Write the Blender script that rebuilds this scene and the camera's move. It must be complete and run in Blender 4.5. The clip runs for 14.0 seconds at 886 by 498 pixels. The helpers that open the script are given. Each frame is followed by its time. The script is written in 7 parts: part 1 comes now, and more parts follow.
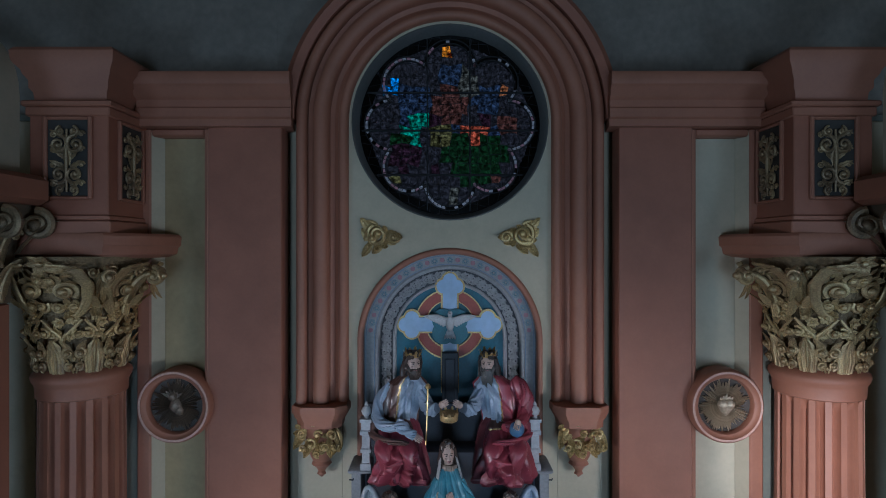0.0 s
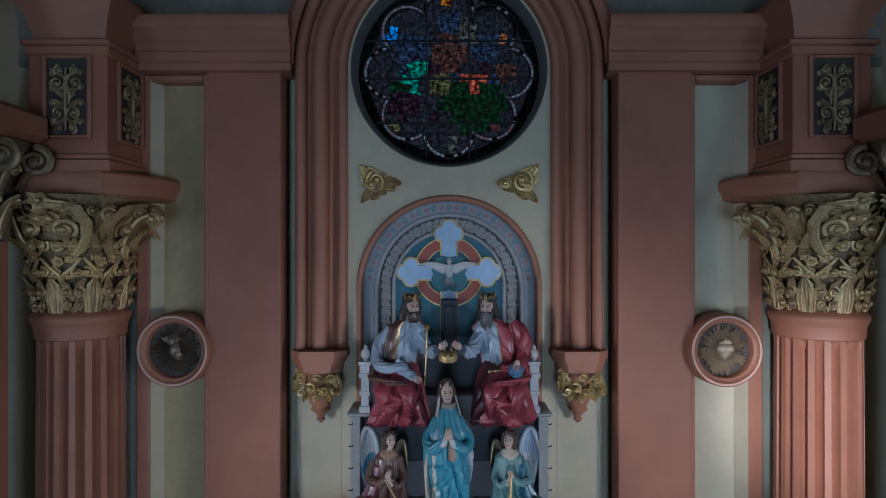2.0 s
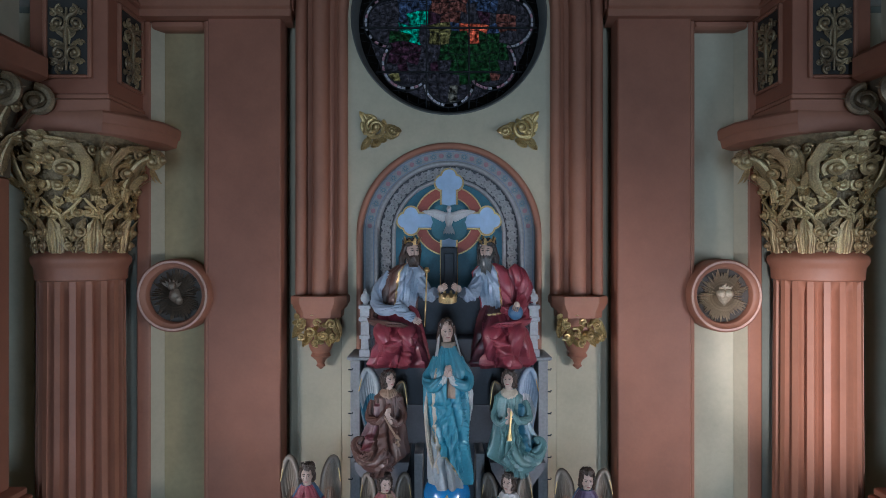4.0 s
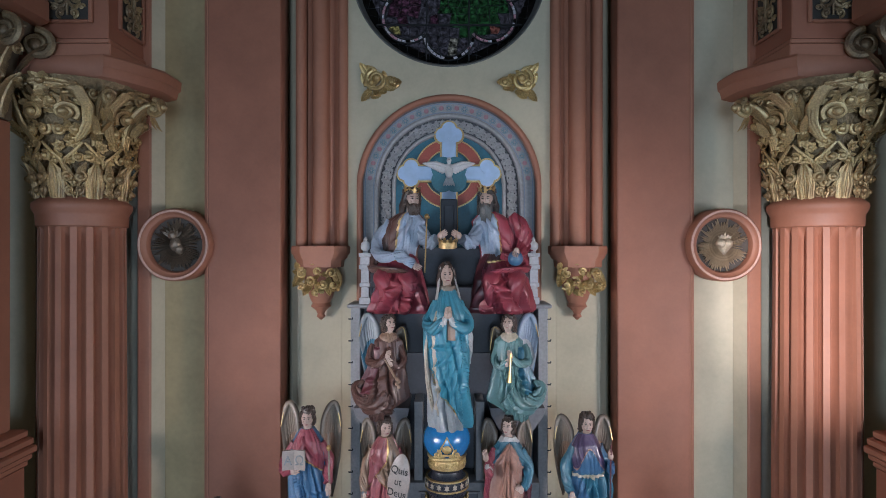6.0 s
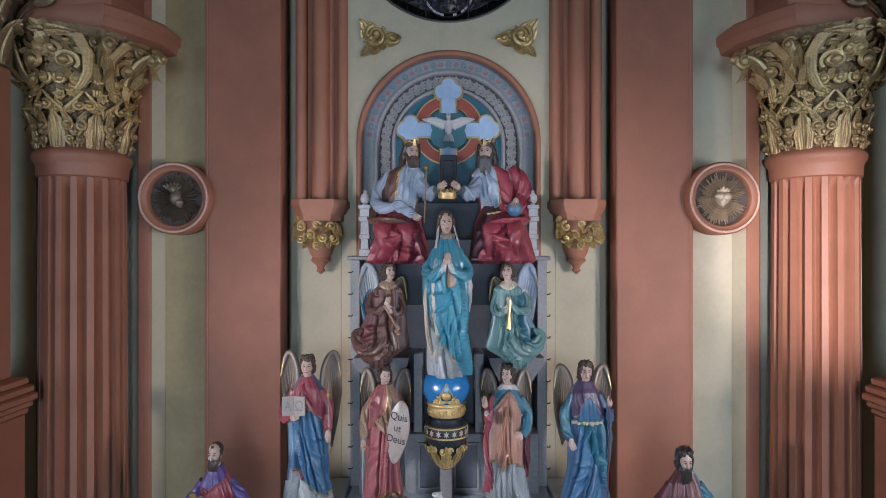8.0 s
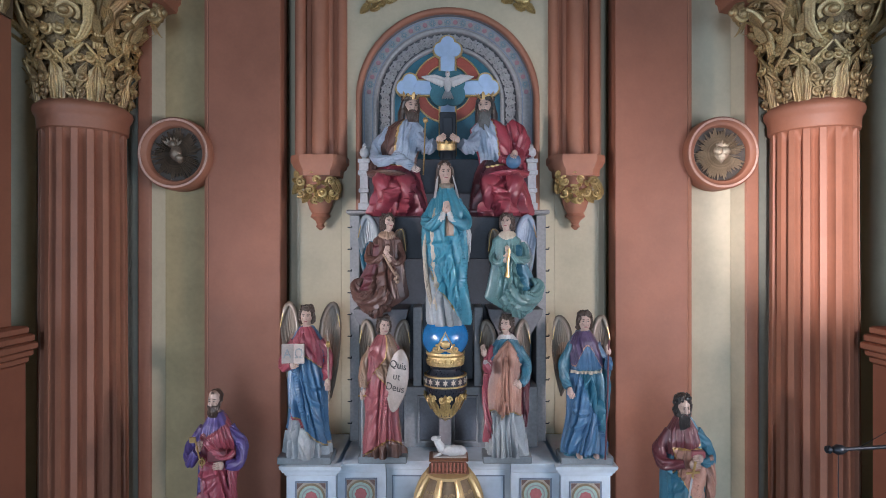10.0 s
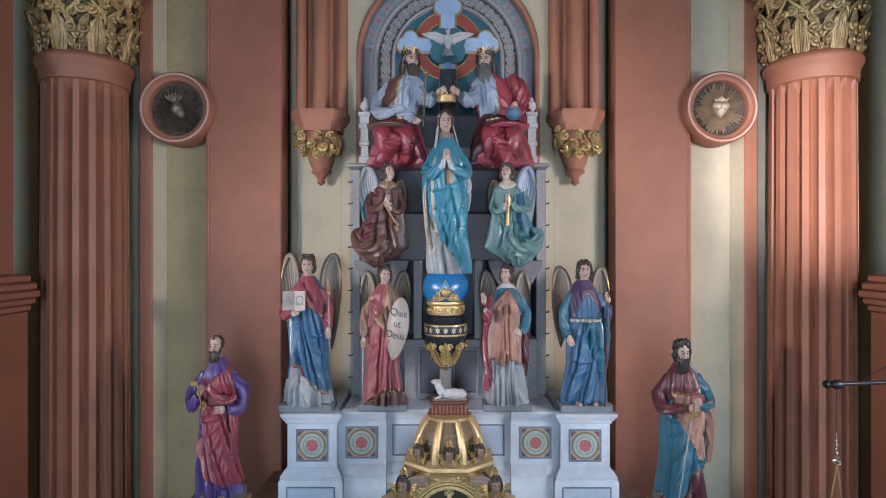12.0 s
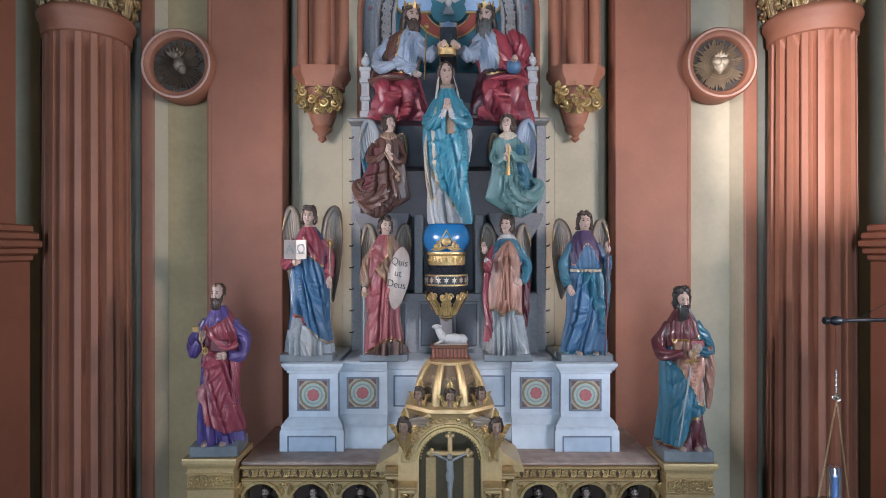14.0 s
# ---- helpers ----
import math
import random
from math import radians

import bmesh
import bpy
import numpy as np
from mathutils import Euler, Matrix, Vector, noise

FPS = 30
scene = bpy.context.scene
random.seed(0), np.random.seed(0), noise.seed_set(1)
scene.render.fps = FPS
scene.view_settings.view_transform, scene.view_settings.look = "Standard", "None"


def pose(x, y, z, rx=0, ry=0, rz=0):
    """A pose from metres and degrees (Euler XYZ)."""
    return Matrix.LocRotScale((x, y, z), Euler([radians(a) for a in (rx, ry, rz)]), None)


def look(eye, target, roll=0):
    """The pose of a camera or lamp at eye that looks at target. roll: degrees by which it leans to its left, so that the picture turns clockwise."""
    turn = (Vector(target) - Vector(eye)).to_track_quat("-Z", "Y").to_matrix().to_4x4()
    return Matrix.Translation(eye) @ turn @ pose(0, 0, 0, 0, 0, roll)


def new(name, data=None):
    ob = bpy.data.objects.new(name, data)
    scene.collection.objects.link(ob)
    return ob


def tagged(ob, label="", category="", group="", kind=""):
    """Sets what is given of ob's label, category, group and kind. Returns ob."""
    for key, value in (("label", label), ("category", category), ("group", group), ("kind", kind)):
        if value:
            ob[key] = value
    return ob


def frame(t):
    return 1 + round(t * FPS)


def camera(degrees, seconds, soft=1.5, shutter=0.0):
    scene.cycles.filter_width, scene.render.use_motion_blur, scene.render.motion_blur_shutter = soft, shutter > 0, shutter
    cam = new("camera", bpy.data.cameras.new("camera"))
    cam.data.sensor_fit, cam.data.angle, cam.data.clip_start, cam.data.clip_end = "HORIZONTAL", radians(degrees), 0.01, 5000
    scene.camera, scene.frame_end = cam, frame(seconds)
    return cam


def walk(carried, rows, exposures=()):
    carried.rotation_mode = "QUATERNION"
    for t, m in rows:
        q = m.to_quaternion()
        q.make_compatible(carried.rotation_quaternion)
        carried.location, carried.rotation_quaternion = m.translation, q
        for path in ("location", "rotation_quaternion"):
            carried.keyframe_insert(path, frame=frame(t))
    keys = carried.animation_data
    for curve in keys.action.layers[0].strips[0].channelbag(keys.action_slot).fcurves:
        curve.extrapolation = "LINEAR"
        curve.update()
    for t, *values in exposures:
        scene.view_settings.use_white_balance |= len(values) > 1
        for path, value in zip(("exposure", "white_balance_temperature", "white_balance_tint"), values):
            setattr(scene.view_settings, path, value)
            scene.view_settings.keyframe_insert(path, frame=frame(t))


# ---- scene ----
cam = camera(75.4, 14.0, soft=0.9)
METRES, EYE, TILT, LEAN, TURN = 4.0, 8.6, 0.0, 0.0, 0.0
ROWS = [
    (0.0, 0.0, 0.0, 0.0, -0.0, 0.0, 0.0),
    (0.5, 0.0002, 0.001, -0.0424, -0.0, 0.01, 0.01),
    (1.0, 0.0018, 0.0012, -0.0821, 0.02, -0.02, 0.0),
    (1.5, 0.0024, 0.001, -0.1228, 0.02, 0.02, -0.0),
    (2.0, 0.0035, 0.0003, -0.1625, 0.03, 0.04, 0.02),
    (2.5, 0.0047, -0.0006, -0.2019, 0.06, 0.05, 0.01),
    (3.0, 0.0047, -0.0012, -0.2413, 0.06, 0.02, 0.0),
    (5.5, 0.0053, -0.0038, -0.4329, 0.07, 0.02, -0.03),
    (6.0, 0.0057, -0.0049, -0.4671, 0.09, 0.01, -0.02),
    (6.5, 0.0062, -0.006, -0.5002, 0.1, 0.01, -0.02),
    (7.0, 0.0063, -0.0072, -0.5336, 0.09, 0.0, -0.03),
    (7.5, 0.0071, -0.0082, -0.568, 0.11, -0.03, -0.03),
    (8.0, 0.0076, -0.0091, -0.6032, 0.1, 0.02, -0.01),
    (10.5, 0.0123, -0.015, -0.7671, 0.17, 0.02, 0.02),
    (11.0, 0.0116, -0.0168, -0.8002, 0.15, -0.01, 0.02),
    (11.5, 0.0119, -0.0183, -0.8345, 0.17, 0.02, 0.02),
    (12.0, 0.011, -0.0198, -0.8678, 0.16, -0.01, 0.01),
    (12.5, 0.0107, -0.0215, -0.9021, 0.18, 0.01, 0.01),
    (13.0, 0.0099, -0.0232, -0.9347, 0.17, 0.01, 0.04),
    (13.5, 0.0096, -0.0244, -0.9665, 0.18, -0.01, 0.04),
    (14.0, 0.0096, -0.0252, -0.9993, 0.18, 0.02, 0.03),
]
EXPOSURES = [(0.0, -0.82, 5050, 4), (1.5, -0.74, 5100, 4), (3.0, -0.60, 5200, 4), (5.5, -0.17, 5650, 9), (7.5, -0.01, 5740, 10), (11.0, 0.14, 5880, 12), (14.0, 0.17, 5900, 12)]
walk(cam, [(t, pose(-0.085, 0, EYE, TILT, LEAN, TURN) @ pose(METRES * x, METRES * y, METRES * z, 90 + pitch, roll, yaw)) for t, x, y, z, yaw, pitch, roll in ROWS], EXPOSURES)

# ---- world and lamps ----
world = bpy.data.worlds.new("world")
scene.world = world
world.use_nodes = True
sky = world.node_tree.nodes.new("ShaderNodeTexSky")
sky.sky_type, sky.sun_disc = "NISHITA", False
sky.sun_elevation, sky.sun_rotation = radians(25), radians(200)
world.node_tree.links.new(sky.outputs[0], world.node_tree.nodes["Background"].inputs[0])
world.node_tree.nodes["Background"].inputs[1].default_value = 0.05


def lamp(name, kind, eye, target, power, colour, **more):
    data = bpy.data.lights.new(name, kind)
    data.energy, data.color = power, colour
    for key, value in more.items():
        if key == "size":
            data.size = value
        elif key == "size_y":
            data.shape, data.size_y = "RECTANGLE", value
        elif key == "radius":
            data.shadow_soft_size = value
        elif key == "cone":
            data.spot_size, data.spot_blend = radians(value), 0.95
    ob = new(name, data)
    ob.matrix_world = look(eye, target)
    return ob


# floods on the nave piers, aimed at the altar wall
lamp("flood_right", "SPOT", (6.2, 1.6, 5.4), (0.2, 6.6, 5.2), 1250, (1.0, 0.83, 0.72), radius=0.30, cone=62)
lamp("flood_left", "SPOT", (-6.2, 1.6, 5.4), (0.6, 6.2, 5.2), 1450, (1.0, 0.84, 0.74), radius=0.30, cone=50)
lamp("flood_column", "SPOT", (0.6, -4.8, 5.0), (4.2, 6.1, 6.1), 9500, (1.0, 0.85, 0.76), radius=0.25, cone=15)
# added cool fill from both sides, in openings made for it
lamp("fill_light_right", "AREA", (7.3, -2.5, 5.0), (0, 6.5, 4.6), 250, (0.68, 0.85, 1.0), size=2.2, size_y=3.5)
lamp("fill_light_left", "AREA", (-7.3, -2.5, 5.0), (0, 6.5, 4.6), 210, (0.68, 0.85, 1.0), size=2.2, size_y=3.5)

# added frontal fill from behind the camera, lifts the dark recesses
lamp("fill_light_west", "AREA", (0, -15.9, 4.5), (0, 6.5, 4.5), 1020, (0.74, 0.88, 1.0), size=3.6, size_y=5.6)


# ---- materials ----
def material(name, colour, rough=0.6, metal=0.0, grain=40.0, vary=0.12, stain=0.12, bump=0.15, other=None, coat=0.0, spec=0.5, depth=0.01):
    """Painted or natural surface: colour, fine grain, broad stains, relief."""
    m = bpy.data.materials.new(name)
    m.use_nodes = True
    nt = m.node_tree
    n, link = nt.nodes, nt.links.new
    b = n["Principled BSDF"]
    co = n.new("ShaderNodeTexCoord")
    fine = n.new("ShaderNodeTexNoise")
    fine.inputs["Scale"].default_value, fine.inputs["Detail"].default_value = grain, 6
    broad = n.new("ShaderNodeTexNoise")
    broad.inputs["Scale"].default_value, broad.inputs["Detail"].default_value = 1.7, 5
    broad.inputs["Roughness"].default_value = 0.65
    for t in (fine, broad):
        link(co.outputs["Object"], t.inputs["Vector"])
    dark = [c * (1 - stain) * 0.9 for c in colour]
    mix = n.new("ShaderNodeMix")
    mix.data_type = "RGBA"
    mix.inputs[6].default_value = (*colour, 1)
    mix.inputs[7].default_value = (*(other or dark), 1)
    ramp = n.new("ShaderNodeMapRange")
    ramp.inputs[1].default_value, ramp.inputs[2].default_value = 0.40, 0.68
    link(broad.outputs[0], ramp.inputs[0])
    link(ramp.outputs[0], mix.inputs[0])
    val = n.new("ShaderNodeMapRange")
    val.inputs[1].default_value, val.inputs[2].default_value = 0.3, 0.7
    val.inputs[3].default_value, val.inputs[4].default_value = 1 - vary, 1 + vary
    link(fine.outputs[0], val.inputs[0])
    hsv = n.new("ShaderNodeHueSaturation")
    link(val.outputs[0], hsv.inputs["Value"])
    link(mix.outputs[2], hsv.inputs["Color"])
    link(hsv.outputs[0], b.inputs["Base Color"])
    rr = n.new("ShaderNodeMapRange")
    rr.inputs[3].default_value, rr.inputs[4].default_value = max(0.05, rough - 0.12), min(1, rough + 0.12)
    link(fine.outputs[0], rr.inputs[0])
    link(rr.outputs[0], b.inputs["Roughness"])
    b.inputs["Metallic"].default_value = metal
    b.inputs["Specular IOR Level"].default_value = spec
    b.inputs["Coat Weight"].default_value = coat
    b.inputs["Coat Roughness"].default_value = 0.25
    bp = n.new("ShaderNodeBump")
    bp.inputs["Strength"].default_value, bp.inputs["Distance"].default_value = bump, depth
    link(fine.outputs[0], bp.inputs["Height"])
    link(bp.outputs[0], b.inputs["Normal"])
    return m


def gilding(name, colour, under, rough=0.38, metal=0.6):
    """Gold leaf worn through to the ground in hollows and patches."""
    m = material(name, colour, rough, metal, 60, 0.25, 0.3, 0.35, other=under)
    return m


TERRA = material("terracotta_paint", (0.345, 0.145, 0.088), 0.56, grain=30, vary=0.04, stain=0.07, bump=0.08)
TERRA_DEEP = material("brick_red_paint", (0.31, 0.12, 0.072), 0.60, grain=30, vary=0.04, stain=0.08, bump=0.08)
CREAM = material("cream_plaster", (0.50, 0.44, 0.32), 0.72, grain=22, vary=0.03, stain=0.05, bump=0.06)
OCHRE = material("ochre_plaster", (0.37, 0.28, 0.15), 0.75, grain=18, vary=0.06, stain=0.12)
SAGE = material("grey_green_plaster", (0.17, 0.175, 0.145), 0.78, grain=18, vary=0.06)
PINKLINE = material("pale_pink_paint", (0.55, 0.33, 0.26), 0.6)
VAULT = material("dark_grey_vault_paint", (0.20, 0.175, 0.145), 0.8, grain=12)
GOLD = gilding("gold_leaf", (0.58, 0.43, 0.19), (0.30, 0.20, 0.095))
GOLD_OLD = gilding("tarnished_gold", (0.47, 0.36, 0.20), (0.17, 0.12, 0.085), 0.48)
GOLD_PALE = gilding("pale_dusty_gold", (0.60, 0.50, 0.37), (0.36, 0.28, 0.20), 0.5)
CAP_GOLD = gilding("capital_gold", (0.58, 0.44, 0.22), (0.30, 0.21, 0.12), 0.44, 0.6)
# left capital's gold, deeper and warmer to make up for cooler light there
CAP_DARK = gilding("deep_capital_gold", (0.55, 0.39, 0.18), (0.24, 0.165, 0.10), 0.44, 0.6)
CAP_GROUND = material("worn_capital_ground", (0.30, 0.21, 0.11), 0.5, 0.3, 26, 0.3, 0.3, 0.8, depth=0.03)
GOLD_PAINT = material("ochre_gold_paint", (0.58, 0.42, 0.21), 0.40, 0.45, 34, 0.09, 0.12, 0.15)
BRONZE = gilding("dark_bronze", (0.30, 0.23, 0.17), (0.13, 0.105, 0.085), 0.45)
WHITE = material("bluish_white_enamel", (0.56, 0.63, 0.72), 0.35, grain=12, vary=0.05, stain=0.1, coat=0.3)
WHITE_SHADE = material("pale_blue_panel_paint", (0.45, 0.54, 0.66), 0.4, grain=12, vary=0.05)
GREY = material("grey_stone_paint", (0.20, 0.19, 0.205), 0.55, grain=30)
GREY_LIGHT = material("silver_grey_paint", (0.31, 0.305, 0.315), 0.5, grain=30)
BAND_GROUND = material("dark_stone_ground", (0.085, 0.088, 0.10), 0.6, grain=30)
SILVER_PAINT = material("pale_silver_paint", (0.46, 0.46, 0.48), 0.45, grain=30)
GREY_DARK = material("charcoal_paint", (0.055, 0.06, 0.075), 0.6)
SLATE = material("mauve_grey_panel_paint", (0.15, 0.15, 0.175), 0.5)
TEAL = material("deep_teal_paint", (0.03, 0.13, 0.19), 0.5)
LINE_BLUE = material("grey_blue_line", (0.20, 0.24, 0.32), 0.5)
ROSE = material("rose_red_paint", (0.42, 0.13, 0.14), 0.5)
ORANGE_RED = material("vermilion_paint", (0.30, 0.065, 0.045), 0.5)
SKYBLUE = material("sky_blue_paint", (0.34, 0.47, 0.68), 0.45, grain=10, vary=0.06)
MINT = material("pale_green_paint", (0.36, 0.48, 0.44), 0.5)
WOOD = material("varnished_brown_wood", (0.17, 0.075, 0.04), 0.4)
FLOOR = material("grey_marble_floor", (0.22, 0.20, 0.18), 0.35, grain=6, vary=0.2)
IRON = material("black_iron", (0.03, 0.035, 0.045), 0.4, 0.6)
SILVER = material("polished_silver", (0.75, 0.74, 0.72), 0.2, 1.0)
LEAD = material("lead_came", (0.03, 0.03, 0.032), 0.8, spec=0.2)


# ---- geometry helpers ----
class Geo:
    """Gathers vertices and faces, with a material slot for each face."""

    def __init__(self):
        self.v, self.f, self.m, self.cloth = [], [], [], []

    def add(self, verts, faces, slot=0):
        base = len(self.v)
        self.v += [tuple(p) for p in verts]
        for i, f in enumerate(faces):
            self.f.append([base + j for j in f])
            self.m.append(slot[i] if isinstance(slot, list) else slot)
        return self

    def rings(self, rows, slot=0, closed=True, caps=True):
        """Joins rows of as many points each; slot may be a function of (row, column)."""
        n, k = len(rows[0]), len(rows)
        faces, slots = [], []
        for i in range(k - 1):
            for j in range(n if closed else n - 1):
                faces.append((i * n + j, i * n + (j + 1) % n, (i + 1) * n + (j + 1) % n, (i + 1) * n + j))
                slots.append(slot(i, j) if callable(slot) else slot)
        if caps and closed:
            faces += [tuple(range(n))[::-1], tuple((k - 1) * n + j for j in range(n))]
            slots += [slots[0], slots[-1]]
        return self.add([p for row in rows for p in row], faces, slots)

    def box(self, x0, x1, y0, y1, z0, z1, slot=0, bevel=0.008):
        b = min(bevel, (x1 - x0) / 3, (y1 - y0) / 3, (z1 - z0) / 3)

        def ring(z, i):
            a, c, d, e = x0 + i, x1 - i, y0 + i, y1 - i
            return [(a + b, d, z), (c - b, d, z), (c, d + b, z), (c, e - b, z), (c - b, e, z), (a + b, e, z), (a, e - b, z), (a, d + b, z)]
        return self.rings([ring(z0, b), ring(z0 + b, 0), ring(z1 - b, 0), ring(z1, b)], slot)

    def prism(self, outline, y0, y1, slot=0):
        """An outline in (x, z), counter-clockwise from the front, between two depths."""
        return self.rings([[(x, y1, z) for x, z in outline], [(x, y0, z) for x, z in outline]], slot)

    def slab(self, outline, z0, z1, slot=0):
        """An outline in (x, y) between two heights."""
        return self.rings([[(x, y, z0) for x, y in outline], [(x, y, z1) for x, y in outline]], slot)

    def lathe(self, profile, cx=0, cy=0, cz=0, n=32, slot=0, wob=None):
        rows = []
        for r, z in profile:
            rows.append([(cx + r * (1 + (wob(a, z) if wob else 0)) * math.cos(a), cy + r * (1 + (wob(a, z) if wob else 0)) * math.sin(a), cz + z)
                         for a in (2 * math.pi * i / n for i in range(n))])
        return self.rings(rows, slot)

    def tube(self, path, radius, n=8, slot=0, flat=1.0):
        """A round bar along a path; radius a number or one for each point."""
        pts = [Vector(p) for p in path]
        rad = radius if isinstance(radius, (list, tuple)) else [radius] * len(pts)
        rows, side = [], None
        for i, p in enumerate(pts):
            way = (pts[min(i + 1, len(pts) - 1)] - pts[max(i - 1, 0)])
            way = way.normalized() if way.length > 1e-9 else Vector((0, 0, 1))
            if side is None:
                side = way.orthogonal().normalized()
            side = (side - way * side.dot(way))
            side = side.normalized() if side.length > 1e-6 else way.orthogonal().normalized()
            up = way.cross(side)
            rows.append([p + rad[i] * (math.cos(a) * side + flat * math.sin(a) * up) for a in (2 * math.pi * j / n for j in range(n))])
        return self.rings(rows, slot)

    def ball(self, c, r, slot=0, n=14, k=9, m=None, rough=0.0, seed=0.0):
        r = r if isinstance(r, (list, tuple)) else (r, r, r)
        rows = []
        for i in range(k + 1):
            p = -math.pi / 2 + math.pi * (0.03 + 0.94 * i / k)
            row = []
            for j in range(n):
                a = 2 * math.pi * j / n
                d = Vector((math.cos(p) * math.cos(a), math.cos(p) * math.sin(a), math.sin(p)))
                s = 1 + (rough * noise.noise(d * 3.1 + Vector((seed, seed * 1.7, 0))) if rough else 0)
                q = Vector((d.x * r[0] * s, d.y * r[1] * s, d.z * r[2] * s))
                row.append((m @ q if m else q) + Vector(c))
            rows.append(row)
        return self.rings(rows, slot)

    def ring(self, r0, r1, y0, y1, cx, cz, a0=0.0, a1=360.0, n=64, slot=0):
        """A flat band in the wall's plane, from radius r0 to r1."""
        whole = abs(a1 - a0) >= 360
        rows = []
        for i in range(n if whole else n + 1):
            a = radians(a0 + (a1 - a0) * i / n)
            c, s = math.cos(a), math.sin(a)
            rows.append([(cx + r * c, y, cz + r * s) for r, y in ((r0, y1), (r0, y0), (r1, y0), (r1, y1))])
        if whole:
            rows.append(rows[0])
        return self.rings(rows, slot, caps=not whole)

    def sweep(self, profile, path, slot=0, caps=True):
        """A profile of (offset, y) along a path of ((x, z), (normal x, normal z)) in the wall's plane."""
        return self.rings([[(p[0] + o * q[0], y, p[1] + o * q[1]) for o, y in profile] for p, q in path], slot, caps=caps)

    def scroll(self, c, r, turns=1.6, thick=0.02, a0=0.0, hand=1, slot=0, plane="xz", n=26, lift=0.0, m=None):
        """A spiral bar that winds inwards."""
        path, rad = [], []
        for i in range(n + 1):
            u = i / n
            a = a0 + hand * turns * 2 * math.pi * u
            q = r * (1 - 0.86 * u)
            p = Vector((q * math.cos(a), -lift * u, q * math.sin(a))) if plane == "xz" else Vector((0, q * math.cos(a), q * math.sin(a)))
            path.append((m @ p if m else p) + Vector(c))
            rad.append(thick * (1 - 0.45 * u))
        self.tube(path, rad, 7, slot)
        return self.ball(path[-1], thick * 1.5, slot, 8, 5)

    def leaf(self, base, tip, width, out=(0, -1, 0), curl=0.3, lobes=4, slot=0, n=12):
        """An acanthus leaf from base to tip that curls towards out, with lobed edges and a midrib."""
        base, tip, out = Vector(base), Vector(tip), Vector(out).normalized()
        way = tip - base
        side = way.cross(out).normalized()
        length = way.length
        rows = []
        for i in range(n + 1):
            u = i / n
            w = width * (math.sin(math.pi * (0.12 + 0.86 * u)) ** 0.6) * (1 - 0.35 * u) * (0.80 + 0.24 * abs(math.cos(math.pi * lobes * u)))
            bend = curl * length * (u ** 2.4)
            drop = -0.25 * curl * length * max(0, u - 0.75) * 4 * (u ** 2)
            c = base + way * u + out * bend + way.normalized() * drop
            row = []
            for s, lift in ((-1, -0.02), (-0.55, 0.10), (-0.16, 0.0), (0, 0.12), (0.16, 0.0), (0.55, 0.10), (1, -0.02)):
                row.append(c + side * w * s + out * (lift * width))
            for s in (0.7, -0.7):
                row.append(c + side * w * s - out * 0.10 * width)
            rows.append(row)
        return self.rings(rows, slot)


def make(name, geo, mats, parent=None, label="", category="", group="", kind="", smooth=True, m=None, weld=False):
    me = bpy.data.meshes.new(name)
    me.from_pydata(geo.v, [], geo.f)
    mats = mats if isinstance(mats, (list, tuple)) else [mats]
    for x in mats:
        me.materials.append(x)
    me.polygons.foreach_set("material_index", [min(i, len(mats) - 1) for i in geo.m])
    bm = bmesh.new()
    bm.from_mesh(me)
    if weld:
        bmesh.ops.remove_doubles(bm, verts=bm.verts, dist=1e-4)
    bmesh.ops.recalc_face_normals(bm, faces=bm.faces)
    for e in bm.edges:
        if len(e.link_faces) == 2 and e.calc_face_angle(0) > radians(42):
            e.smooth = False
    for f in bm.faces:
        f.smooth = smooth
    bm.to_mesh(me)
    bm.free()
    ob = new(name, me)
    if parent:
        ob.parent = parent
    if m is not None:
        ob.matrix_basis = m
    return tagged(ob, label, category, group, kind)


def empty(name, label, category, group="", kind="", m=None):
    ob = new(name)
    ob.empty_display_size = 0.1
    if m is not None:
        ob.matrix_basis = m
    return tagged(ob, label, category, group, kind)


def share(ob, m, parent=None):
    """Another piece on the same mesh."""
    o = new(ob.name.split(".")[0], ob.data)
    o.parent = parent or ob.parent
    o.matrix_basis = m
    return o


def arc(cx, cz, r, a0, a1, n):
    return [(cx + r * math.cos(radians(a0 + (a1 - a0) * i / n)), cz + r * math.sin(radians(a0 + (a1 - a0) * i / n))) for i in range(n + 1)]


def roll(o, r, y, n=10):
    """Half-round moulding profile at offset o, bulging to the front."""
    return [(o + r * math.cos(math.pi * i / n), y - r * math.sin(math.pi * i / n)) for i in range(n + 1)]


def smooth(e0, e1, x):
    t = min(1, max(0, (x - e0) / (e1 - e0)))
    return t * t * (3 - 2 * t)


def interp(rows, z):
    """Smooth values between rows sorted by height."""
    if z <= rows[0][0]:
        return rows[0][1:]
    for p, q in zip(rows, rows[1:]):
        if z <= q[0]:
            t = (z - p[0]) / (q[0] - p[0])
            t = t * t * (3 - 2 * t) * 0.5 + t * 0.5
            return [a + (b - a) * t for a, b in zip(p[1:], q[1:])]
    return rows[-1][1:]


SIDES = (-1, 1)


# ---- the altar wall ----
ROSE_Z, NICHE_Z = 10.14, 7.49


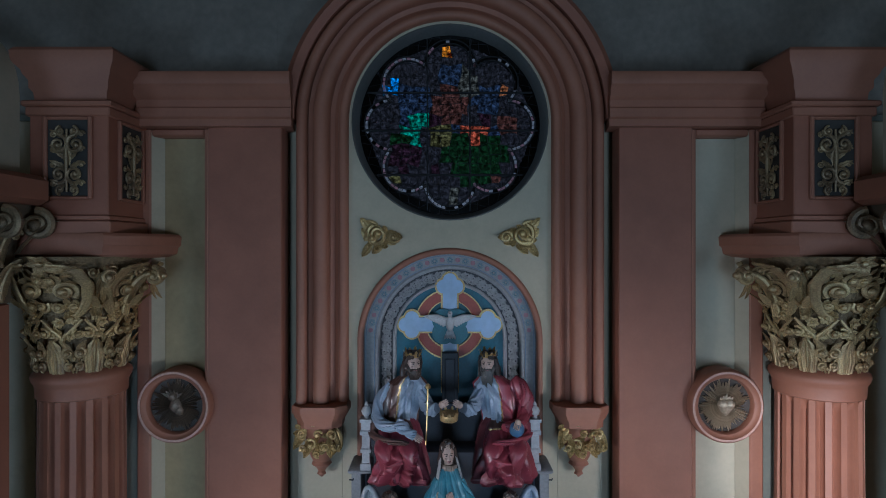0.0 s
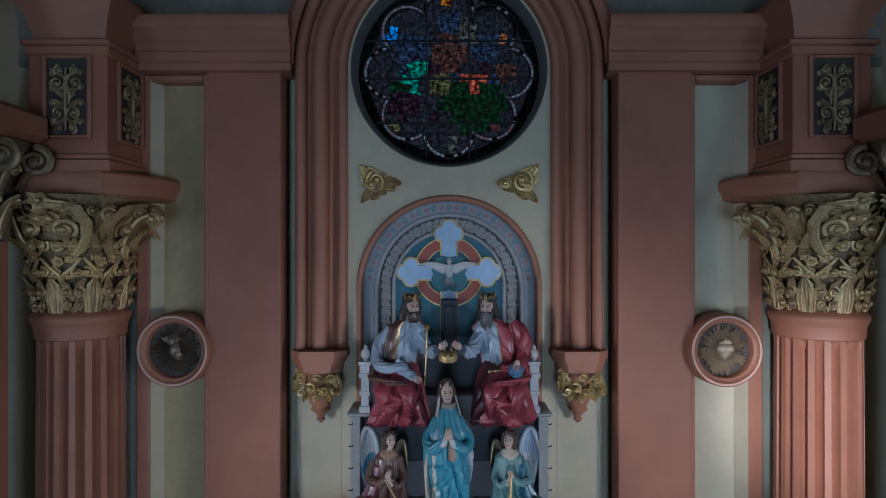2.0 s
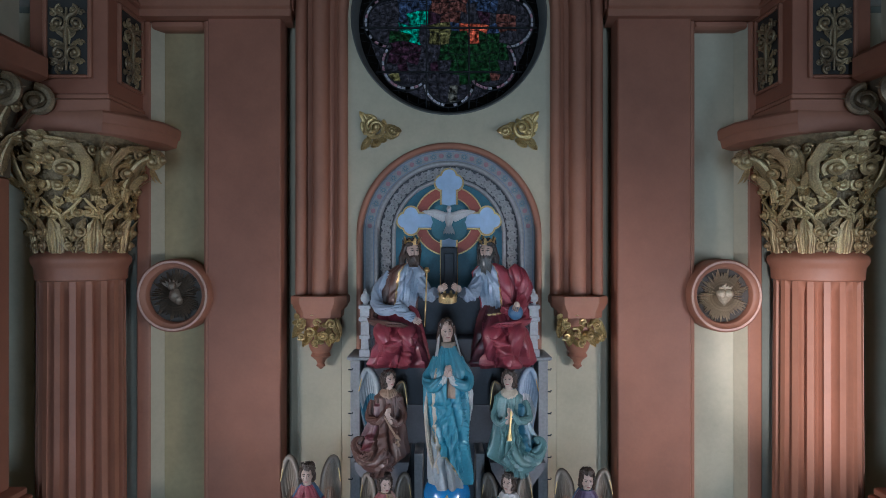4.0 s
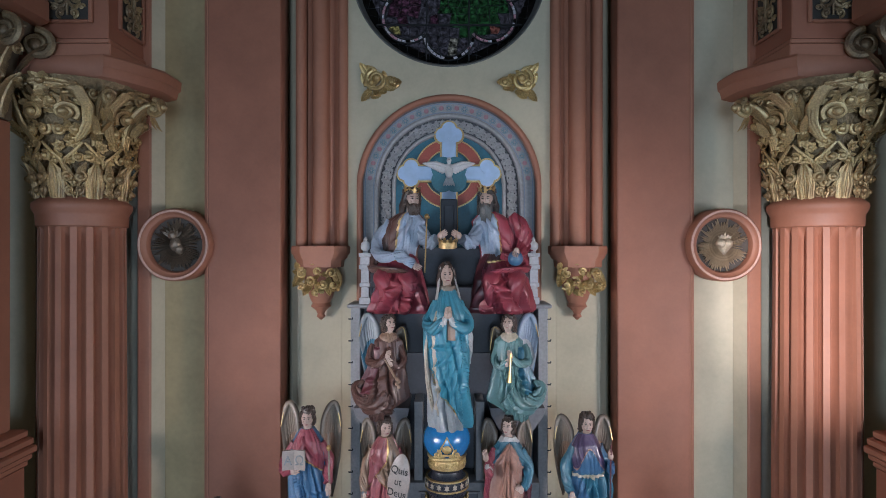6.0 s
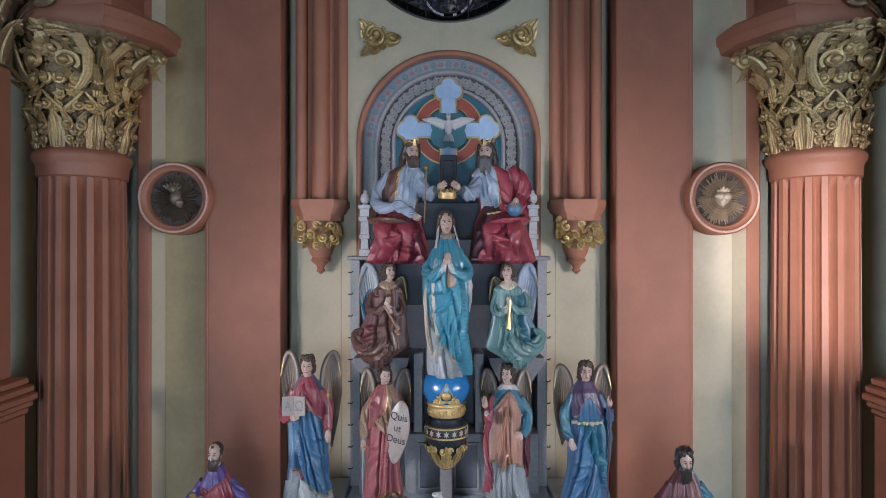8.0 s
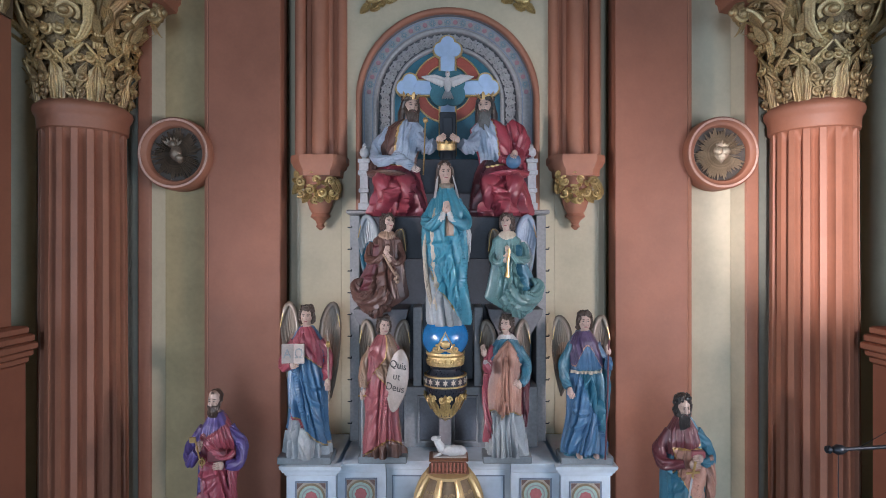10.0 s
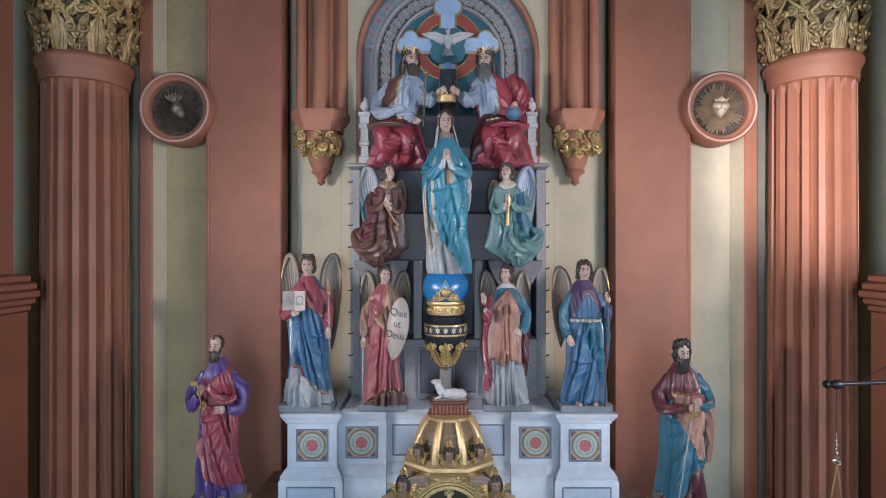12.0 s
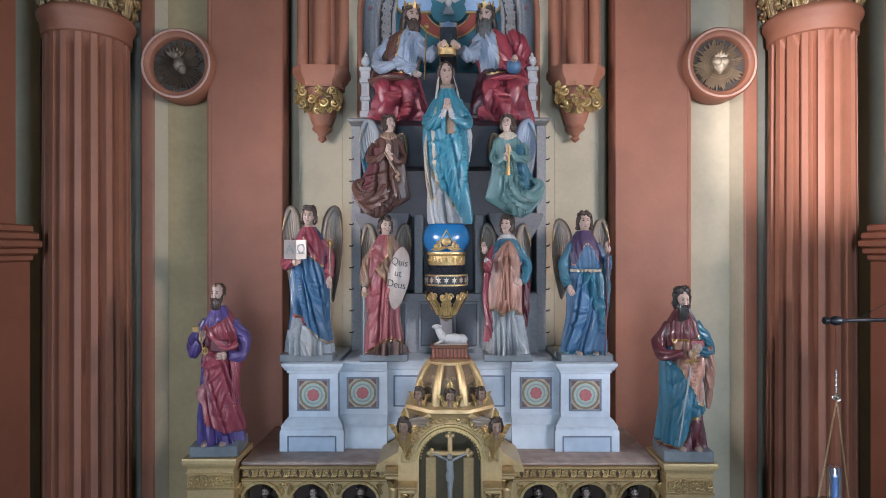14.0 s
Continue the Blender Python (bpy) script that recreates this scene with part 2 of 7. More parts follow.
def strips(geo, x0, x1, spans, y0, y1, n=72, slot=0):
    """A wall cut by curved openings: spans(x) lists the solid heights at x."""
    for i in range(n):
        a, b = x0 + (x1 - x0) * i / n, x0 + (x1 - x0) * (i + 1) / n
        for (a0, a1), (b0, b1) in zip(spans(a), spans(b)):
            if a1 - a0 > 1e-4 or b1 - b0 > 1e-4:
                geo.prism([(a, a0), (b, b0), (b, b1), (a, a1)], y0, y1, slot)
    return geo


def centre_spans(x):
    r = math.sqrt(max(0, 1.19 ** 2 - x * x))
    low = NICHE_Z + math.sqrt(max(0, 1.07 ** 2 - x * x)) if abs(x) < 1.07 else 2.0
    return [(low, ROSE_Z - r), (ROSE_Z + r, 12.6)]


make("wall_centre", strips(Geo(), -1.30, 1.30, centre_spans, 6.95, 7.25), CREAM, weld=True, label="cream plaster wall round the rose window and niche", category="wall", kind="structure")
for s in SIDES:
    for name, x0, x1, y in (("wall_flank", 1.302, 1.845, 6.95), ("wall_step", 1.845, 1.93, 7.04), ("wall_recess", 1.93, 2.1, 7.22)):
        make(name, Geo().box(*sorted((s * x0, s * x1)), y, 7.4, 0, 10.14, bevel=0.003), CREAM, label="cream plaster wall strip beside the niche", category="wall", kind="structure")
g = Geo()
for s in SIDES:
    g.box(min(s * 2.1, s * 9.0), max(s * 2.1, s * 9.0), 6.98, 7.3, 0, 10.2)
for s in SIDES:
    g.box(min(s * 3.702, s * 9.0), max(s * 3.702, s * 9.0), 6.79, 6.979, 0, 10.2)
make("wall_outer", g, SAGE, label="grey-green plaster wall behind the columns", category="wall", kind="structure")
g = Geo()
for s in SIDES:
    g.box(min(s * 2.1, s * 9.0), max(s * 2.1, s * 9.0), 6.98, 7.3, 10.2, 16, bevel=0.0004)
g.box(-2.1, 2.1, 6.98, 7.3, 12.6, 16, bevel=0.0004)
for s in SIDES:
    g.box(min(s * 1.302, s * 2.098), max(s * 1.302, s * 2.098), 6.976, 7.25, 10.142, 12.6, bevel=0.0004)
make("wall_upper", g, VAULT, label="dark grey painted upper wall under the vault", category="wall", kind="structure")
make("floor", Geo().box(-9, 9, -16, 7.3, -0.2, 0), FLOOR, label="grey marble church floor", category="floor", kind="structure")
make("ceiling", Geo().box(-9, 9, -16, 7.3, 16, 16.3), VAULT, label="dark grey painted church ceiling", category="ceiling", kind="structure")
# unseen walls; their openings are added to hold the fill lamps
g = Geo()
for s in SIDES:
    a, b = (s * 8.0, s * 8.4)
    g.box(min(a, b), max(a, b), -0.6, 7.0, 0, 16)
    g.box(min(a, b), max(a, b), -16, -4.4, 0, 16)
    g.box(min(a, b), max(a, b), -4.4, -0.6, 0, 2.9)
    g.box(min(a, b), max(a, b), -4.4, -0.6, 7.1, 16)
for x0, x1, z0, z1 in ((-9, -2, 0, 16), (2, 9, 0, 16), (-2, 2, 0, 1.6), (-2, 2, 7.4, 16)):
    g.box(x0, x1, -16.3, -16, z0, z1)
make("wall_nave", g, OCHRE, label="unseen ochre plaster nave walls with openings added for the fill lamps", category="wall", kind="structure")

# terracotta mouldings that run up and round the rose window
arch_path = [((0, 6.75), (-1, 0)), ((0, ROSE_Z), (-1, 0))] + [((0, ROSE_Z), (math.cos(a), math.sin(a))) for a in (radians(180 - 180 * i / 48) for i in range(1, 48))] + [((0, ROSE_Z), (1, 0)), ((0, 6.75), (1, 0))]
surround = empty("arch_surround", "terracotta clustered mouldings arching round the rose window", "moulding", kind="structure")
for name, prof in (
    ("inner_roll", [(1.225, 6.96)] + roll(1.285, 0.058, 6.90)[::-1] + [(1.345, 6.96)]),
    ("hollow", [(1.345, 6.96), (1.345, 6.90), (1.39, 6.93), (1.44, 6.90), (1.44, 6.96)]),
    ("middle_roll", [(1.44, 6.96)] + roll(1.54, 0.095, 6.84)[::-1] + [(1.64, 6.96)]),
    ("outer_fillet", [(1.64, 6.96), (1.645, 6.86), (1.69, 6.84), (1.70, 6.96)]),
    ("outer_roll", [(1.70, 6.96)] + roll(1.765, 0.06, 6.80)[::-1] + [(1.83, 6.96)]),
):
    make(name, Geo().sweep(prof, arch_path), TERRA, surround)
# dark hood above the surround
hood = [((0, ROSE_Z), (math.cos(a), math.sin(a))) for a in (radians(180 - 180 * i / 48) for i in range(49))]
make("hood_moulding", Geo().sweep([(1.84, 6.98), (1.84, 6.74), (1.93, 6.70), (2.0, 6.76), (2.0, 6.98)], hood), TERRA_DEEP, label="dark terracotta hood moulding over the arch", category="moulding", kind="structure")

# pilasters either side of the centre
for s in SIDES:
    p = empty("pilaster", "plain brick-red painted wall pilaster with cornice", "pilaster", "pilasters of the altar wall")
    a, b = sorted((s * 1.975, s * 2.835))
    make("shaft", Geo().box(a, b, 6.71, 7.0, 0.5, 10.05, bevel=0.012), TERRA_DEEP, p)
    make("base", Geo().box(a - 0.04, b + 0.04, 6.58, 7.0, 0, 0.5, bevel=0.02), TERRA_DEEP, p)
    make("edge_bead", Geo().tube([(s * 2.85, 6.745, 0.4), (s * 2.85, 6.745, 10.0)], 0.028, 8), TERRA, p)
# cornice between rose surround and columns
CORNICE = [(6.98, 10.02), (6.62, 10.02), (6.62, 10.10), (6.58, 10.12), (6.58, 10.22), (6.60, 10.24), (6.60, 10.32), (6.53, 10.36), (6.50, 10.42), (6.44, 10.46), (6.42, 10.56), (6.44, 10.60), (6.50, 10.62), (6.98, 10.64)]
for s in SIDES:
    rows = [[(s * (x + (0.0 if x > 2 else (y - 6.7) * 0.15)), y, z) for y, z in CORNICE] for x in (1.85, 3.62)]
    make("cornice", Geo().rings(rows), TERRA, label="moulded terracotta cornice over the pilaster", category="cornice", kind="structure")

# recessed strips with medallions
for s in SIDES:
    f = empty("recessed_panel", "tall cream recessed wall panel in a terracotta frame", "wall panel", "recessed wall panels")
    lo, hi = 2.90, 3.53
    # left back is ochre, not cream: its dimmer light is put into the colour
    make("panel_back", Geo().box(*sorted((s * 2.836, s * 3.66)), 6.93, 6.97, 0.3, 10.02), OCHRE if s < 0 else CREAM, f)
    for x0, x1 in ((2.865, lo), (hi, 3.70)):
        make("frame_stile", Geo().box(*sorted((s * x0, s * x1)), 6.76, 6.95, 0.3, 10.02, bevel=0.02), TERRA, f)
    # splayed cream reveal on the outer side, with a rounded top
    q = Geo()
    q.rings([[(s * x, y, z) for x, y in ((3.528, 6.77), (3.44, 6.925), (3.528, 6.925))] for z in (0.3, 9.98)])
    make("reveal", q, CREAM, f)
    make("frame_head", Geo().box(*sorted((s * 2.90, s * 3.53)), 6.76, 6.95, 9.93, 10.02, bevel=0.02), TERRA, f)


def medallion(s, heart):
    cx, cz = s * 3.195, 6.78
    m = empty("medallion", "round terracotta framed medallion with " + ("a gilded heart in a sunburst" if heart else "a dark bronze relief in a sunburst"), "medallion", "wall medallions")
    q = Geo()
    rows = []
    prof = [(0.315, 6.715), (0.315, 6.660), (0.330, 6.635), (0.348, 6.630), (0.368, 6.615), (0.380, 6.595), (0.405, 6.595), (0.422, 6.615), (0.427, 6.695), (0.427, 6.865), (0.315, 6.865)]
    for i in range(65):
        a = 2 * math.pi * i / 64
        rows.append([(cx + r * math.cos(a), y, cz + r * math.sin(a)) for r, y in prof])
    q.rings(rows, lambda i, j: 1 if j == 5 else 0, caps=False)
    make("frame", q, [TERRA, PINKLINE], m)
    gold = GOLD_PALE if heart else BRONZE
    make("disc", Geo().lathe([(0.32, 0), (0.32, 0.04)], n=40), material("brown_ground", (0.09, 0.072, 0.06), 0.75), m, m=Matrix.Translation((cx, 6.755, cz)) @ Matrix.Rotation(radians(90), 4, "X"))
    rng = random.Random(5 + s)
    rays = []
    for k in range(5):
        w, r1 = 0.008 + 0.0018 * k, 0.225 + 0.021 * k
        ray = Geo().rings([[(0.06, 0.008, w * 0.5), (0.06, -0.03, 0), (0.06, 0.008, -w * 0.5)], [(r1 * 0.8, 0.008, w), (r1 * 0.8, -0.025, 0), (r1 * 0.8, 0.008, -w)], [(r1, 0.008, 0.003), (r1, -0.005, 0), (r1, 0.008, -0.003)]])
        rays.append(make("ray", ray, gold, m, m=Matrix.Translation((cx, 6.69, cz)) @ Matrix.Rotation(0.15 * k, 4, "Y")))
    for i in range(5, 92):
        share(rays[rng.randrange(5)], Matrix.Translation((cx, 6.69 - rng.uniform(0, 0.014), cz)) @ Matrix.Rotation(2 * math.pi * i / 92 + rng.uniform(-0.03, 0.03), 4, "Y"))
    h = Geo()
    if heart:
        h.ball((cx - 0.04, 6.645, cz + 0.02), (0.062, 0.05, 0.06), rough=0.1)
        h.ball((cx + 0.04, 6.645, cz + 0.02), (0.062, 0.05, 0.06), rough=0.1)
        h.rings([[(cx + r * math.cos(t) * 1.1, 6.650 + 0.045 * math.sin(t) * r / 0.09, cz + z) for t in (math.pi * 2 * k / 12 for k in range(12))] for r, z in ((0.092, 0.01), (0.07, -0.045), (0.035, -0.085), (0.006, -0.115))])
        make("heart", h, gold, m)
        for k in range(5):
            make("flame", Geo().leaf((cx + (k - 2) * 0.018, 6.645, cz + 0.06), (cx + (k - 2) * 0.04, 6.625, cz + 0.15 - abs(k - 2) * 0.02), 0.018, curl=0.1, n=6), gold, m)
    else:
        h.ball((cx + 0.01, 6.655, cz + 0.01), (0.07, 0.06, 0.085), rough=0.25, seed=3)
        h.ball((cx - 0.02, 6.645, cz + 0.11), (0.05, 0.05, 0.055), rough=0.3, seed=5)
        h.ball((cx + 0.05, 6.655, cz - 0.05), (0.05, 0.05, 0.06), rough=0.3, seed=8)
        make("relief", h, gold, m)
        for k in range(6):
            make("flame", Geo().leaf((cx - 0.02 + (k - 3) * 0.01, 6.655, cz + 0.09), (cx - 0.02 + (k - 2.5) * 0.05, 6.635, cz + 0.21 - abs(k - 2.5) * 0.02), 0.02, curl=0.15, n=6), gold, m)


medallion(-1, False)
medallion(1, True)


# ---- columns ----
def column(s):
    cx, cy = s * 4.165, 6.5
    c = empty("column", "giant fluted terracotta column with gilded leafy capital", "column", "giant columns of the altar wall")
    n = 18
    ring = []
    for i in range(n):
        for u, d in ((0.0, 0.0), (0.40, 0.0), (0.43, 0.030), (0.50, 0.062), (0.69, 0.080), (0.88, 0.062), (0.96, 0.030), (0.985, 0.0)):
            a = 2 * math.pi * (i + u + 0.3) / n
            ring.append((math.cos(a), math.sin(a), d))
    rows = []
    for z, r, k in ((0.75, 0.455, 1.15), (3.5, 0.447, 1.15), (6.85, 0.43, 1.15), (6.93, 0.43, 0.6), (6.97, 0.43, 0)):
        rows.append([(cx + (r - d * k) * x, cy + (r - d * k) * y, z) for x, y, d in ring])
    make("shaft", Geo().rings(rows), TERRA, c)
    make("neck_ring", Geo().lathe([(0.43, 6.97), (0.452, 6.985), (0.458, 7.10), (0.468, 7.13), (0.488, 7.16), (0.498, 7.20), (0.490, 7.235), (0.462, 7.255), (0.43, 7.29), (0.39, 7.3)], cx, cy, n=56), TERRA, c)
    make("base", Geo().lathe([(0.80, 0), (0.80, 0.25), (0.74, 0.28), (0.74, 0.42), (0.66, 0.48), (0.66, 0.58), (0.60, 0.66), (0.56, 0.76)], cx, cy, n=48), TERRA, c)
    # abacus with splayed sides
    def plan(k, lift):
        return [(cx + x * k, cy + y * k) for x, y in ((0.92, 0.05), (0.70, -0.38), (0.56, -0.56), (0.30, -0.52), (-0.30, -0.52), (-0.56, -0.56), (-0.70, -0.38), (-0.92, 0.05), (-0.92, 0.46), (0.92, 0.46))]
    ab = Geo().rings([[(x, y, z) for x, y in plan(k, 0)] for k, z in ((0.84, 8.50), (0.94, 8.54), (0.96, 8.62), (0.99, 8.64), (1.0, 8.74), (0.97, 8.77))])
    make("abacus", ab, TERRA, c)
    bell = [(7.27, 0.41), (7.6, 0.43), (7.9, 0.46), (8.2, 0.53), (8.45, 0.66), (8.52, 0.70)]
    cap = make("capital_bell", Geo().lathe([(r, z) for z, r in bell], cx, cy, n=32), CAP_GROUND, c)
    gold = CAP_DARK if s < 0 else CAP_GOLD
    at = Matrix.Translation((cx, cy, 0))

    def turn(deg, k=1.0):
        return at @ Matrix.Rotation(radians(deg), 4, "Z") @ Matrix.Diagonal((k, k, 1, 1))

    def wrap(q):
        """Lays a flat ornament, x along the round and -y outwards, on the bell."""
        for i, (x, y, z) in enumerate(q.v):
            r = interp(bell, z)[0] - y
            q.v[i] = (r * math.sin(x / 0.47), -r * math.cos(x / 0.47), z)
        return q

    def floret(q, x, z, r, y=-0.05):
        for k in range(6):
            a = 1.05 * k + x * 9
            q.leaf((x + 0.2 * r * math.cos(a), y, z + 0.2 * r * math.sin(a)), (x + r * math.cos(a), y, z + r * math.sin(a)), r * 0.42, curl=0.3, lobes=2, n=5)
        return q.ball((x, y - 0.02, z), r * 0.3, n=8, k=5)

    TILE = 2 * math.pi * 0.47 / 8
    # low row: ribbed upright leaves with curled sprays between
    low = Geo().leaf((0, -0.03, 7.27), (0, -0.05, 7.66), 0.125, curl=0.14, lobes=5, n=18)
    for k in (-1, 1):
        low.tube([(k * 0.03, -0.04, 7.28), (k * 0.045, -0.05, 7.42), (k * 0.02, -0.065, 7.56)], [0.016, 0.018, 0.010], 7)
        low.tube([(k * 0.07, -0.03, 7.28), (k * 0.085, -0.045, 7.42), (k * 0.06, -0.06, 7.54)], [0.016, 0.018, 0.012], 7)
    spray = Geo()
    for k in (-1, 1):
        spray.scroll((k * 0.05, -0.07, 7.50), 0.056, 1.3, 0.021, a0=1.5, hand=-k, lift=0.03)
        spray.scroll((k * 0.042, -0.06, 7.36), 0.044, 1.2, 0.019, a0=-1.5, hand=k, lift=0.02)
        spray.leaf((k * 0.01, -0.03, 7.40), (k * 0.085, -0.09, 7.66), 0.055, out=(k * 0.3, -1, 0), curl=0.22, lobes=3, n=8)
        spray.tube([(k * 0.012, -0.03, 7.28), (k * 0.03, -0.05, 7.34), (k * 0.075, -0.045, 7.43)], [0.010, 0.012, 0.008], 6)
    spray.ball((0, -0.06, 7.44), (0.022, 0.02, 0.028), rough=0.3).ball((0, -0.05, 7.33), (0.016, 0.016, 0.024))
    # middle: forked stems that carry florets
    mid = Geo()
    for k in (-1, 1):
        mid.tube([(0, -0.04, 7.60), (k * 0.02, -0.06, 7.68), (k * 0.10, -0.07, 7.76), (k * 0.175, -0.08, 7.86)], [0.022, 0.021, 0.019, 0.013], 8)
        mid.scroll((k * 0.150, -0.08, 7.71), 0.055, 1.3, 0.019, a0=2.0, hand=k, lift=0.03)
    floret(mid, -0.07, 7.70, 0.085)
    floret(mid, 0.09, 7.87, 0.080)
    floret(mid, -0.03, 7.82, 0.065)
    floret(mid, 0.06, 7.68, 0.06)
    # upper row: bent stalks whose heads break into fringed curls, over a scrolled ground
    high = Geo()
    for k in range(3):
        o = 0.022 * k
        path = [(-0.03 + o * 0.4, -0.04, 7.84), (0.045 + o, -0.07, 7.93), (0.095 + o, -0.10, 8.07), (0.09 + o, -0.125, 8.22), (0.03 + o * 0.7, -0.14, 8.36 + o * 0.6), (-0.06, -0.13, 8.40 + o)]
        high.tube(path, [0.014, 0.019, 0.023, 0.023, 0.021, 0.014], 8)
    for k in range(7):
        high.leaf((-0.05 + 0.012 * k, -0.13, 8.40), (-0.125 + 0.026 * k, -0.16, 8.345 + 0.012 * abs(k - 2)), 0.022, curl=0.35, lobes=2, n=6)
        high.ball((-0.10 + 0.022 * k, -0.155, 8.435 - 0.004 * k), 0.019, n=8, k=5, rough=0.4, seed=k)
    high.scroll((-0.045, -0.06, 8.16), 0.095, 1.7, 0.030, a0=-0.8, hand=1, lift=0.05)
    high.scroll((0.02, -0.055, 7.99), 0.06, 1.4, 0.022, a0=1.0, hand=-1, lift=0.03)
    high.scroll((-0.11, -0.05, 7.99), 0.06, 1.4, 0.022, a0=2.4, hand=1, lift=0.03)
    high.scroll((0.155, -0.05, 8.06), 0.055, 1.3, 0.021, a0=0.4, hand=-1, lift=0.03)
    high.scroll((-0.14, -0.06, 8.26), 0.065, 1.4, 0.023, a0=1.4, hand=-1, lift=0.03)
    rl = random.Random(17)
    for k in range(34):
        x, z, a = rl.uniform(-0.19, 0.19), rl.uniform(7.92, 8.36), rl.uniform(0, 6.3)
        high.leaf((x, -0.03, z), (x + 0.085 * math.cos(a), -0.075, z + 0.085 * math.sin(a)), 0.040, curl=0.3, lobes=3, n=6)
    mirror = Geo().add([(-x, y, z) for x, y, z in high.v], [f[::-1] for f in high.f])
    pieces = [(make("leaf", wrap(low), gold, cap, m=turn(0)), 0, 45), (make("leaf_spray", wrap(spray), gold, cap, m=turn(22.5)), 22.5, 45), (make("floret_stem", wrap(mid), gold, cap, m=turn(10)), 10, 45),
              (make("upper_scroll", wrap(high), gold, cap, m=turn(22)), 22, 90), (make("upper_scroll", wrap(mirror), gold, cap, m=turn(-22)), -22, 90)]
    for ob, a0, step in pieces:
        for i in range(1, round(360 / step)):
            share(ob, turn(a0 + step * i))
    # corner volutes that spring out under the abacus and end in a coiled knob
    vol = Geo()
    for k in (-1, 0, 1):
        vol.tube([(k * 0.03, -0.50 - 0.34 * (u ** 1.6), 7.84 + 0.50 * math.sin(u * 1.45)) for u in (i / 10 for i in range(11))], [0.024 + 0.016 * math.sin(i / 10 * 3.0) for i in range(11)], 8)
    vol.scroll((0, -0.86, 8.30), 0.10, 1.7, 0.034, a0=1.5, hand=1, plane="yz", n=30)
    vol.scroll((0, -0.93, 8.31), 0.075, 1.5, 0.026, a0=0.5, lift=0.05).ball((0, -0.95, 8.31), 0.045, n=12, k=8)
    for k in (-1, 1):
        vol.leaf((k * 0.03, -0.62, 7.98), (k * 0.08, -0.76, 8.12), 0.05, out=(k * 0.6, -1, 0.2), curl=0.3, lobes=4)
        vol.scroll((k * 0.10, -0.72, 8.36), 0.06, 1.4, 0.018, a0=0.5, hand=k, lift=0.05)
        vol.leaf((k * 0.02, -0.84, 8.20), (k * 0.05, -0.88, 8.04), 0.04, curl=0.25, lobes=3, n=8)
    v0 = make("volute", vol, gold, cap, m=turn(47, 0.93))
    for a, k in ((-47, 0.93), (82, 1.02), (-82, 1.02), (133, 0.9), (-133, 0.9)):
        share(v0, turn(a, k))
    crest = floret(Geo(), 0, 8.44, 0.10, -0.05)
    f0 = make("rosette", wrap(crest), gold, cap, m=turn(0))
    share(f0, turn(180))
    return c


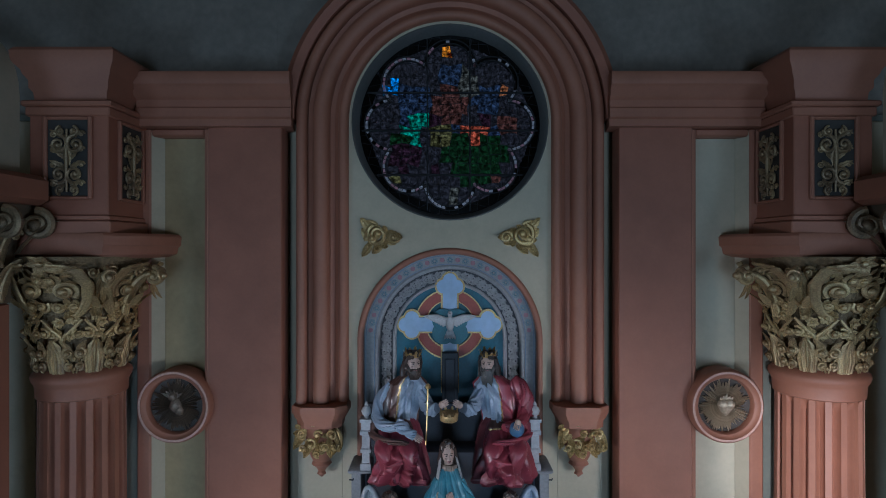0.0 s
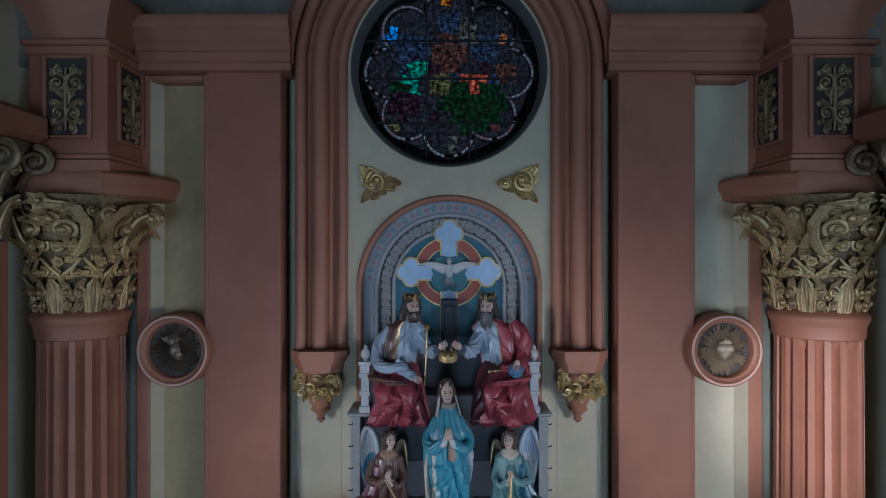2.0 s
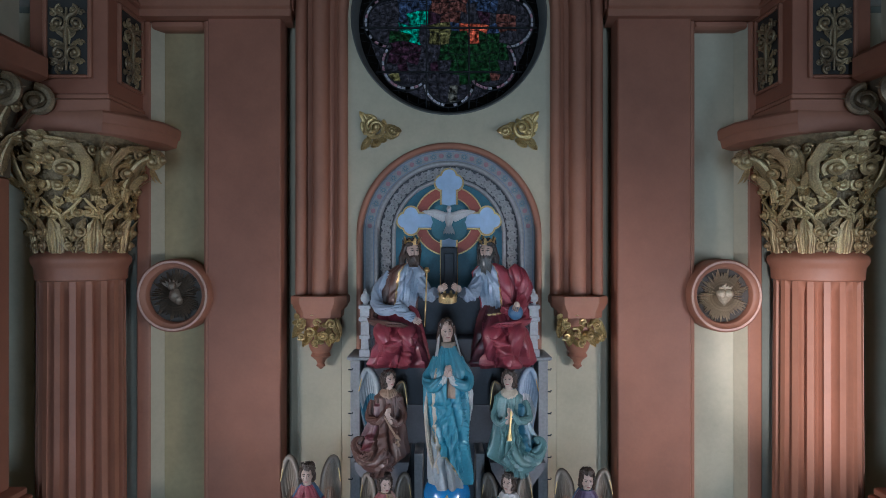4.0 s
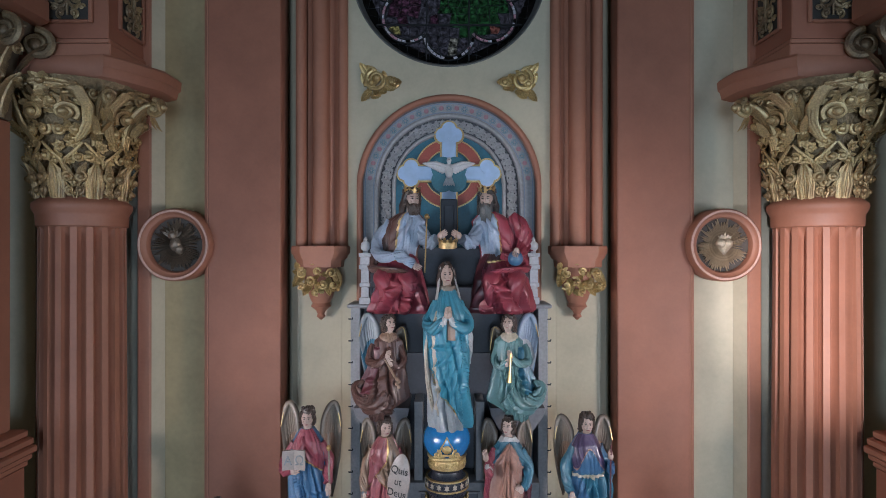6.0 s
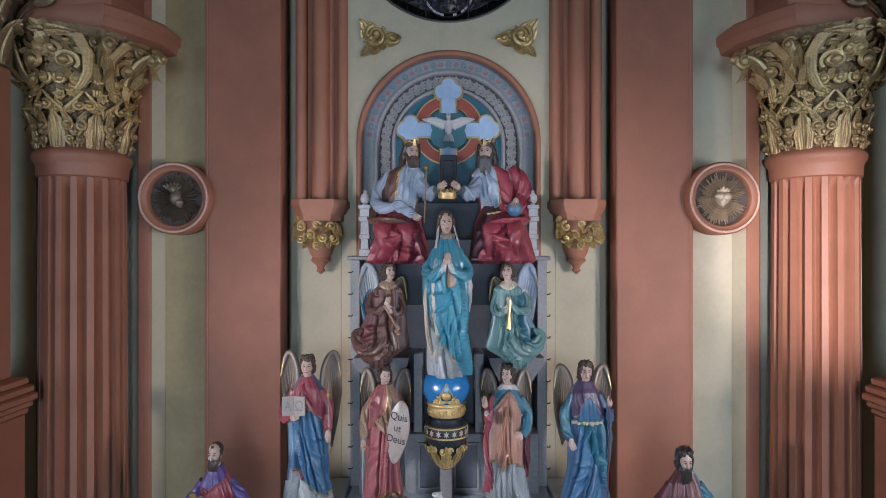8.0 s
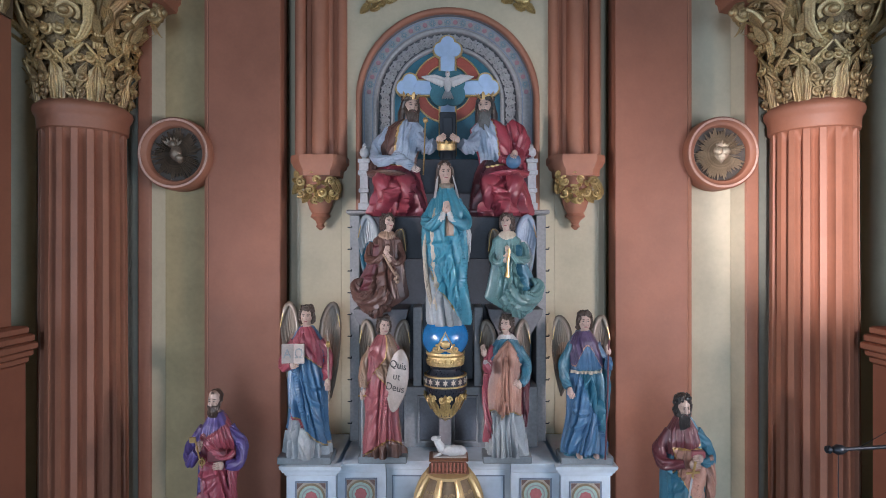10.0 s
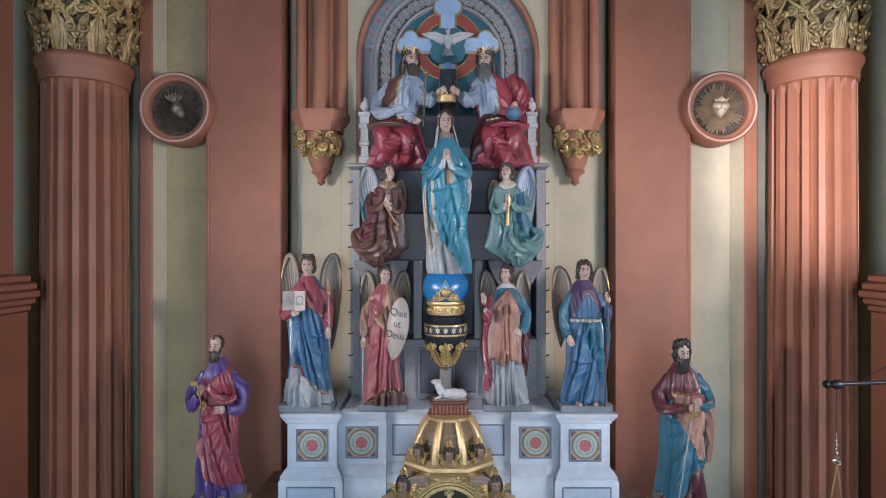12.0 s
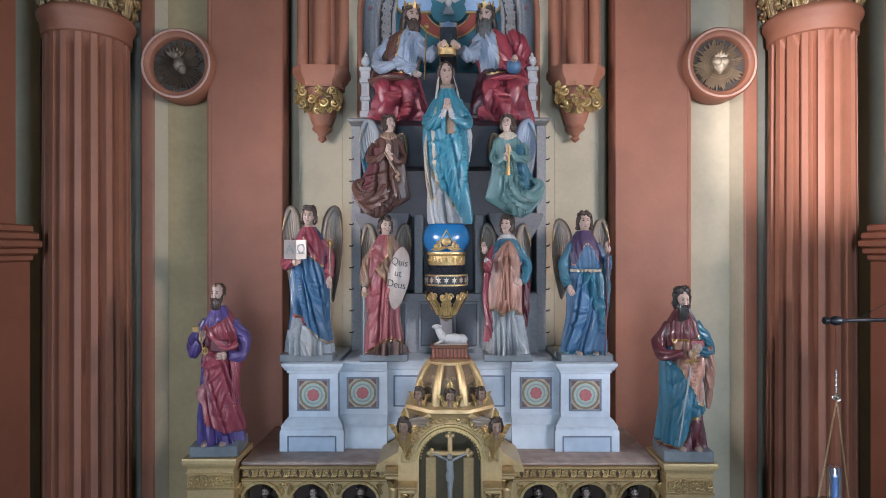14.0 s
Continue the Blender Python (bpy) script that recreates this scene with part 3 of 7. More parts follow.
def entablature(s):
    cx = s * 4.035
    e = empty("entablature_block", "terracotta entablature block with gilded foliate relief panels", "entablature", "entablature blocks over the columns")
    make("die", Geo().box(cx - 0.415, cx + 0.415, 6.05, 6.98, 8.76, 10.15, bevel=0.01), TERRA_DEEP, e)
    for z0, z1, o in ((8.76, 8.90, 0.05), (8.90, 8.96, 0.025), (10.0, 10.10, 0.03), (10.10, 10.16, 0.06)):
        make("moulding", Geo().box(cx - 0.415 - o, cx + 0.415 + o, 6.05 - o, 6.975, z0, z1, bevel=0.012), TERRA, e)
    prof = [(0.05, 10.16), (0.06, 10.26), (0.09, 10.30), (0.09, 10.38), (0.13, 10.44), (0.14, 10.48), (0.20, 10.55), (0.21, 10.66), (0.18, 10.70)]
    q = Geo().rings([[(cx - 0.33 - o, 6.13 - o, z), (cx + 0.33 + o, 6.13 - o, z), (cx + 0.33 + o, 6.97, z), (cx - 0.33 - o, 6.97, z)] for o, z in prof])
    make("cornice", q, TERRA, e)
    # framed foliate panels: front and inner side
    fr = Geo()
    for x0, x1, z0, z1 in ((-0.26, -0.215, 9.12, 10.0), (0.215, 0.26, 9.12, 10.0), (-0.215, 0.215, 9.12, 9.16), (-0.215, 0.215, 9.96, 10.0)):
        fr.box(x0, x1, -0.035, 0.01, z0, z1, bevel=0.012)
    gr = Geo().box(-0.215, 0.215, -0.008, 0.0, 9.16, 9.96, bevel=0.002)
    rel = Geo()
    for k in (-1, 1):
        rel.scroll((k * 0.09, -0.03, 9.70), 0.10, 1.6, 0.022, a0=1.57, hand=k)
        rel.scroll((k * 0.08, -0.03, 9.38), 0.09, 1.6, 0.022, a0=-1.57, hand=-k)
        rel.scroll((k * 0.07, -0.03, 9.84), 0.05, 1.4, 0.015, a0=1.57, hand=-k)
        rel.scroll((k * 0.07, -0.03, 9.22), 0.05, 1.4, 0.015, a0=-1.57, hand=k)
        for z in (9.26, 9.46, 9.62, 9.78):
            rel.leaf((k * 0.03, -0.015, z), (k * 0.17, -0.02, z + 0.07), 0.035, curl=0.25, lobes=3, n=6)
            rel.scroll((k * 0.15, -0.022, z + 0.03), 0.035, 1.3, 0.011, hand=k)
        rel.leaf((k * 0.01, -0.015, 9.55), (k * 0.12, -0.02, 9.62), 0.03, curl=0.2, lobes=3, n=6)
    rel.tube([(0, -0.03, 9.20), (0, -0.04, 9.55), (0, -0.03, 9.86)], [0.012, 0.022, 0.012])
    rel.leaf((0, -0.015, 9.48), (0, -0.03, 9.72), 0.05, curl=0.15, lobes=4, n=8)
    ground = material("dark_panel_ground", (0.05, 0.045, 0.04), 0.6)
    for m in (Matrix.Translation((cx, 6.047, 0)), Matrix.Translation((cx - s * 0.418, 6.5, 0)) @ Matrix.Rotation(radians(90 * s), 4, "Z")):
        m = m if m.translation.y < 6.3 else Matrix.Translation((cx - s * 0.418, 6.48, 0)) @ Matrix.Rotation(radians(90 if s < 0 else -90), 4, "Z")
        if m.translation.y < 6.3:
            pf, pg, pr = make("panel_frame", fr, TERRA, e, m=m), make("panel_ground", gr, ground, e, m=m), make("panel_relief", rel, GOLD_OLD, e, m=m)
        else:
            share(pf, m), share(pg, m), share(pr, m)


for s in SIDES:
    column(s)
    entablature(s)


# ---- piers of the side arcade ----
def pier(s):
    p = empty("pier", "terracotta painted arcade pier with gilded capital", "pier", "side arcade piers")
    make("upper_shaft", Geo().box(*sorted((s * 4.52, s * 5.3)), 5.2, 5.88, 4.85, 8.05, bevel=0.02), TERRA, p)
    make("lower_shaft", Geo().box(*sorted((s * 4.40, s * 5.4)), 5.1, 5.93, 0, 4.50, bevel=0.03), TERRA_DEEP, p)
    q = Geo()
    for z0, z1, o in ((4.48, 4.55, 0.02), (4.55, 4.62, 0.06), (4.62, 4.70, 0.10), (4.70, 4.78, 0.07), (4.78, 4.86, 0.02)):
        q.box(*sorted((s * (4.40 - o), s * 5.45)), 5.1 - o, 5.93 + o * 0.3, z0, z1, bevel=0.015)
    make("impost", q, TERRA, p)
    bell = make("capital_bell", Geo().rings([[(s * (4.9 + x * k), 5.58 + y * k, z) for x, y in ((-0.38, -0.30), (0.38, -0.30), (0.38, 0.30), (-0.38, 0.30))] for k, z in ((1.0, 8.05), (1.02, 8.4), (1.15, 8.8), (1.5, 9.05))]), material("pier_capital_ground", (0.15, 0.11, 0.07), 0.6), p)
    lf = Geo().leaf((0, 0, 0), (0, -0.05, 0.48), 0.13, curl=0.35, lobes=5)
    lf.scroll((0.09, -0.14, 0.36), 0.07, 1.4, 0.02)
    vo = Geo()
    vo.scroll((0, -0.12, 0.0), 0.15, 1.7, 0.045, a0=1.5, plane="yz", n=28)
    vo.leaf((0, 0.05, -0.30), (0, -0.16, 0.08), 0.10, curl=0.4, lobes=4)
    first = None
    for x, y, a in ((4.52, 5.42, -90), (4.52, 5.72, -90), (4.66, 5.27, 0), (4.92, 5.27, 0), (5.15, 5.27, 0)):
        m = Matrix.Translation((s * x, y, 8.06)) @ Matrix.Rotation(radians(a if s > 0 else -a), 4, "Z")
        if first is None:
            first = make("leaf", lf, GOLD_OLD, bell, m=m)
        else:
            share(first, m, bell)
        if x < 4.6:
            share(first, Matrix.Translation((s * (x - 0.03), y - 0.08, 8.38)) @ Matrix.Rotation(radians(a if s > 0 else -a), 4, "Z"), bell)
    first = None
    for x, y, a in ((4.42, 5.22, -45), (4.38, 5.86, -110), (4.75, 5.18, 0), (4.42, 5.52, -90)):
        m = Matrix.Translation((s * x, y, 8.85)) @ Matrix.Rotation(radians(a if s > 0 else -a), 4, "Z")
        if first is None:
            first = make("volute", vo, GOLD_OLD, bell, m=m)
        else:
            share(first, m, bell)
    make("abacus", Geo().box(*sorted((s * 4.18, s * 5.5)), 5.0, 6.0, 9.05, 9.35, bevel=0.05), TERRA, p)
    make("lower_arch", Geo().sweep([(0.50, 5.11), (0.50, 5.03), (0.56, 5.0), (0.62, 5.03), (0.66, 4.99), (0.70, 4.99), (0.73, 5.11)], [((s * 5.1, 0.2), (1, 0)), ((s * 5.1, 2.5), (1, 0))] + [((s * 5.1, 2.5), (math.cos(a), math.sin(a))) for a in (radians(9 * i) for i in range(1, 20))] + [((s * 5.1, 2.5), (-1, 0)), ((s * 5.1, 0.2), (-1, 0))]), TERRA, p)
    make("wall_strip", Geo().box(*sorted((s * 4.87, s * 5.45)), 6.73, 6.788, 0, 10.1), CREAM, p, "cream painted strip of wall")
    g2 = Geo().sweep([(0.62, 5.95), (0.62, 5.3), (0.72, 5.25), (0.80, 5.3), (0.86, 5.25), (0.86, 5.95)], [((s * 5.34, 9.35), (-s, 0))] + [((s * 5.34, 10.2), (-s * math.cos(a), math.sin(a))) for a in (radians(9 * i) for i in range(0, 11))])
    make("upper_arch", g2, CREAM, p, "cream painted arch moulding")


for s in SIDES:
    pier(s)


# ---- rose window ----
def stained(name, colour, dark=0.25):
    m = bpy.data.materials.new(name)
    m.use_nodes = True
    n, link = m.node_tree.nodes, m.node_tree.links.new
    n.remove(n["Principled BSDF"])
    co = n.new("ShaderNodeTexCoord")
    t = n.new("ShaderNodeTexNoise")
    t.inputs["Scale"].default_value, t.inputs["Detail"].default_value = 19, 8
    t.inputs["Roughness"].default_value = 0.7
    link(co.outputs["Object"], t.inputs["Vector"])
    ramp = n.new("ShaderNodeValToRGB")
    ramp.color_ramp.elements[0].position, ramp.color_ramp.elements[1].position = 0.40, 0.66
    ramp.color_ramp.elements[0].color = (*[c * dark * 0.3 for c in colour], 1)
    ramp.color_ramp.elements[1].color = (*colour, 1)
    link(t.outputs[0], ramp.inputs[0])
    tr = n.new("ShaderNodeBsdfTransparent")
    link(ramp.outputs[0], tr.inputs[0])
    gl = n.new("ShaderNodeBsdfGlossy")
    gl.inputs["Roughness"].default_value = 0.15
    mix = n.new("ShaderNodeMixShader")
    mix.inputs[0].default_value = 0.04
    link(tr.outputs[0], mix.inputs[1])
    link(gl.outputs[0], mix.inputs[2])
    link(mix.outputs[0], n["Material Output"].inputs[0])
    return m


ST = {k: stained("stained_glass_" + k, c, d) for k, c, d in (
    ("night", (0.105, 0.10, 0.112), 0.9), ("blue", (0.12, 0.145, 0.20), 0.4), ("bright", (0.10, 0.42, 0.70), 0.25), ("turquoise", (0.04, 0.38, 0.30), 0.25),
    ("red", (0.22, 0.13, 0.115), 0.4), ("plum", (0.12, 0.075, 0.10), 0.5), ("green", (0.065, 0.125, 0.07), 0.5), ("olive", (0.24, 0.22, 0.13), 0.3),
    ("gold", (0.80, 0.42, 0.08), 0.5), ("flesh", (0.55, 0.30, 0.18), 0.3), ("coral", (0.55, 0.22, 0.15), 0.3), ("stone", (0.22, 0.21, 0.19), 0.3))}


def enamel(name, colour):
    """Pale painted glass that lets some daylight through."""
    m = stained(name, [min(1, k * 1.6) for k in colour], 0.6)
    n, link = m.node_tree.nodes, m.node_tree.links.new
    df = n.new("ShaderNodeBsdfDiffuse")
    df.inputs[0].default_value = (*colour, 1)
    mx = n.new("ShaderNodeMixShader")
    mx.inputs[0].default_value = 0.55
    last = n["Material Output"].inputs[0].links[0].from_socket
    link(last, mx.inputs[1])
    link(df.outputs[0], mx.inputs[2])
    link(mx.outputs[0], n["Material Output"].inputs[0])
    return m


ST["bead"], ST["rosebead"] = enamel("white_border_glass", (0.80, 0.74, 0.80)), enamel("pink_border_glass", (0.75, 0.42, 0.48))

rose = empty("window_1", "round stained glass rose window with an eight-lobed border", "window", kind="structure")
make("window_frame", Geo().sweep([(1.125, 7.20), (1.125, 7.08), (1.145, 7.05), (1.155, 6.97), (1.18, 6.935), (1.20, 6.955), (1.20, 7.20)], [((0, ROSE_Z), (math.cos(a), math.sin(a))) for a in (2 * math.pi * i / 72 for i in range(73))], caps=False), material("dark_slate_frame", (0.12, 0.12, 0.115), 0.6), rose)


def glass_kind(x, z, rng):
    """The colour of the picture in the glass at a place from the centre, radius 1."""
    r = math.hypot(x, z)
    spots = ((0, .80, .06, "gold"), (-.63, .40, .10, "bright"), (.63, .38, .09, "flesh"), (-.36, .06, .08, "turquoise"), (-.40, -.10, .11, "turquoise"), (-.48, -.12, .14, "green"), (0.32, -.08, .10, "coral"), (.14, -.07, .06, "coral"),
             (0, .58, .12, "blue"), (0, .25, .20, "red"), (-.10, -.15, .13, "olive"), (.10, .42, .22, "stone"), (.42, .30, .16, "blue"), (.35, .40, .10, "stone"), (-.40, .22, .22, "blue"), (.30, -.34, .34, "green"), (.05, -.30, .18, "green"), (-.48, -.32, .20, "plum"),
             (-.60, -.60, .09, "olive"), (.05, -.84, .10, "stone"), (.45, -.62, .08, "red"), (.65, 0.0, .12, "red"))
    for a, b, q, k in spots:
        if math.hypot(x - a, z - b) < q:
            return k
    return "night" if r > 0.55 or rng.random() < 0.6 else rng.choice(("blue", "plum", "olive", "night"))


rng = random.Random(11)
lines = Geo()
CELL, HALF = 0.124, 10


def corner(i, j):
    """A corner of the uneven leading grid, pulled in to the rim."""
    r2 = random.Random(i * 131 + j * 7 + 5)
    x, z = i * CELL + r2.uniform(-0.036, 0.036), j * CELL + r2.uniform(-0.036, 0.036)
    k = min(1, 1.14 / max(1e-6, math.hypot(x, z)))
    return x * k, z * k


for i in range(-HALF, HALF):
    for j in range(-HALF, HALF):
        quad = [corner(i, j), corner(i + 1, j), corner(i + 1, j + 1), corner(i, j + 1)]
        mx, mz = sum(p[0] for p in quad) / 4, sum(p[1] for p in quad) / 4
        area = sum(p[0] * q[1] - q[0] * p[1] for p, q in zip(quad, quad[1:] + quad[:1])) / 2
        if area < 0.003:
            continue
        kind = glass_kind(mx / 1.1, mz / 1.1, rng)
        make("pane", Geo().prism([(x, ROSE_Z + z) for x, z in quad], 7.150, 7.156), ST[kind], rose, smooth=False)
        for p, q in ((quad[0], quad[1]), (quad[0], quad[3])):
            if math.dist(p, q) > 0.02:
                lines.tube([(p[0], 7.146, ROSE_Z + p[1]), (q[0], 7.146, ROSE_Z + q[1])], 0.003, 5)
make("lead_came", lines, LEAD, rose)
bars = Geo()
for z in (-0.62, -0.07, 0.40):
    h = math.sqrt(1.1 ** 2 - z * z)
    bars.box(-h, h, 7.10, 7.135, ROSE_Z + z - 0.012, ROSE_Z + z + 0.012)
for x in (-0.28, 0.25):
    h = math.sqrt(1.1 ** 2 - x * x)
    bars.box(x - 0.009, x + 0.009, 7.102, 7.138, ROSE_Z - h, ROSE_Z + h)
make("glazing_bar", bars, LEAD, rose)
# beaded border of eight lobes
for k in range(8):
    a = radians(90 + 45 * k)
    cx, cz = 0.73 * math.cos(a), 0.73 * math.sin(a)
    for i in range(18):
        a0 = math.degrees(a) - 92 + 184 * i / 18 + 0.8
        make("border_pane", Geo().ring(0.290, 0.320, 7.118, 7.126, cx, ROSE_Z + cz, a0, a0 + 184 / 18 - 1.6, n=2), ST["rosebead" if (rng.random() < 0.25 or (k in (3, 5) and rng.random() < 0.5)) else "bead"] if rng.random() < (0.85 if k in (1, 2, 3, 4, 5, 6) else 0.35) else ST["stone"], rose)
    lobe = Geo().ring(0.275, 0.284, 7.10, 7.14, cx, ROSE_Z + cz, math.degrees(a) - 92, math.degrees(a) + 92, n=24)
    lobe.ring(0.326, 0.336, 7.10, 7.14, cx, ROSE_Z + cz, math.degrees(a) - 92, math.degrees(a) + 92, n=24)
    make("lobe_came", lobe, LEAD, rose)
star = Geo()
star.prism([((0.05 if i % 2 else 0.022) * math.cos(math.pi * i / 8) , ROSE_Z + 0.86 + (0.05 if i % 2 else 0.022) * math.sin(math.pi * i / 8)) for i in range(16)], 7.09, 7.098)
make("star_pane", star, ST["gold"], rose)
back = bpy.data.materials.new("outdoor_sky")
back.use_nodes = True
em = back.node_tree.nodes["Principled BSDF"]
em.inputs["Base Color"].default_value = (0, 0, 0, 1)
em.inputs["Emission Color"].default_value = (0.85, 0.93, 1.0, 1)
em.inputs["Emission Strength"].default_value = 5.5
make("rim_pane", Geo().ring(1.0, 1.19, 7.160, 7.166, 0, ROSE_Z, n=72), ST["night"], rose)
make("backdrop", Geo().box(-2.4, 2.4, 9.0, 9.05, 8.0, 12.4), back, label="plain pale sky outside the rose window", category="sky", kind="structure")


# ---- gilded wall ornaments and corbels ----
for s in SIDES:
    o = empty("corner_ornament", "gilded scrolling leaf ornament on the cream wall", "ornament", "gilded corner ornaments")
    q = Geo()
    cx, cz = s * 0.86, 8.74
    q.scroll((cx + s * 0.02, 6.90, cz + 0.03), 0.13, 1.8, 0.032, a0=1.2 if s > 0 else 1.9, hand=-s, lift=0.05)
    q.scroll((cx + s * 0.08, 6.90, cz - 0.02), 0.07, 1.4, 0.026, a0=3.5, hand=s, lift=0.04)
    q.scroll((cx - s * 0.18, 6.91, cz + 0.0), 0.07, 1.5, 0.022, a0=0, hand=s, lift=0.04)
    make("scroll", q, GOLD, o)
    for k in range(9):
        a = 0.7 * k
        make("leaf", Geo().leaf((cx + 0.10 * math.cos(a) * (1 - k * 0.03), 6.93, cz + 0.09 * math.sin(a)), (cx + 0.19 * math.cos(a + 0.5), 6.90, cz + 0.155 * math.sin(a + 0.5)), 0.045, curl=0.3, lobes=3, n=8), GOLD, o)
    for b, t, w in (((0.12, 0.10), (0.22, 0.24), 0.055), ((0.10, -0.08), (0.20, -0.24), 0.06), ((-0.08, 0.05), (-0.30, -0.01), 0.07), ((-0.02, -0.10), (0.08, -0.20), 0.06), ((0.02, 0.14), (0.16, 0.20), 0.05), ((-0.10, -0.04), (-0.22, -0.08), 0.05), ((0.15, 0.0), (0.20, 0.12), 0.05)):
        make("leaf", Geo().leaf((cx + s * b[0], 6.93, cz + b[1]), (cx + s * t[0], 6.91, cz + t[1]), w, curl=0.22, lobes=4, n=10), GOLD, o)

for s in SIDES:
    c = empty("corbel", "terracotta corbel on a gilded leaf bracket", "corbel", "corbels under the arch mouldings")
    cx = s * 1.53
    plan = [(-0.33, 0.33), (-0.33, 0.06), (-0.20, -0.06), (0.20, -0.06), (0.33, 0.06), (0.33, 0.33)]
    make("cap", Geo().rings([[(cx + x * k, 6.66 + y * k, z) for x, y in plan] for k, z in ((0.78, 6.52), (0.80, 6.60), (0.90, 6.63), (0.92, 6.66), (0.99, 6.68), (1.0, 6.75), (0.96, 6.77))]), TERRA, c)
    make("drop", Geo().rings([[(cx + r * math.cos(t), 6.83 + 0.9 * r * math.sin(t), z) for t in (2 * math.pi * i / 16 for i in range(16))] for r, z in ((0.22, 6.55), (0.18, 6.30), (0.13, 6.14), (0.10, 6.09), (0.12, 6.05), (0.06, 6.0), (0.04, 5.96), (0.055, 5.93), (0.01, 5.89))]), TERRA, c)
    rng = random.Random(3)
    for x, z, r, h in ((-0.17, 6.45, 0.062, 1), (0.17, 6.45, 0.062, -1), (-0.07, 6.35, 0.058, -1), (0.08, 6.33, 0.055, 1), (-0.18, 6.31, 0.048, 1), (0.19, 6.32, 0.048, -1), (0.0, 6.47, 0.045, 1), (0.0, 6.24, 0.045, -1)):
        make("scroll", Geo().scroll((cx + x, 6.65 - 0.05 * math.cos(x * 6), z), r, 1.25, 0.016, a0=rng.uniform(0, 6), hand=h, lift=0.06), GOLD, c)
    for k in range(20):
        x, z = -0.24 + 0.48 * ((k * 7) % 20) / 19, 6.50 - 0.26 * (k / 19)
        x *= 1 - 0.9 * (6.50 - z)
        a = rng.uniform(0, 2 * math.pi)
        make("leaf", Geo().leaf((cx + x, 6.68, z), (cx + x + 0.085 * math.cos(a), 6.645 - 0.03 * math.cos(x * 6), z + 0.085 * math.sin(a)), 0.045, curl=0.35, lobes=3, n=8), GOLD, c)
    for x, z, t in ((-0.22, 6.40, -0.28), (0.22, 6.40, 0.28), (-0.10, 6.30, -0.16), (0.10, 6.30, 0.16), (0, 6.36, 0.0)):
        make("leaf", Geo().leaf((cx + x * 0.8, 6.70, z + 0.10), (cx + t, 6.66, z - 0.12), 0.07, curl=0.3, lobes=4, n=9), GOLD, c)


# ---- niche with painted arch bands and trefoil cross ----
def jamb(r0, r1, y0, y1, low):
    """A band that runs up the jambs and round the arch."""
    return Geo().sweep([(r0, y1), (r0, y0), (r1, y0), (r1, y1)], [((0, low), (-1, 0))] + [((0, NICHE_Z), (math.cos(a), math.sin(a))) for a in (radians(180 - 180 * i / 48) for i in range(49))] + [((0, low), (1, 0))])


niche = empty("niche_surround", "arched niche with painted stone bands and leaf relief", "niche", kind="structure")
make("arch_moulding", Geo().sweep([(1.05, 7.12)] + roll(1.085, 0.037, 6.94)[::-1] + [(1.122, 6.96)], [((0, 5.2), (-1, 0))] + [((0, NICHE_Z), (math.cos(a), math.sin(a))) for a in (radians(180 - 180 * i / 48) for i in range(49))] + [((0, 5.2), (1, 0))]), TERRA, niche)
make("reveal", jamb(1.045, 1.07, 6.97, 7.20, 3.3), GREY, niche)
make("patterned_band", jamb(0.915, 1.045, 7.03, 7.20, 5.0), GREY_LIGHT, niche)
for r in (0.925, 1.03):
    make("band_line", jamb(r - 0.006, r + 0.006, 7.025, 7.05, 5.0), LINE_BLUE, niche)
make("stone_roll", Geo().sweep(roll(0.89, 0.03, 7.05)[::-1] + [(0.92, 7.2), (0.86, 7.2)], [((0, 5.0), (-1, 0))] + [((0, NICHE_Z), (math.cos(a), math.sin(a))) for a in (radians(180 - 180 * i / 48) for i in range(49))] + [((0, 5.0), (1, 0))]), GREY_LIGHT, niche)
make("leaf_band", jamb(0.70, 0.86, 7.10, 7.20, 5.0), BAND_GROUND, niche)
make("inner_roll", Geo().sweep(roll(0.685, 0.022, 7.09)[::-1] + [(0.71, 7.2), (0.66, 7.2)], [((0, 5.0), (-1, 0))] + [((0, NICHE_Z), (math.cos(a), math.sin(a))) for a in (radians(180 - 180 * i / 48) for i in range(49))] + [((0, 5.0), (1, 0))]), GREY_LIGHT, niche)
make("niche_back", Geo().box(-1.3, 1.3, 7.14, 7.25, 3.0, 8.65), TEAL, niche, "deep teal painted back of the niche")
dot = make("red_dot", Geo().lathe([(0.030, 0), (0.027, 0.008), (0.001, 0.010)], n=12), material("dull_mauve_paint", (0.36, 0.19, 0.22), 0.55), niche, m=Matrix.Translation((0, 7.03, 8.47)) @ Matrix.Rotation(radians(90), 4, "X"))
ros = Geo()
for k in range(6):
    a = math.pi * k / 3
    ros.ball((0.022 * math.cos(a), 0, 0.022 * math.sin(a)), (0.011, 0.006, 0.011), n=6, k=4)
ros.ring(0.036, 0.042, -0.004, 0.004, 0, 0, n=16)
rosette = make("teal_rosette", ros, material("soft_blue_paint", (0.16, 0.25, 0.30), 0.55), niche, m=Matrix.Translation((0, 7.028, 8.47)))
for k in range(-16, 17):
    a = radians(90 + 5.55 * k)
    if abs(k) > 15:
        continue
    p = Vector((0.978 * math.cos(a), 7.028, NICHE_Z + 0.978 * math.sin(a)))
    if k == 0:
        rosette.matrix_basis = Matrix.Translation(p)
    elif k % 2 == 0:
        share(rosette, Matrix.Translation(p))
    elif k == 1:
        dot.matrix_basis = Matrix.Translation(p) @ Matrix.Rotation(radians(90), 4, "X")
    else:
        share(dot, Matrix.Translation(p) @ Matrix.Rotation(radians(90), 4, "X"))
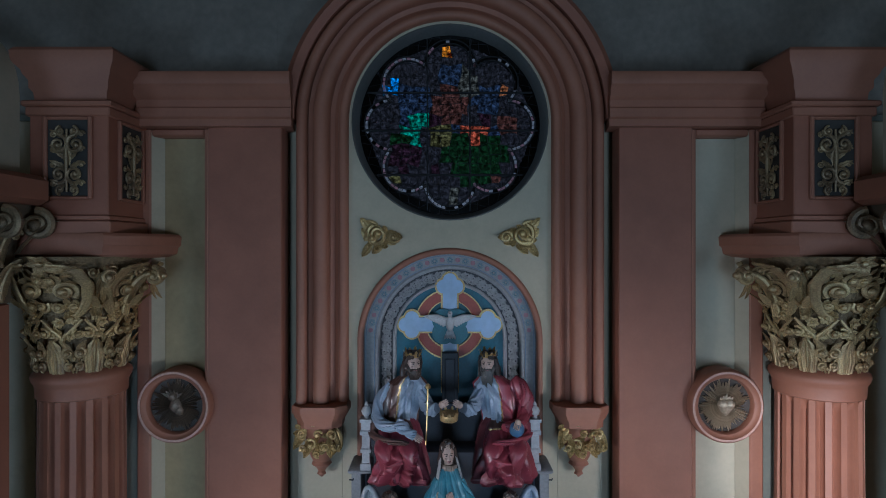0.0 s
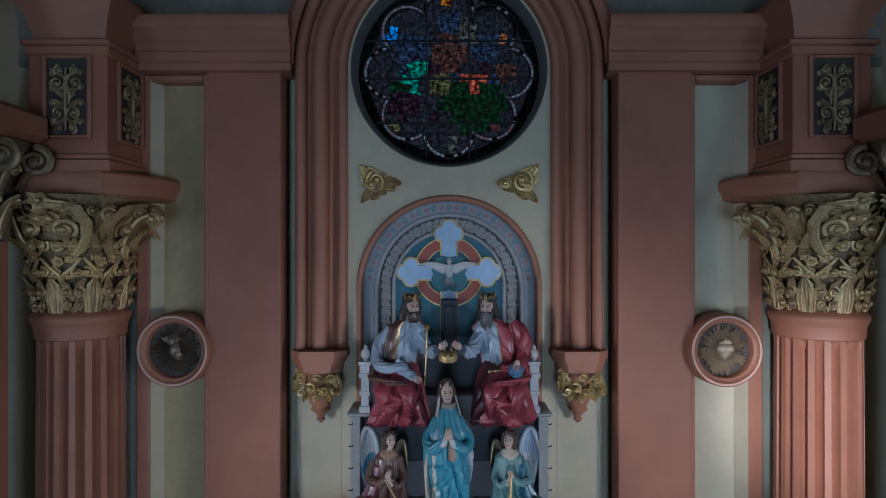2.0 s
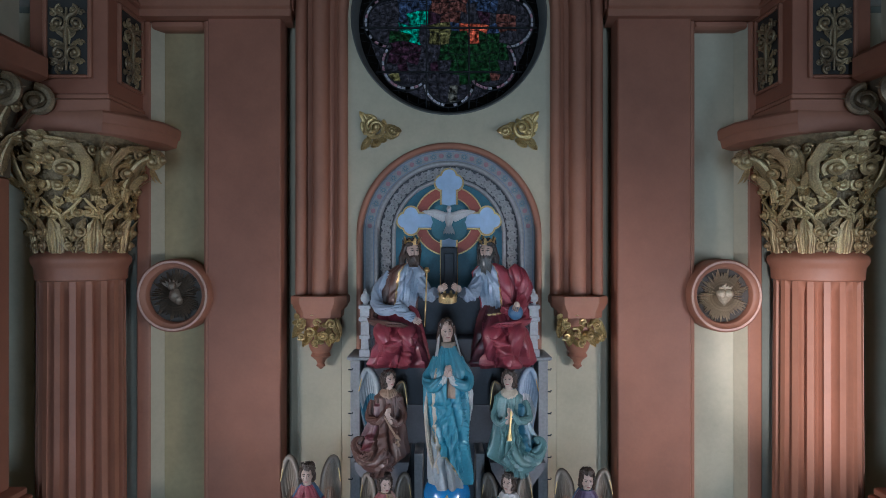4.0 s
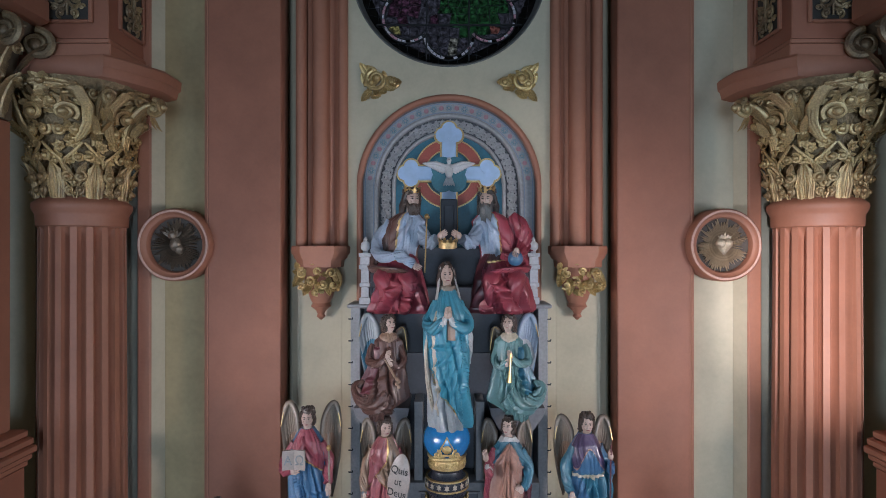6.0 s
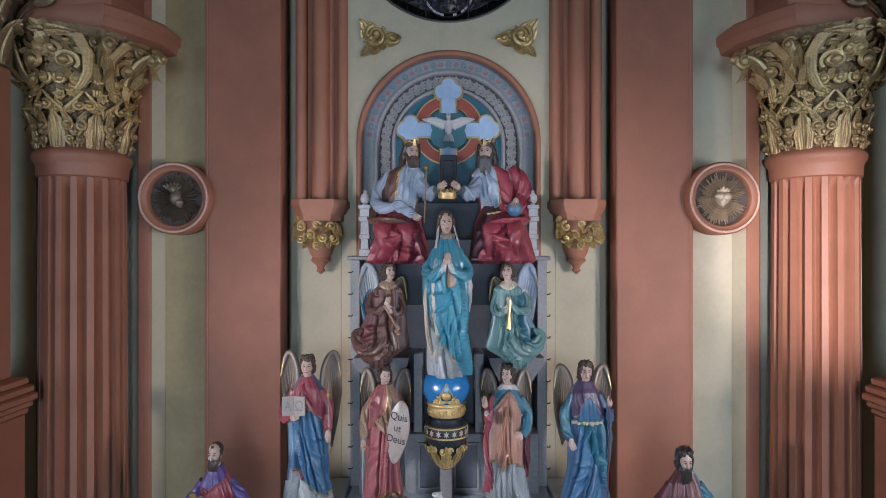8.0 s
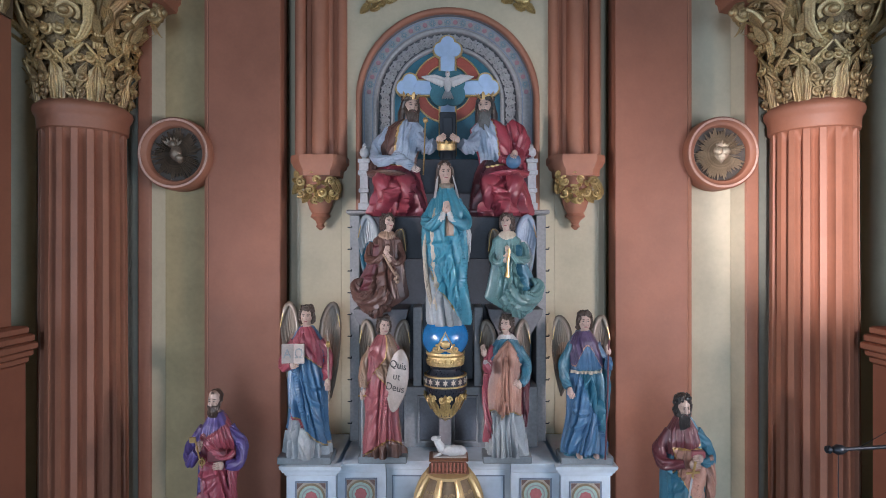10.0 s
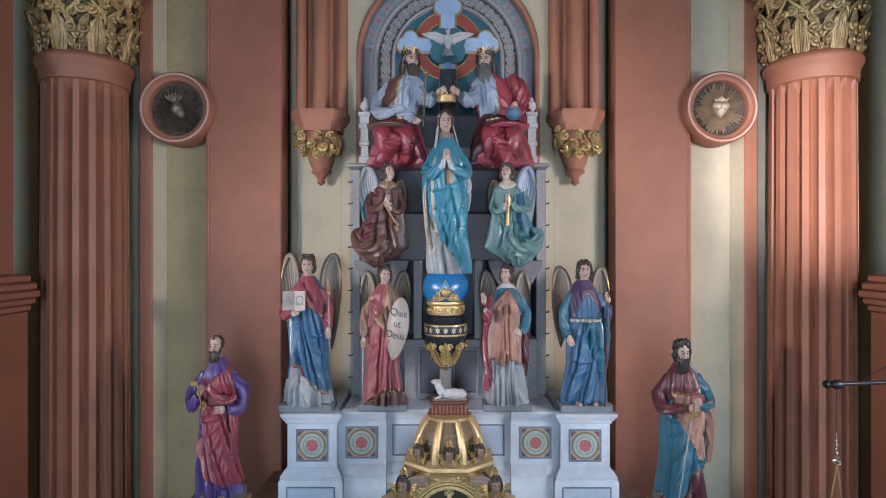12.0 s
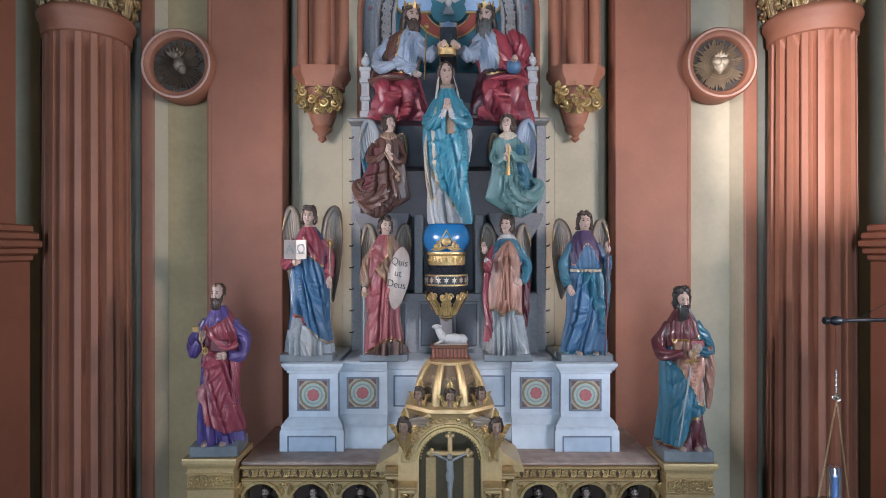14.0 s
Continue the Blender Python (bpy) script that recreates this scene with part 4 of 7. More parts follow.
sp = Geo().scroll((0, 7.085, 0), 0.055, 1.4, 0.012, a0=0.5)
sp.leaf((0.02, 7.095, -0.06), (0.055, 7.08, 0.07), 0.042, curl=0.15, lobes=3, n=7)
sp.leaf((-0.02, 7.095, 0.05), (-0.065, 7.08, -0.07), 0.040, curl=0.15, lobes=3, n=7)
sp.ball((0.05, 7.085, -0.03), 0.014, n=6, k=4)
sprig = None
for k in range(30):
    a = 180 * (k + 0.5) / 30
    m = Matrix.Translation((0, 0, NICHE_Z)) @ Matrix.Rotation(-radians(a - 90), 4, "Y") @ Matrix.Translation((0, 0, 0.78)) @ Matrix.Rotation(radians(180 * (k % 2)), 4, "Y")
    if sprig is None:
        sprig = make("leaf_sprig", sp, GREY_LIGHT, niche, m=m)
    else:
        share(sprig, m)
for s in SIDES:
    for k in range(9):
        share(sprig, Matrix.Translation((s * 0.78, 0, NICHE_Z - 0.06 - 0.105 * k)) @ Matrix.Rotation(radians(90 + 180 * (k % 2)), 4, "Y"))

CROSS_Z = 7.67


def trefoil_cross(grow, y0, y1):
    """Cross whose arms end in three lobes."""
    q = Geo()
    w = 0.088 + grow
    q.box(-w, w, y0, y1, CROSS_Z - 0.85, CROSS_Z + 0.52)
    q.box(-0.50, 0.50, y0 + 0.003, y1, CROSS_Z - w, CROSS_Z + w)
    for dx, dz in ((0, 1), (1, 0), (-1, 0)):
        for a, b in ((0.545, 0), (0.468, 0.078), (0.468, -0.078)):
            x, z = dx * a + dz * b, dz * a + dx * b
            r = 0.086 + grow
            q.prism(arc(x, CROSS_Z + z, r, 0, 352, 40), y0 - 0.004 - 0.003 * (b > 0) - 0.0015 * (b < 0), y1)
    return q


cross = empty("trefoil_cross", "sky-blue trefoil cross with gilded edge on the niche back", "cross")
make("gilt_edge", trefoil_cross(0.024, 7.075, 7.15), GOLD, cross)
make("face", trefoil_cross(0.0, 7.055, 7.12), SKYBLUE, cross)
halo = empty("painted_halo", "red and gold painted ring behind the dove", "painted ring")
make("ring", Geo().ring(0.30, 0.42, 7.10, 7.142, 0, CROSS_Z, n=60), ORANGE_RED, halo)
make("gilt_rim", Geo().ring(0.42, 0.436, 7.09, 7.142, 0, CROSS_Z, n=60).ring(0.288, 0.30, 7.09, 7.142, 0, CROSS_Z, n=60), GOLD, halo)
q = Geo()
for k in range(4):
    a = math.pi / 4 + math.pi * k / 2
    q.prism(arc(0.11 * math.cos(a), CROSS_Z - 0.02 + 0.11 * math.sin(a), 0.14, 0, 352, 30), 7.03 - 0.003 * k, 7.06)
make("quatrefoil", q, material("teal_quatrefoil", (0.05, 0.17, 0.22), 0.5), halo)
stem = Geo().box(-0.10, 0.10, 6.95, 7.05, 6.2, CROSS_Z - 0.33)
stem.box(-0.06, 0.06, 6.93, 6.96, 6.3, CROSS_Z - 0.40)
make("cross_stem", stem, GREY_DARK, label="dark grey timber stem below the cross", category="beam")


# ---- painted statues ----
PAINT = {}
for k, c in dict(skin=(0.50, 0.35, 0.29), hair=(0.07, 0.042, 0.030), dark=(0.035, 0.03, 0.03), grey_beard=(0.09, 0.085, 0.08), gold=(0.55, 0.36, 0.12),
                 blue=(0.05, 0.17, 0.35), deepblue=(0.03, 0.085, 0.22), sky=(0.04, 0.30, 0.44), teal=(0.03, 0.19, 0.30), aqua=(0.14, 0.30, 0.31), violet=(0.12, 0.075, 0.33),
                 red=(0.36, 0.035, 0.065), crimson=(0.40, 0.06, 0.10), rose=(0.40, 0.10, 0.12), maroon=(0.16, 0.03, 0.045), brown=(0.14, 0.06, 0.045), tan=(0.36, 0.22, 0.14),
                 salmon=(0.50, 0.25, 0.18), white=(0.62, 0.62, 0.64), paleblue=(0.36, 0.45, 0.60), silver=(0.38, 0.42, 0.46), cream=(0.62, 0.52, 0.40), feather=(0.30, 0.23, 0.17), purple=(0.10, 0.06, 0.16), stone=(0.24, 0.28, 0.32), page=(0.44, 0.37, 0.34)).items():
    gilt = k == "gold"
    # greyed towards the mean: the hazy veil is put into the paint colours
    c = tuple((0.86 * v + 0.14 * sum(c) / 3) * (1.0 if k in ("gold", "skin") else 0.80) for v in c)
    PAINT[k] = material("statue_" + k, c, 0.34 if gilt else 0.40, 0.8 if gilt else 0.0, 50, 0.08, 0.3, 0.08, coat=0.0 if gilt else 0.32)
SLOT = {k: i for i, k in enumerate(PAINT)}
PAINTS = list(PAINT.values())


def slope(x, z):
    """Shoulders that fall away from the neck."""
    return z - 0.38 * max(0, abs(x) - 0.07) * smooth(1.0, 1.25, z) * (1 - smooth(1.40, 1.46, z))


def robe(g, rows, base, layers=(), seed=0.0, freq=2.7, slant=0.0, levels=128, around=150, m=None):
    """A draped body. rows: z, rx, ry, cx, cy, fold depth. layers: (inside(a, z), paint, slant, hem paint), the last on top;
    a runs from -pi to pi, 0 at the front and positive to +x; inside is positive within the cloth, in metres or so."""
    z0, z1 = rows[0][0], rows[-1][0]
    grid, slots, first = [], [], len(g.v)
    for i in range(levels + 1):
        z = z0 + (z1 - z0) * i / levels
        rx, ry, cx, cy, amp = interp(rows, z)
        ring, srow = [], []
        for j in range(around):
            a = -math.pi + 2 * math.pi * (j + 0.5) / around
            slot, sl, lift, sd = SLOT[base], slant, 0.0, seed
            for k, (inside, paint, lslant, hem) in enumerate(layers):
                d = inside(a, z)
                if d > 0:
                    slot, sl, sd = SLOT[paint], lslant, seed + 3.7 * (k + 1)
                    lift = max(lift, 0.022 * smooth(0, 0.03, d))
                    if hem and d < 0.016:
                        slot = SLOT[hem]
            b = a + sl * z
            p = Vector((math.sin(b) * freq, math.cos(b) * freq, z * 0.45 + sd * 5.1))
            w = noise.noise(p * 0.6 + Vector((7.1, sd, 0)))
            q = noise.noise(p + Vector((w * 0.8, w * 0.8, w * 0.5)))
            q2 = noise.noise(p * 2.3 + Vector((3.3, sd * 2, 1)))
            f = min(1.25, 4.2 * abs(q) ** 0.85 - 0.75) * 1.5 + (3 * abs(q2) - 0.6) * 0.16
            r = 1 + amp * f
            x = cx + (rx * r + lift) * math.sin(a)
            ring.append((x, cy - (ry * r + lift) * math.cos(a), slope(x, z)))
            srow.append(slot)
        grid.append(ring)
        slots.append(srow)
    if m is not None:
        grid = [[m @ Vector(p) for p in ring] for ring in grid]
    g.rings(grid, lambda i, j: slots[i][j])
    g.cloth = [c for c in g.cloth if c[0] is not rows] + [(rows, first, levels, around)]
    return g


def limb(g, path, radii, paint, seed=0.0, folds=0.12, n=34, steps=44):
    """A sleeve, leg or hanging cloth along a bent path, with slanting folds."""
    pts = [Vector(p) for p in path]
    out, rad = [], []
    for i in range(steps + 1):
        u = i / steps * (len(pts) - 1)
        k = min(int(u), len(pts) - 2)
        t = u - k
        p0, p1, p2, p3 = pts[max(k - 1, 0)], pts[k], pts[k + 1], pts[min(k + 2, len(pts) - 1)]
        out.append(0.5 * (2 * p1 + (p2 - p0) * t + (2 * p0 - 5 * p1 + 4 * p2 - p3) * t * t + (3 * p1 - p0 - 3 * p2 + p3) * t ** 3))
        rad.append((radii[k] + (radii[k + 1] - radii[k]) * t) * 0.70)
    out = [Vector((p.x, p.y, slope(p.x, p.z))) for p in out]
    base = len(g.v)
    g.tube(out, rad, n, SLOT[paint])
    for i in range(steps + 1):
        c = out[i]
        for j in range(n):
            v = Vector(g.v[base + i * n + j]) - c
            a = 2 * math.pi * j / n + i * 0.10
            p = Vector((math.cos(a) * 1.5, math.sin(a) * 1.5, i / steps * len(pts) * 0.42 + seed * 4.3))
            f = min(1.0, 4.0 * abs(noise.noise(p)) - 0.7) + 0.22 * (3 * abs(noise.noise(p * 2.2)) - 0.6)
            g.v[base + i * n + j] = tuple(c + v * (1 + (0.08 + folds) * f))
    return g


def fan(g, rows, gather, ends, thick=0.022, sag=0.10, seed=0.0):
    """Raises swept folds on a robe, from one gathered place to several ends, each (angle, height)."""
    found = [c for c in g.cloth if c[0] is rows] or g.cloth[-1:]
    body, first, levels, around = found[0]
    ga, gz = gather
    zs = np.linspace(body[0][0], body[-1][0], levels + 1)
    shape = np.array([interp(body, z) for z in zs])
    an = -math.pi + 2 * math.pi * (np.arange(around) + 0.5) / around
    A, Z = np.meshgrid(an, zs)
    R = shape[:, :1] * np.ones_like(A)
    lift = np.zeros_like(A)
    for k, (ea, ez) in enumerate(ends):
        u = np.linspace(0, 1, 30)
        a = ga + (ea - ga) * u + 0.06 * np.sin(u * 5 + k + seed)
        z = gz + (ez - gz) * u ** 1.15 - sag * abs(math.sin(ga - ea)) * np.sin(math.pi * u)
        w = thick * (0.45 + 0.75 * np.sin(math.pi * (0.06 + 0.80 * u))) * (1 + 0.2 * math.sin(k * 2.1))
        d = np.sqrt(((A[..., None] - a) * R[..., None]) ** 2 + (Z[..., None] - z) ** 2)
        near = d.argmin(axis=2)
        dn, wn = np.take_along_axis(d, near[..., None], 2)[..., 0], w[near]
        lift += wn * (1.75 * np.exp(-(dn / wn) ** 2) - 0.75 * np.exp(-(dn / (2.1 * wn)) ** 2)) * np.where(near < 29, 1, np.exp(-(dn / wn) ** 2))
    lift = np.clip(lift, -0.03, 0.05)
    for i in range(levels + 1):
        for j in range(around):
            if abs(lift[i, j]) > 1e-4:
                x, y, z = g.v[first + i * around + j]
                g.v[first + i * around + j] = (x + lift[i, j] * math.sin(an[j]), y - lift[i, j] * math.cos(an[j]), z)
    return g


def palm(g, c, way, size=1.0, paint="skin", thumb=1):
    """A hand at c whose fingers point along way."""
    way = Vector(way).normalized()
    side = way.orthogonal().normalized() if abs(way.z) > 0.9 else way.cross(Vector((0, -1, 0.2))).normalized()
    c = Vector(c)
    g.ball(c, (0.034 * size, 0.026 * size, 0.042 * size), SLOT[paint], 10, 7)
    for k in range(4):
        s = side * (k - 1.5) * 0.017 * size
        g.tube([c + s + way * 0.02 * size, c + s * 1.1 + way * 0.06 * size, c + s * 1.1 + way * (0.092 - 0.008 * abs(k - 1.5)) * size + Vector((0, -0.008, 0))], [0.0105 * size, 0.0095 * size, 0.006 * size], 6, SLOT[paint])
    g.tube([c + side * thumb * 0.028 * size, c + side * thumb * 0.042 * size + way * 0.035 * size], [0.011 * size, 0.007 * size], 6, SLOT[paint])
    return g


def head(g, c, size=1.0, turn=0.0, nod=0.0, lean=0.0, hair="hair", beard="", long=False, bald=False, crown=False, veil=""):
    """A plain carved head of about 0.23 m."""
    m = Matrix.Translation(c) @ Matrix.Rotation(radians(turn), 4, "Z") @ Matrix.Rotation(radians(lean), 4, "Y") @ Matrix.Rotation(radians(nod), 4, "X") @ Matrix.Scale(size, 4)
    q = Geo()
    sk = SLOT["skin"]
    q.ball((0, 0, 0.0), (0.071, 0.086, 0.104), sk, 20, 14)
    q.ball((0, -0.020, -0.045), (0.054, 0.062, 0.060), sk, 14, 10)
    q.tube([(0, -0.078, 0.022), (0, -0.094, -0.012), (0, -0.099, -0.022), (0, -0.082, -0.030)], [0.008, 0.012, 0.014, 0.008], 8, sk)
    for s in SIDES:
        q.ball((s * 0.027, -0.079, 0.012), (0.013, 0.006, 0.0055), SLOT["page"], 8, 5)
        q.ball((s * 0.027, -0.084, 0.012), (0.006, 0.004, 0.0055), SLOT["dark"], 8, 5)
        q.tube([(s * 0.013, -0.083, 0.016), (s * 0.027, -0.085, 0.020), (s * 0.042, -0.077, 0.014)], [0.002, 0.003, 0.002], 6, SLOT["hair"])
        q.tube([(s * 0.012, -0.083, 0.030), (s * 0.030, -0.080, 0.034), (s * 0.048, -0.066, 0.028)], [0.003, 0.004, 0.002], 6, SLOT[hair])
        q.ball((s * 0.034, -0.066, -0.022), (0.020, 0.016, 0.018), sk, 8, 5)
    q.tube([(-0.020, -0.081, -0.050), (0, -0.087, -0.048), (0.020, -0.081, -0.050)], [0.004, 0.007, 0.004], 6, SLOT["rose"])
    q.tube([(0, 0.008, -0.06), (0, 0.015, -0.17)], [0.046, 0.052], 12, sk)
    h = SLOT[hair]
    if bald:
        q.ball((0, 0.020, 0.020), (0.079, 0.084, 0.088), h, 18, 12, rough=0.25, seed=2)
        q.ball((0, -0.020, 0.052), (0.058, 0.062, 0.054), sk, 14, 9)
        q.ball((0, -0.058, 0.085), (0.020, 0.016, 0.020), h, 8, 6, rough=0.4)
    else:
        q.ball((0, 0.026, 0.036), (0.084, 0.086, 0.088), h, 24, 16, rough=0.34, seed=len(hair) + size)
        curls = random.Random(int(size * 100) + len(hair))
        for k in range(0 if veil else 70):
            a = radians(curls.uniform(-150, 150))
            z = curls.uniform(0.045, 0.115) if abs(a) < 0.85 else curls.uniform(-0.075, 0.115)
            w = math.sqrt(max(0.05, 1 - (max(0, z - 0.02) / 0.115) ** 2))
            if abs(a) < 0.85 and z < 0.068 + 0.012 * math.cos(a * 3):
                continue
            r = curls.uniform(0.014, 0.024)
            q.ball((0.086 * w * math.sin(a), 0.018 - 0.088 * w * math.cos(a), z), (r, r, r * 1.15), h, 8, 6, rough=0.55, seed=k)
        for s in SIDES:
            q.tube([(s * 0.070, -0.008, 0.05), (s * 0.082, 0.0, 0.0), (s * 0.078, 0.012, -0.055), (s * (0.080 if long else 0.058), 0.02, -0.15 if long else -0.085)], [0.022, 0.026, 0.028, 0.018], 8, h)
            if long:
                q.tube([(s * 0.05, 0.06, 0.03), (s * 0.085, 0.05, -0.08), (s * 0.095, 0.03, -0.19)], [0.03, 0.036, 0.02], 8, h)
    if beard:
        d = 0.20 if beard.endswith("+") else 0.11
        b = SLOT[beard.rstrip("+")]
        q.ball((0, -0.048, -0.045 - d * 0.35), (0.056, 0.046, d * 0.62), b, 16, 12, rough=0.35, seed=4)
        for s in SIDES:
            q.tube([(s * 0.058, -0.02, 0.0), (s * 0.056, -0.040, -0.05), (s * 0.03, -0.062, -0.085 - d * 0.3)], [0.014, 0.022, 0.02], 8, b)
            q.tube([(0, -0.092, -0.036), (s * 0.022, -0.088, -0.042), (s * 0.036, -0.076, -0.062)], [0.006, 0.008, 0.006], 6, b)
        for k in range(9):
            x = (k - 4) * 0.012
            q.tube([(x, -0.086 + abs(x) * 0.3, -0.07), (x * 1.1, -0.092 + abs(x) * 0.4, -0.07 - d * 0.45), (x * 0.8, -0.072, -0.06 - d * 0.88)], [0.007, 0.010, 0.004], 5, b)
    if crown:
        q.lathe([(0.074, 0.070), (0.080, 0.072), (0.084, 0.105), (0.079, 0.108), (0.072, 0.075)], 0, 0.012, n=20, slot=SLOT["gold"])
        for k in range(10):
            a = 2 * math.pi * k / 10
            x, y = 0.084 * math.sin(a), 0.012 - 0.084 * math.cos(a)
            q.leaf((x, y, 0.10), (x * 1.08, y * 1.06, 0.148 if k % 2 == 0 else 0.130), 0.020, out=(math.sin(a), -math.cos(a), 0), curl=0.2, lobes=2, slot=SLOT["gold"], n=6)
    if veil:
        rows = []
        for i in range(15):
            z = 0.118 - 0.40 * i / 14
            w = 0.088 * math.sqrt(min(1, max(0.02, 1 - ((z - 0.02) / 0.10) ** 2))) if z > 0.02 else 0.088 + (0.02 - z) * 0.22
            row = []
            for j in range(21):
                a = radians(62 + 236 * j / 20)
                k = 1 + 0.06 * noise.noise(Vector((a * 2, z * 6, 1.3)))
                row.append((w * k * math.sin(a), 0.024 - (w * 0.98) * k * math.cos(a), z))
            rows.append(row + [(x * 0.93, (y - 0.02) * 0.93 + 0.02, z - 0.004) for x, y, z in row[::-1]])
        q.rings(rows, SLOT[veil])
    base = len(g.v)
    g.add(q.v, q.f, q.m)
    for i in range(base, len(g.v)):
        g.v[i] = tuple(m @ Vector(g.v[i]))
    return g


def wing(g, s, root, top, out, low, paint="feather", inner="tan", thick=1.0, back=0.12):
    """A folded wing: a rounded arm that rises to top, and overlapping rows of ribbed feathers down to a point."""
    rx, ry, rz = root

    def crest(u):
        return rz + (top - rz) * math.sqrt(max(0.0, 1 - (1 - min(1, u / 0.62)) ** 2)) - 0.26 * max(0, (u - 0.62) / 0.38) ** 2
    for layer, (reach, lift, count) in enumerate(((1.0, 0.0, 7), (0.62, -0.022, 8), (0.32, -0.040, 9))):
        rows = []
        steps = 16
        for i in range(steps + 1):
            v = i / steps
            row = []
            for j in range(count * 4 + 1):
                u = j / (count * 4)
                head_z = crest(u)
                tip = head_z - (head_z - low) * reach * (0.45 + 0.55 * math.sin(0.3 + u * 1.5)) - 0.02 * abs(math.sin(u * count * math.pi))
                wide = 0.02 + out * (0.06 + 1.0 * u) * (1 - 0.45 * v * v * reach)
                rib = 0.005 * abs(math.sin(u * count * math.pi)) * (0.3 + v)
                row.append((rx + s * wide, ry + back * (0.4 + 0.6 * math.sin(u * 2.6)) + lift - rib + 0.02 * v, head_z + (tip - head_z) * v))
            rows.append(row + [(x, y + 0.022, z) for x, y, z in row[::-1]])
        g.rings(rows, SLOT[paint if layer != 1 else inner])
    arm = []
    for k in range(11):
        u = k / 10
        arm.append((rx + s * (0.02 + out * (0.06 + 1.0 * u)), ry + back * (0.4 + 0.6 * math.sin(u * 2.6)) - 0.03, crest(u)))
    g.tube(arm, [0.034 * thick] * 9 + [0.024 * thick, 0.010 * thick], 9, SLOT[paint])
    g.tube([(x, y - 0.02, z + 0.012) for x, y, z in arm[3:]], 0.007, 6, SLOT["gold"])
    return g


def plinth(g, w, d, h, cx=0, cy=0):
    return g.box(cx - w, cx + w, cy - d, cy + d, 0, h, SLOT["stone"], 0.008)


def letters(g, text, size, m, paint):
    cu = bpy.data.curves.new("letters", "FONT")
    cu.body, cu.size, cu.align_x, cu.extrude = text, size, "CENTER", 0.002
    ob = bpy.data.objects.new("letters", cu)
    me = ob.to_mesh()
    g.add([m @ v.co for v in me.vertices], [tuple(p.vertices) for p in me.polygons], SLOT[paint])
    ob.to_mesh_clear()
    bpy.data.objects.remove(ob)
    bpy.data.curves.remove(cu)


STAND = [(0.0, 0.225, 0.17, 0, 0, 0.13), (0.04, 0.22, 0.165, 0, 0, 0.13), (0.45, 0.185, 0.15, 0, -0.01, 0.12), (0.80, 0.185, 0.15, 0, 0, 0.11), (0.98, 0.165, 0.135, 0, 0, 0.09), (1.15, 0.175, 0.14, 0, -0.01, 0.08), (1.26, 0.165, 0.12, 0, 0, 0.06), (1.33, 0.115, 0.09, 0, 0.005, 0.04), (1.38, 0.065, 0.07, 0, 0.005, 0.03)]


def stance(**k):
    """The standing body, widened or shifted."""
    w, d, sway = k.get("w", 1), k.get("d", 1), k.get("sway", 0)
    return [(z, rx * (w if z < 1.2 else 1), ry * d, cx + sway * math.sin(z * 2.6), cy, amp * k.get("fold", 1)) for z, rx, ry, cx, cy, amp in STAND]


def finish(g, name, label, at, scale, turn=0.0, group="", category="statue", slim=1.0):
    m = Matrix.Translation(at) @ Matrix.Rotation(radians(turn), 4, "Z") @ Matrix.Diagonal((scale * slim, scale, scale, 1))
    return make(name, g, PAINTS, label=label, category=category, group=group, m=m)


